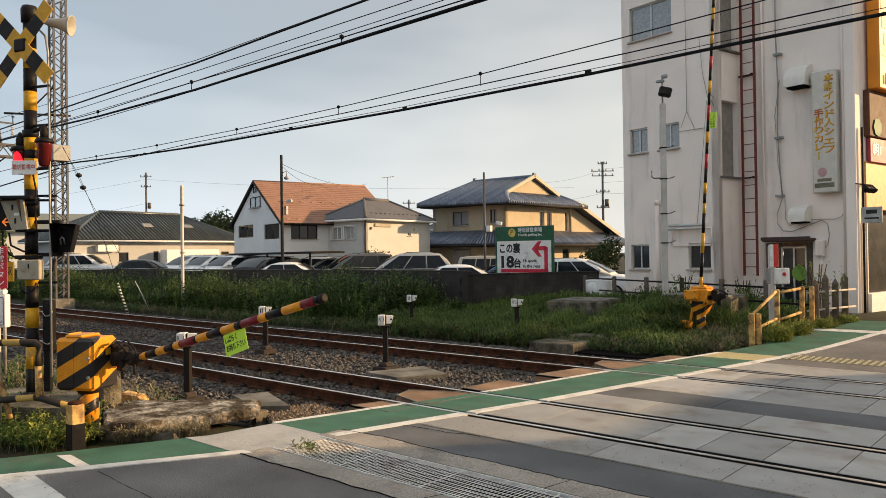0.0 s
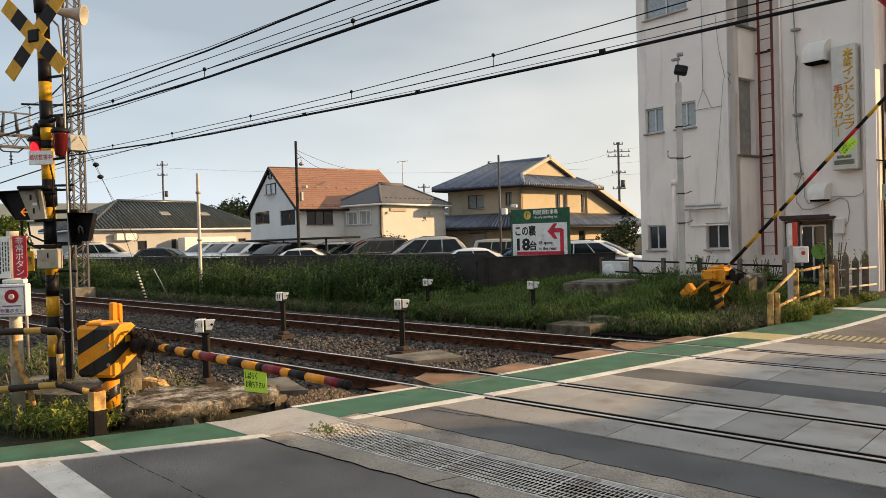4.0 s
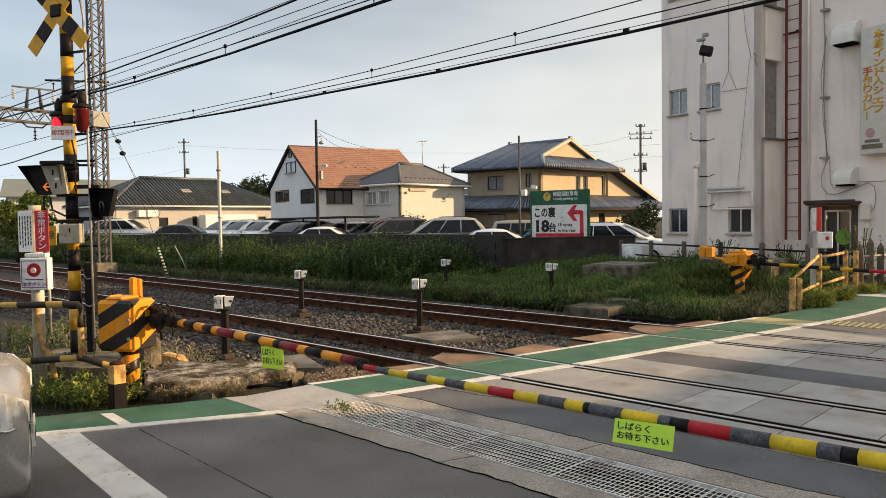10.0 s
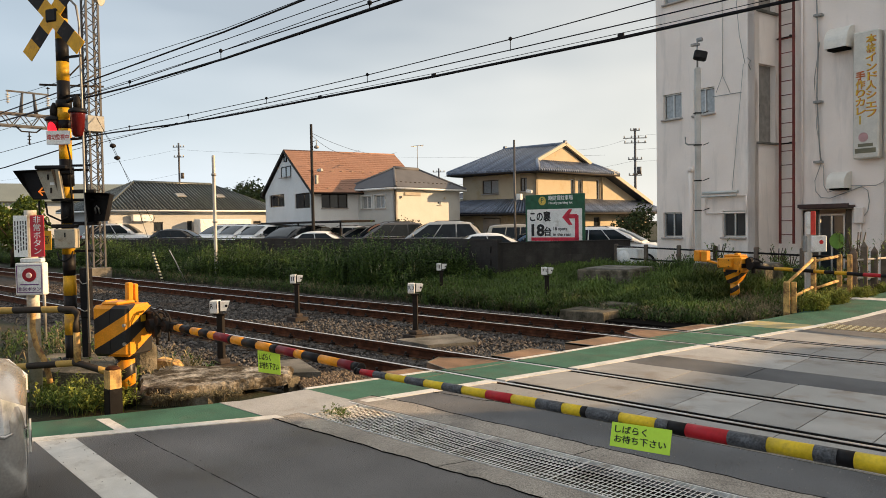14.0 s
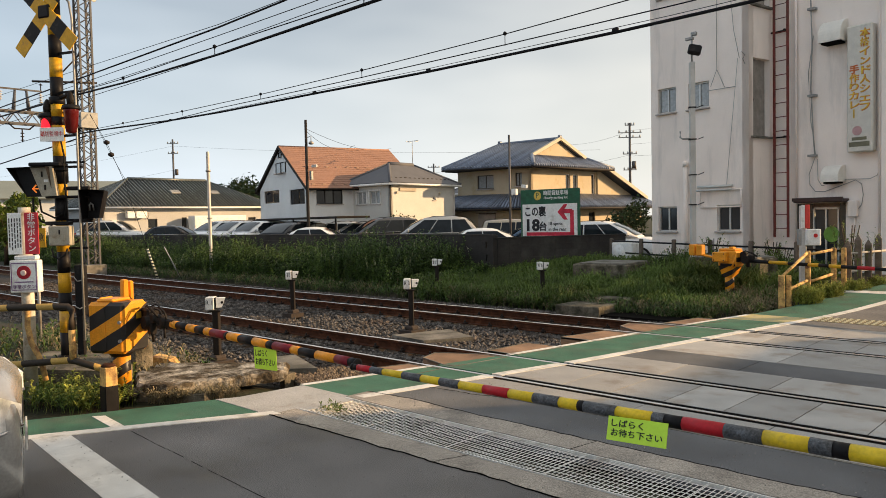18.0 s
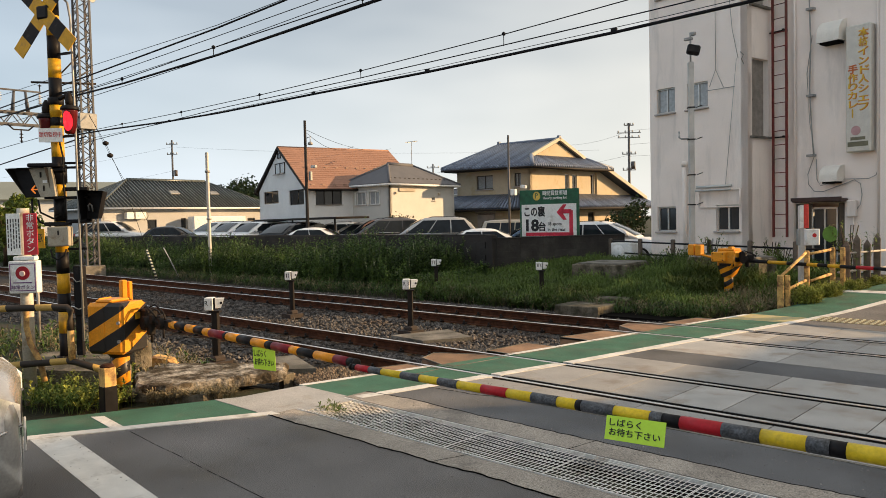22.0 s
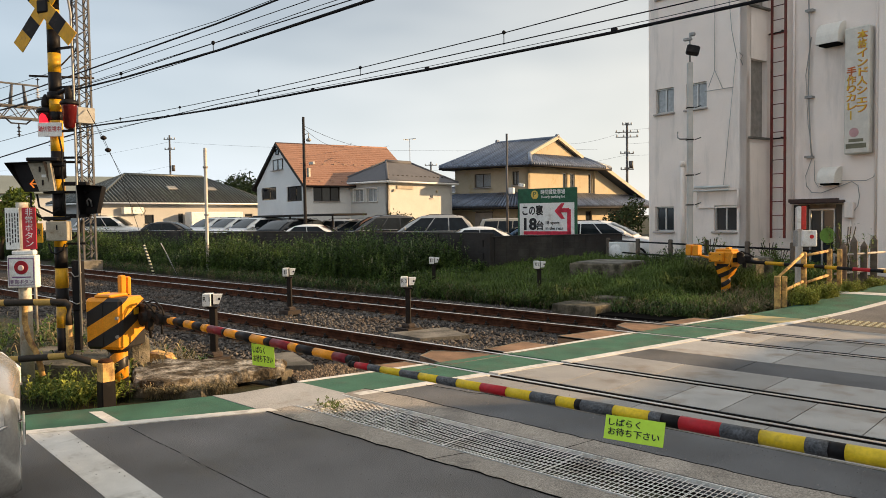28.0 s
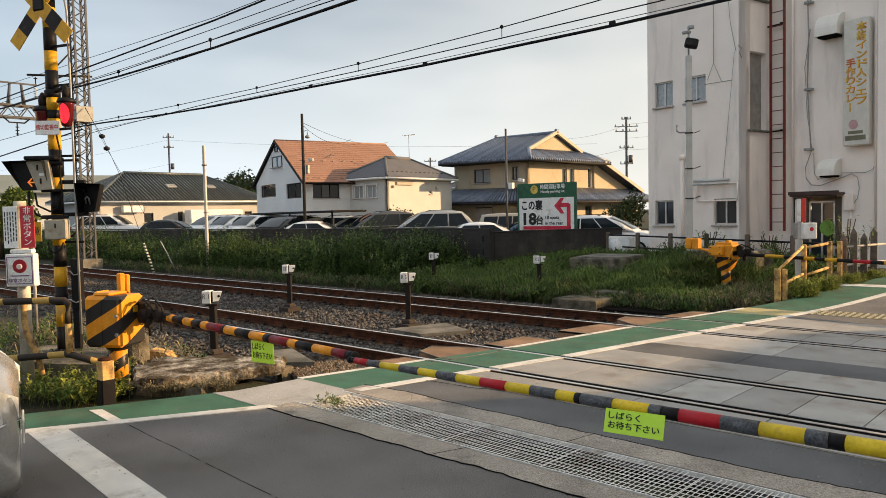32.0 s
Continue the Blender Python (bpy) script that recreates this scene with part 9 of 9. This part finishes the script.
_r = random.Random(11)
clumps("tall_weeds", _r, 6200, tall_weeds, 1.22, 0.13, 30, LEAF, "dense tall green weeds before the dark wall", "weeds", 0.16, 0.022, rise=0.9)
clumps("flowering_weeds", _r, 2100, tall_weeds, 1.34, 0.10, 22, mat("yellow_green_weed", (0.125, 0.19, 0.04), 0.7, vary=0.3, scale=2, island=0.5), "light-topped weeds among the tall growth", "weeds", 0.20, 0.018, rise=0.9)
clumps("weed_flowers", _r, 700, weed_tops, 0.10, 0.035, 7, mat("pale_weed_flower", (0.42, 0.42, 0.24), 0.8, vary=0.2, island=0.4), "small pale flower heads on the weeds", "weeds", 0.5, 0.012, rise=0.6)
clumps("verge_grass", _r, 5200, low_grass, 0.33, 0.27, 18, GRASS, "rough low grass beside the tracks", "grass", 0.6, 0.009, rise=1.1)
clumps("tuft_grass", _r, 900, tuft_grass, 0.74, 0.34, 26, GRASS, "long arching grass in green mounds", "grass", 0.5, 0.008, rise=1.0)
clumps("verge_weeds", _r, 900, low_grass, 0.46, 0.10, 20, LEAF, "broad-leaved weeds in the verge", "weeds", 0.3, 0.020, rise=0.8)
clumps("ditch_grass", _r, 1500, ditch_grass, 0.26, 0.20, 8, LEAF, "grass along the ballast edge", "grass", 0.6, 0.010)
clumps("dry_grass", _r, 500, ditch_grass, 0.30, 0.22, 8, DRY, "dry straw-coloured grass along the ballast", "grass", 0.7, 0.006)
clumps("dry_grass", _r, 1300, dry_patch, 0.34, 0.25, 8, DRY, "dry straw-coloured grass in the verge", "grass", 0.7, 0.006)
clumps("fence_bushes", _r, 560, fence_bush, 0.34, 0.10, 24, LEAF_PAINTED_SUN, "low green bushes along the fence, sunlight in their colour", "bushes", 0.35, 0.011)
clumps("near_verge_weeds", _r, 110, near_verge, 0.40, 0.08, 16, LEAF_PAINTED_SUN, "weeds under the guard rail, sunlight in their colour", "weeds", 0.3, 0.012)
clumps("near_verge_grass", _r, 200, near_verge, 0.22, 0.16, 8, GRASS, "short grass at the road's edge", "grass", 0.6, 0.006)
clumps("slab_edge_grass", _r, 160, slab_edge, 0.10, 0.07, 9, DRY, "dry grass along the slab's edge", "grass", 0.8, 0.005)
clumps("back_verge_grass", _r, 230, behind_verge, 0.30, 0.22, 9, DRY, "dry grass behind the signal post", "grass", 0.6, 0.007)
clumps("back_verge_weeds", _r, 220, behind_verge, 0.34, 0.14, 12, LEAF, "green weeds behind the signal post", "weeds", 0.4, 0.014)
clumps("grate_weeds", _r, 22, grate_weed, 0.05, 0.05, 8, LEAF_LIGHT, "small weeds growing in the grate", "weeds", 0.8, 0.006)


def wall_shrub(x, y, z, h, seed, label="thin green shrub by the building wall"):
    S = thing("shrub", label, "shrub", facing(x, y, z), "shrubs")
    rng = random.Random(seed)
    st = Geo()
    for i in range(5):
        a = i * 1.3
        st.tube([(0, 0, 0), (math.cos(a) * 0.08, math.sin(a) * 0.08, h * 0.5), (math.cos(a) * 0.2, math.sin(a) * 0.2, h * 0.95)], 0.012, 5)
    part("stem", st, BARK, S)
    clumps("leaves", rng, 20, lambda r: (r.gauss(0, 0.16), r.gauss(0, 0.16), r.uniform(0.05, 0.5) * h, 1.0), h * 0.55, 0.14, 12, LEAF_LIGHT, "", "", 0.4, 0.016, parent=S)


for _i, (_x, _y, _h) in enumerate(((-8.6, 19.6, 1.25), (-7.3, 20.3, 1.1), (-6.9, 20.0, 0.9), (-10.2, 20.6, 0.8), (-4.95, 18.5, 1.7), (-9.6, 20.4, 0.7))):
    wall_shrub(_x, _y, 0.28, _h * 0.8, 40 + _i)
# the lighter leaf colour paints the sun on this crown
tree("tree", -48.5, 13.9, -0.1, 4.1, 1.7, 3200, "leafy green tree at the edge of the line, painted sunlit", 5, leaf=LEAF_LIGHT)
for _i, (_x, _y, _h) in enumerate(((-97, 53, 8.7), (-92.5, 53.5, 9.0), (-88, 53, 8.9), (-101, 55, 7.6), (-84, 52.5, 8.2), (-80, 52, 7.2), (-76, 51, 6.4), (-104, 54, 6.6))):
    tree("tree", _x, _y, 0.0, _h * 0.79, _h * 0.48, 2400, "dark distant broadleaf tree", 20 + _i, "distant trees")
tree("tree", -17.8, 31.5, 0.3, 2.4, 1.3, 1500, "clipped garden tree before the tan house", 60, "garden trees")
tree("tree", -30.0, 28.6, 0.3, 1.9, 0.9, 900, "small garden shrub before the pale house", 61, "garden trees")


# ---- unseen buildings added beyond the view; the last two shade the near road ----
def unseen_buildings():
    for x, y, w, d, h in ((7.2, -16.0, 9.0, 19.0, 3.8), (-38.0, -16.0, 18.0, 8.0, 7.0), (8.9, 8.0, 9.0, 14.1, 6.27), (8.9, 22.1, 9.0, 4.5, 5.0)):
        solid("unseen_building", Geo().box((x + w / 2, y + d / 2, h / 2), (w, d, h), b=0.05), STUCCO, "unseen plain building added beyond the view", "building", group="buildings across the road")


unseen_buildings()


def boom(pivot, yaw, keys):
    """Rows for a boom that swings up by so many degrees at each time."""
    return [(t, pose(*pivot, 0, -a, yaw)) for t, a in keys]


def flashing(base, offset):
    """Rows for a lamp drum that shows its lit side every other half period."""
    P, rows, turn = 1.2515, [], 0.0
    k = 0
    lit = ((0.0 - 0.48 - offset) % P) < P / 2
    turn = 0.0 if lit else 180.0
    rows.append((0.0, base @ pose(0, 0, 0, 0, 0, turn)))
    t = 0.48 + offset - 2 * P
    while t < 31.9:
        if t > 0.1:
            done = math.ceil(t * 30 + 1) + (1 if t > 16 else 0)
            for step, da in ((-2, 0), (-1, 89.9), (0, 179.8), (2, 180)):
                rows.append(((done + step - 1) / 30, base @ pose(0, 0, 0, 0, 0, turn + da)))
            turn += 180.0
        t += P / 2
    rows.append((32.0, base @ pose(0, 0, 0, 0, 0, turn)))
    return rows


def motions():
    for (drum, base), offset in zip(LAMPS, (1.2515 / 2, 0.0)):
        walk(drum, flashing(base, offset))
    walk(arm_left, boom(LEFT_PIVOT, 0, [(0, 13.2), (0.3, 8.7), (0.6, 4.2), (0.85, 0.4), (0.98, -1.3), (1.2, -0.9), (1.5, -1.1), (32, -1.1)]))
    far_keys = [(0, 85.8), (1.0, 85.8), (1.2, 84.5), (1.5, 80.4), (2.0, 71.9), (2.5, 64.0), (3.0, 56.3), (3.5, 49.2), (4.0, 42.4), (4.5, 35.6), (5.0, 28.9), (5.5, 22.5), (6.0, 16.3), (6.5, 10.2), (7.0, 3.2), (7.25, -0.2), (7.4, -1.3), (7.6, -0.9), (8.0, -1.0), (32, -1.0)]
    walk(arm_far, boom(FAR_PIVOT, -15.3, far_keys))
    near_keys = [(0, 90.0), (1.0, 90.0), (1.2, 89.0), (1.5, 86.5), (2.0, 80.2), (2.5, 72.8), (3.0, 65.0), (3.5, 57.2), (4.0, 49.6), (4.5, 41.0), (5.0, 33.5), (5.5, 26.2), (6.0, 19.1), (6.5, 12.3), (7.0, 5.2), (7.3, 0.6), (7.42, -1.2), (7.6, -0.4), (8.0, -0.6), (32, -0.6)]
    car_keys = [(0, 7.5), (1.0, 6.6), (2.5, 4.6), (3.5, 2.9), (4.3, 1.4), (5.0, 0.35), (5.5, 0.03), (6.0, 0.0), (32, 0.0)]
    walk(car_waiting, [(t, facing(-6.365 - 0.30 * s, -0.375 - 0.954 * s, 0.0, 72.6)) for t, s in car_keys])
    walk(arm_right, boom(RIGHT_PIVOT, 180, near_keys))
    # the hinged plate lifts in the draught of the falling arm and drops back
    swing = [(0, 18), (1.2, 18), (2.5, 45), (3.5, 56), (6.3, 58), (6.7, 44), (7.0, 24), (7.3, 12), (7.5, 22), (7.8, 17), (8.2, 18), (32, 18)]
    plate = next(c for c in arm_right.children if c.name.startswith("notice_plate"))
    walk(plate, [(t, pose(3.0, 0.044, -0.008, 90, 0, 180) @ pose(0, 0, 0, -a, 0, 2)) for t, a in swing])


motions()
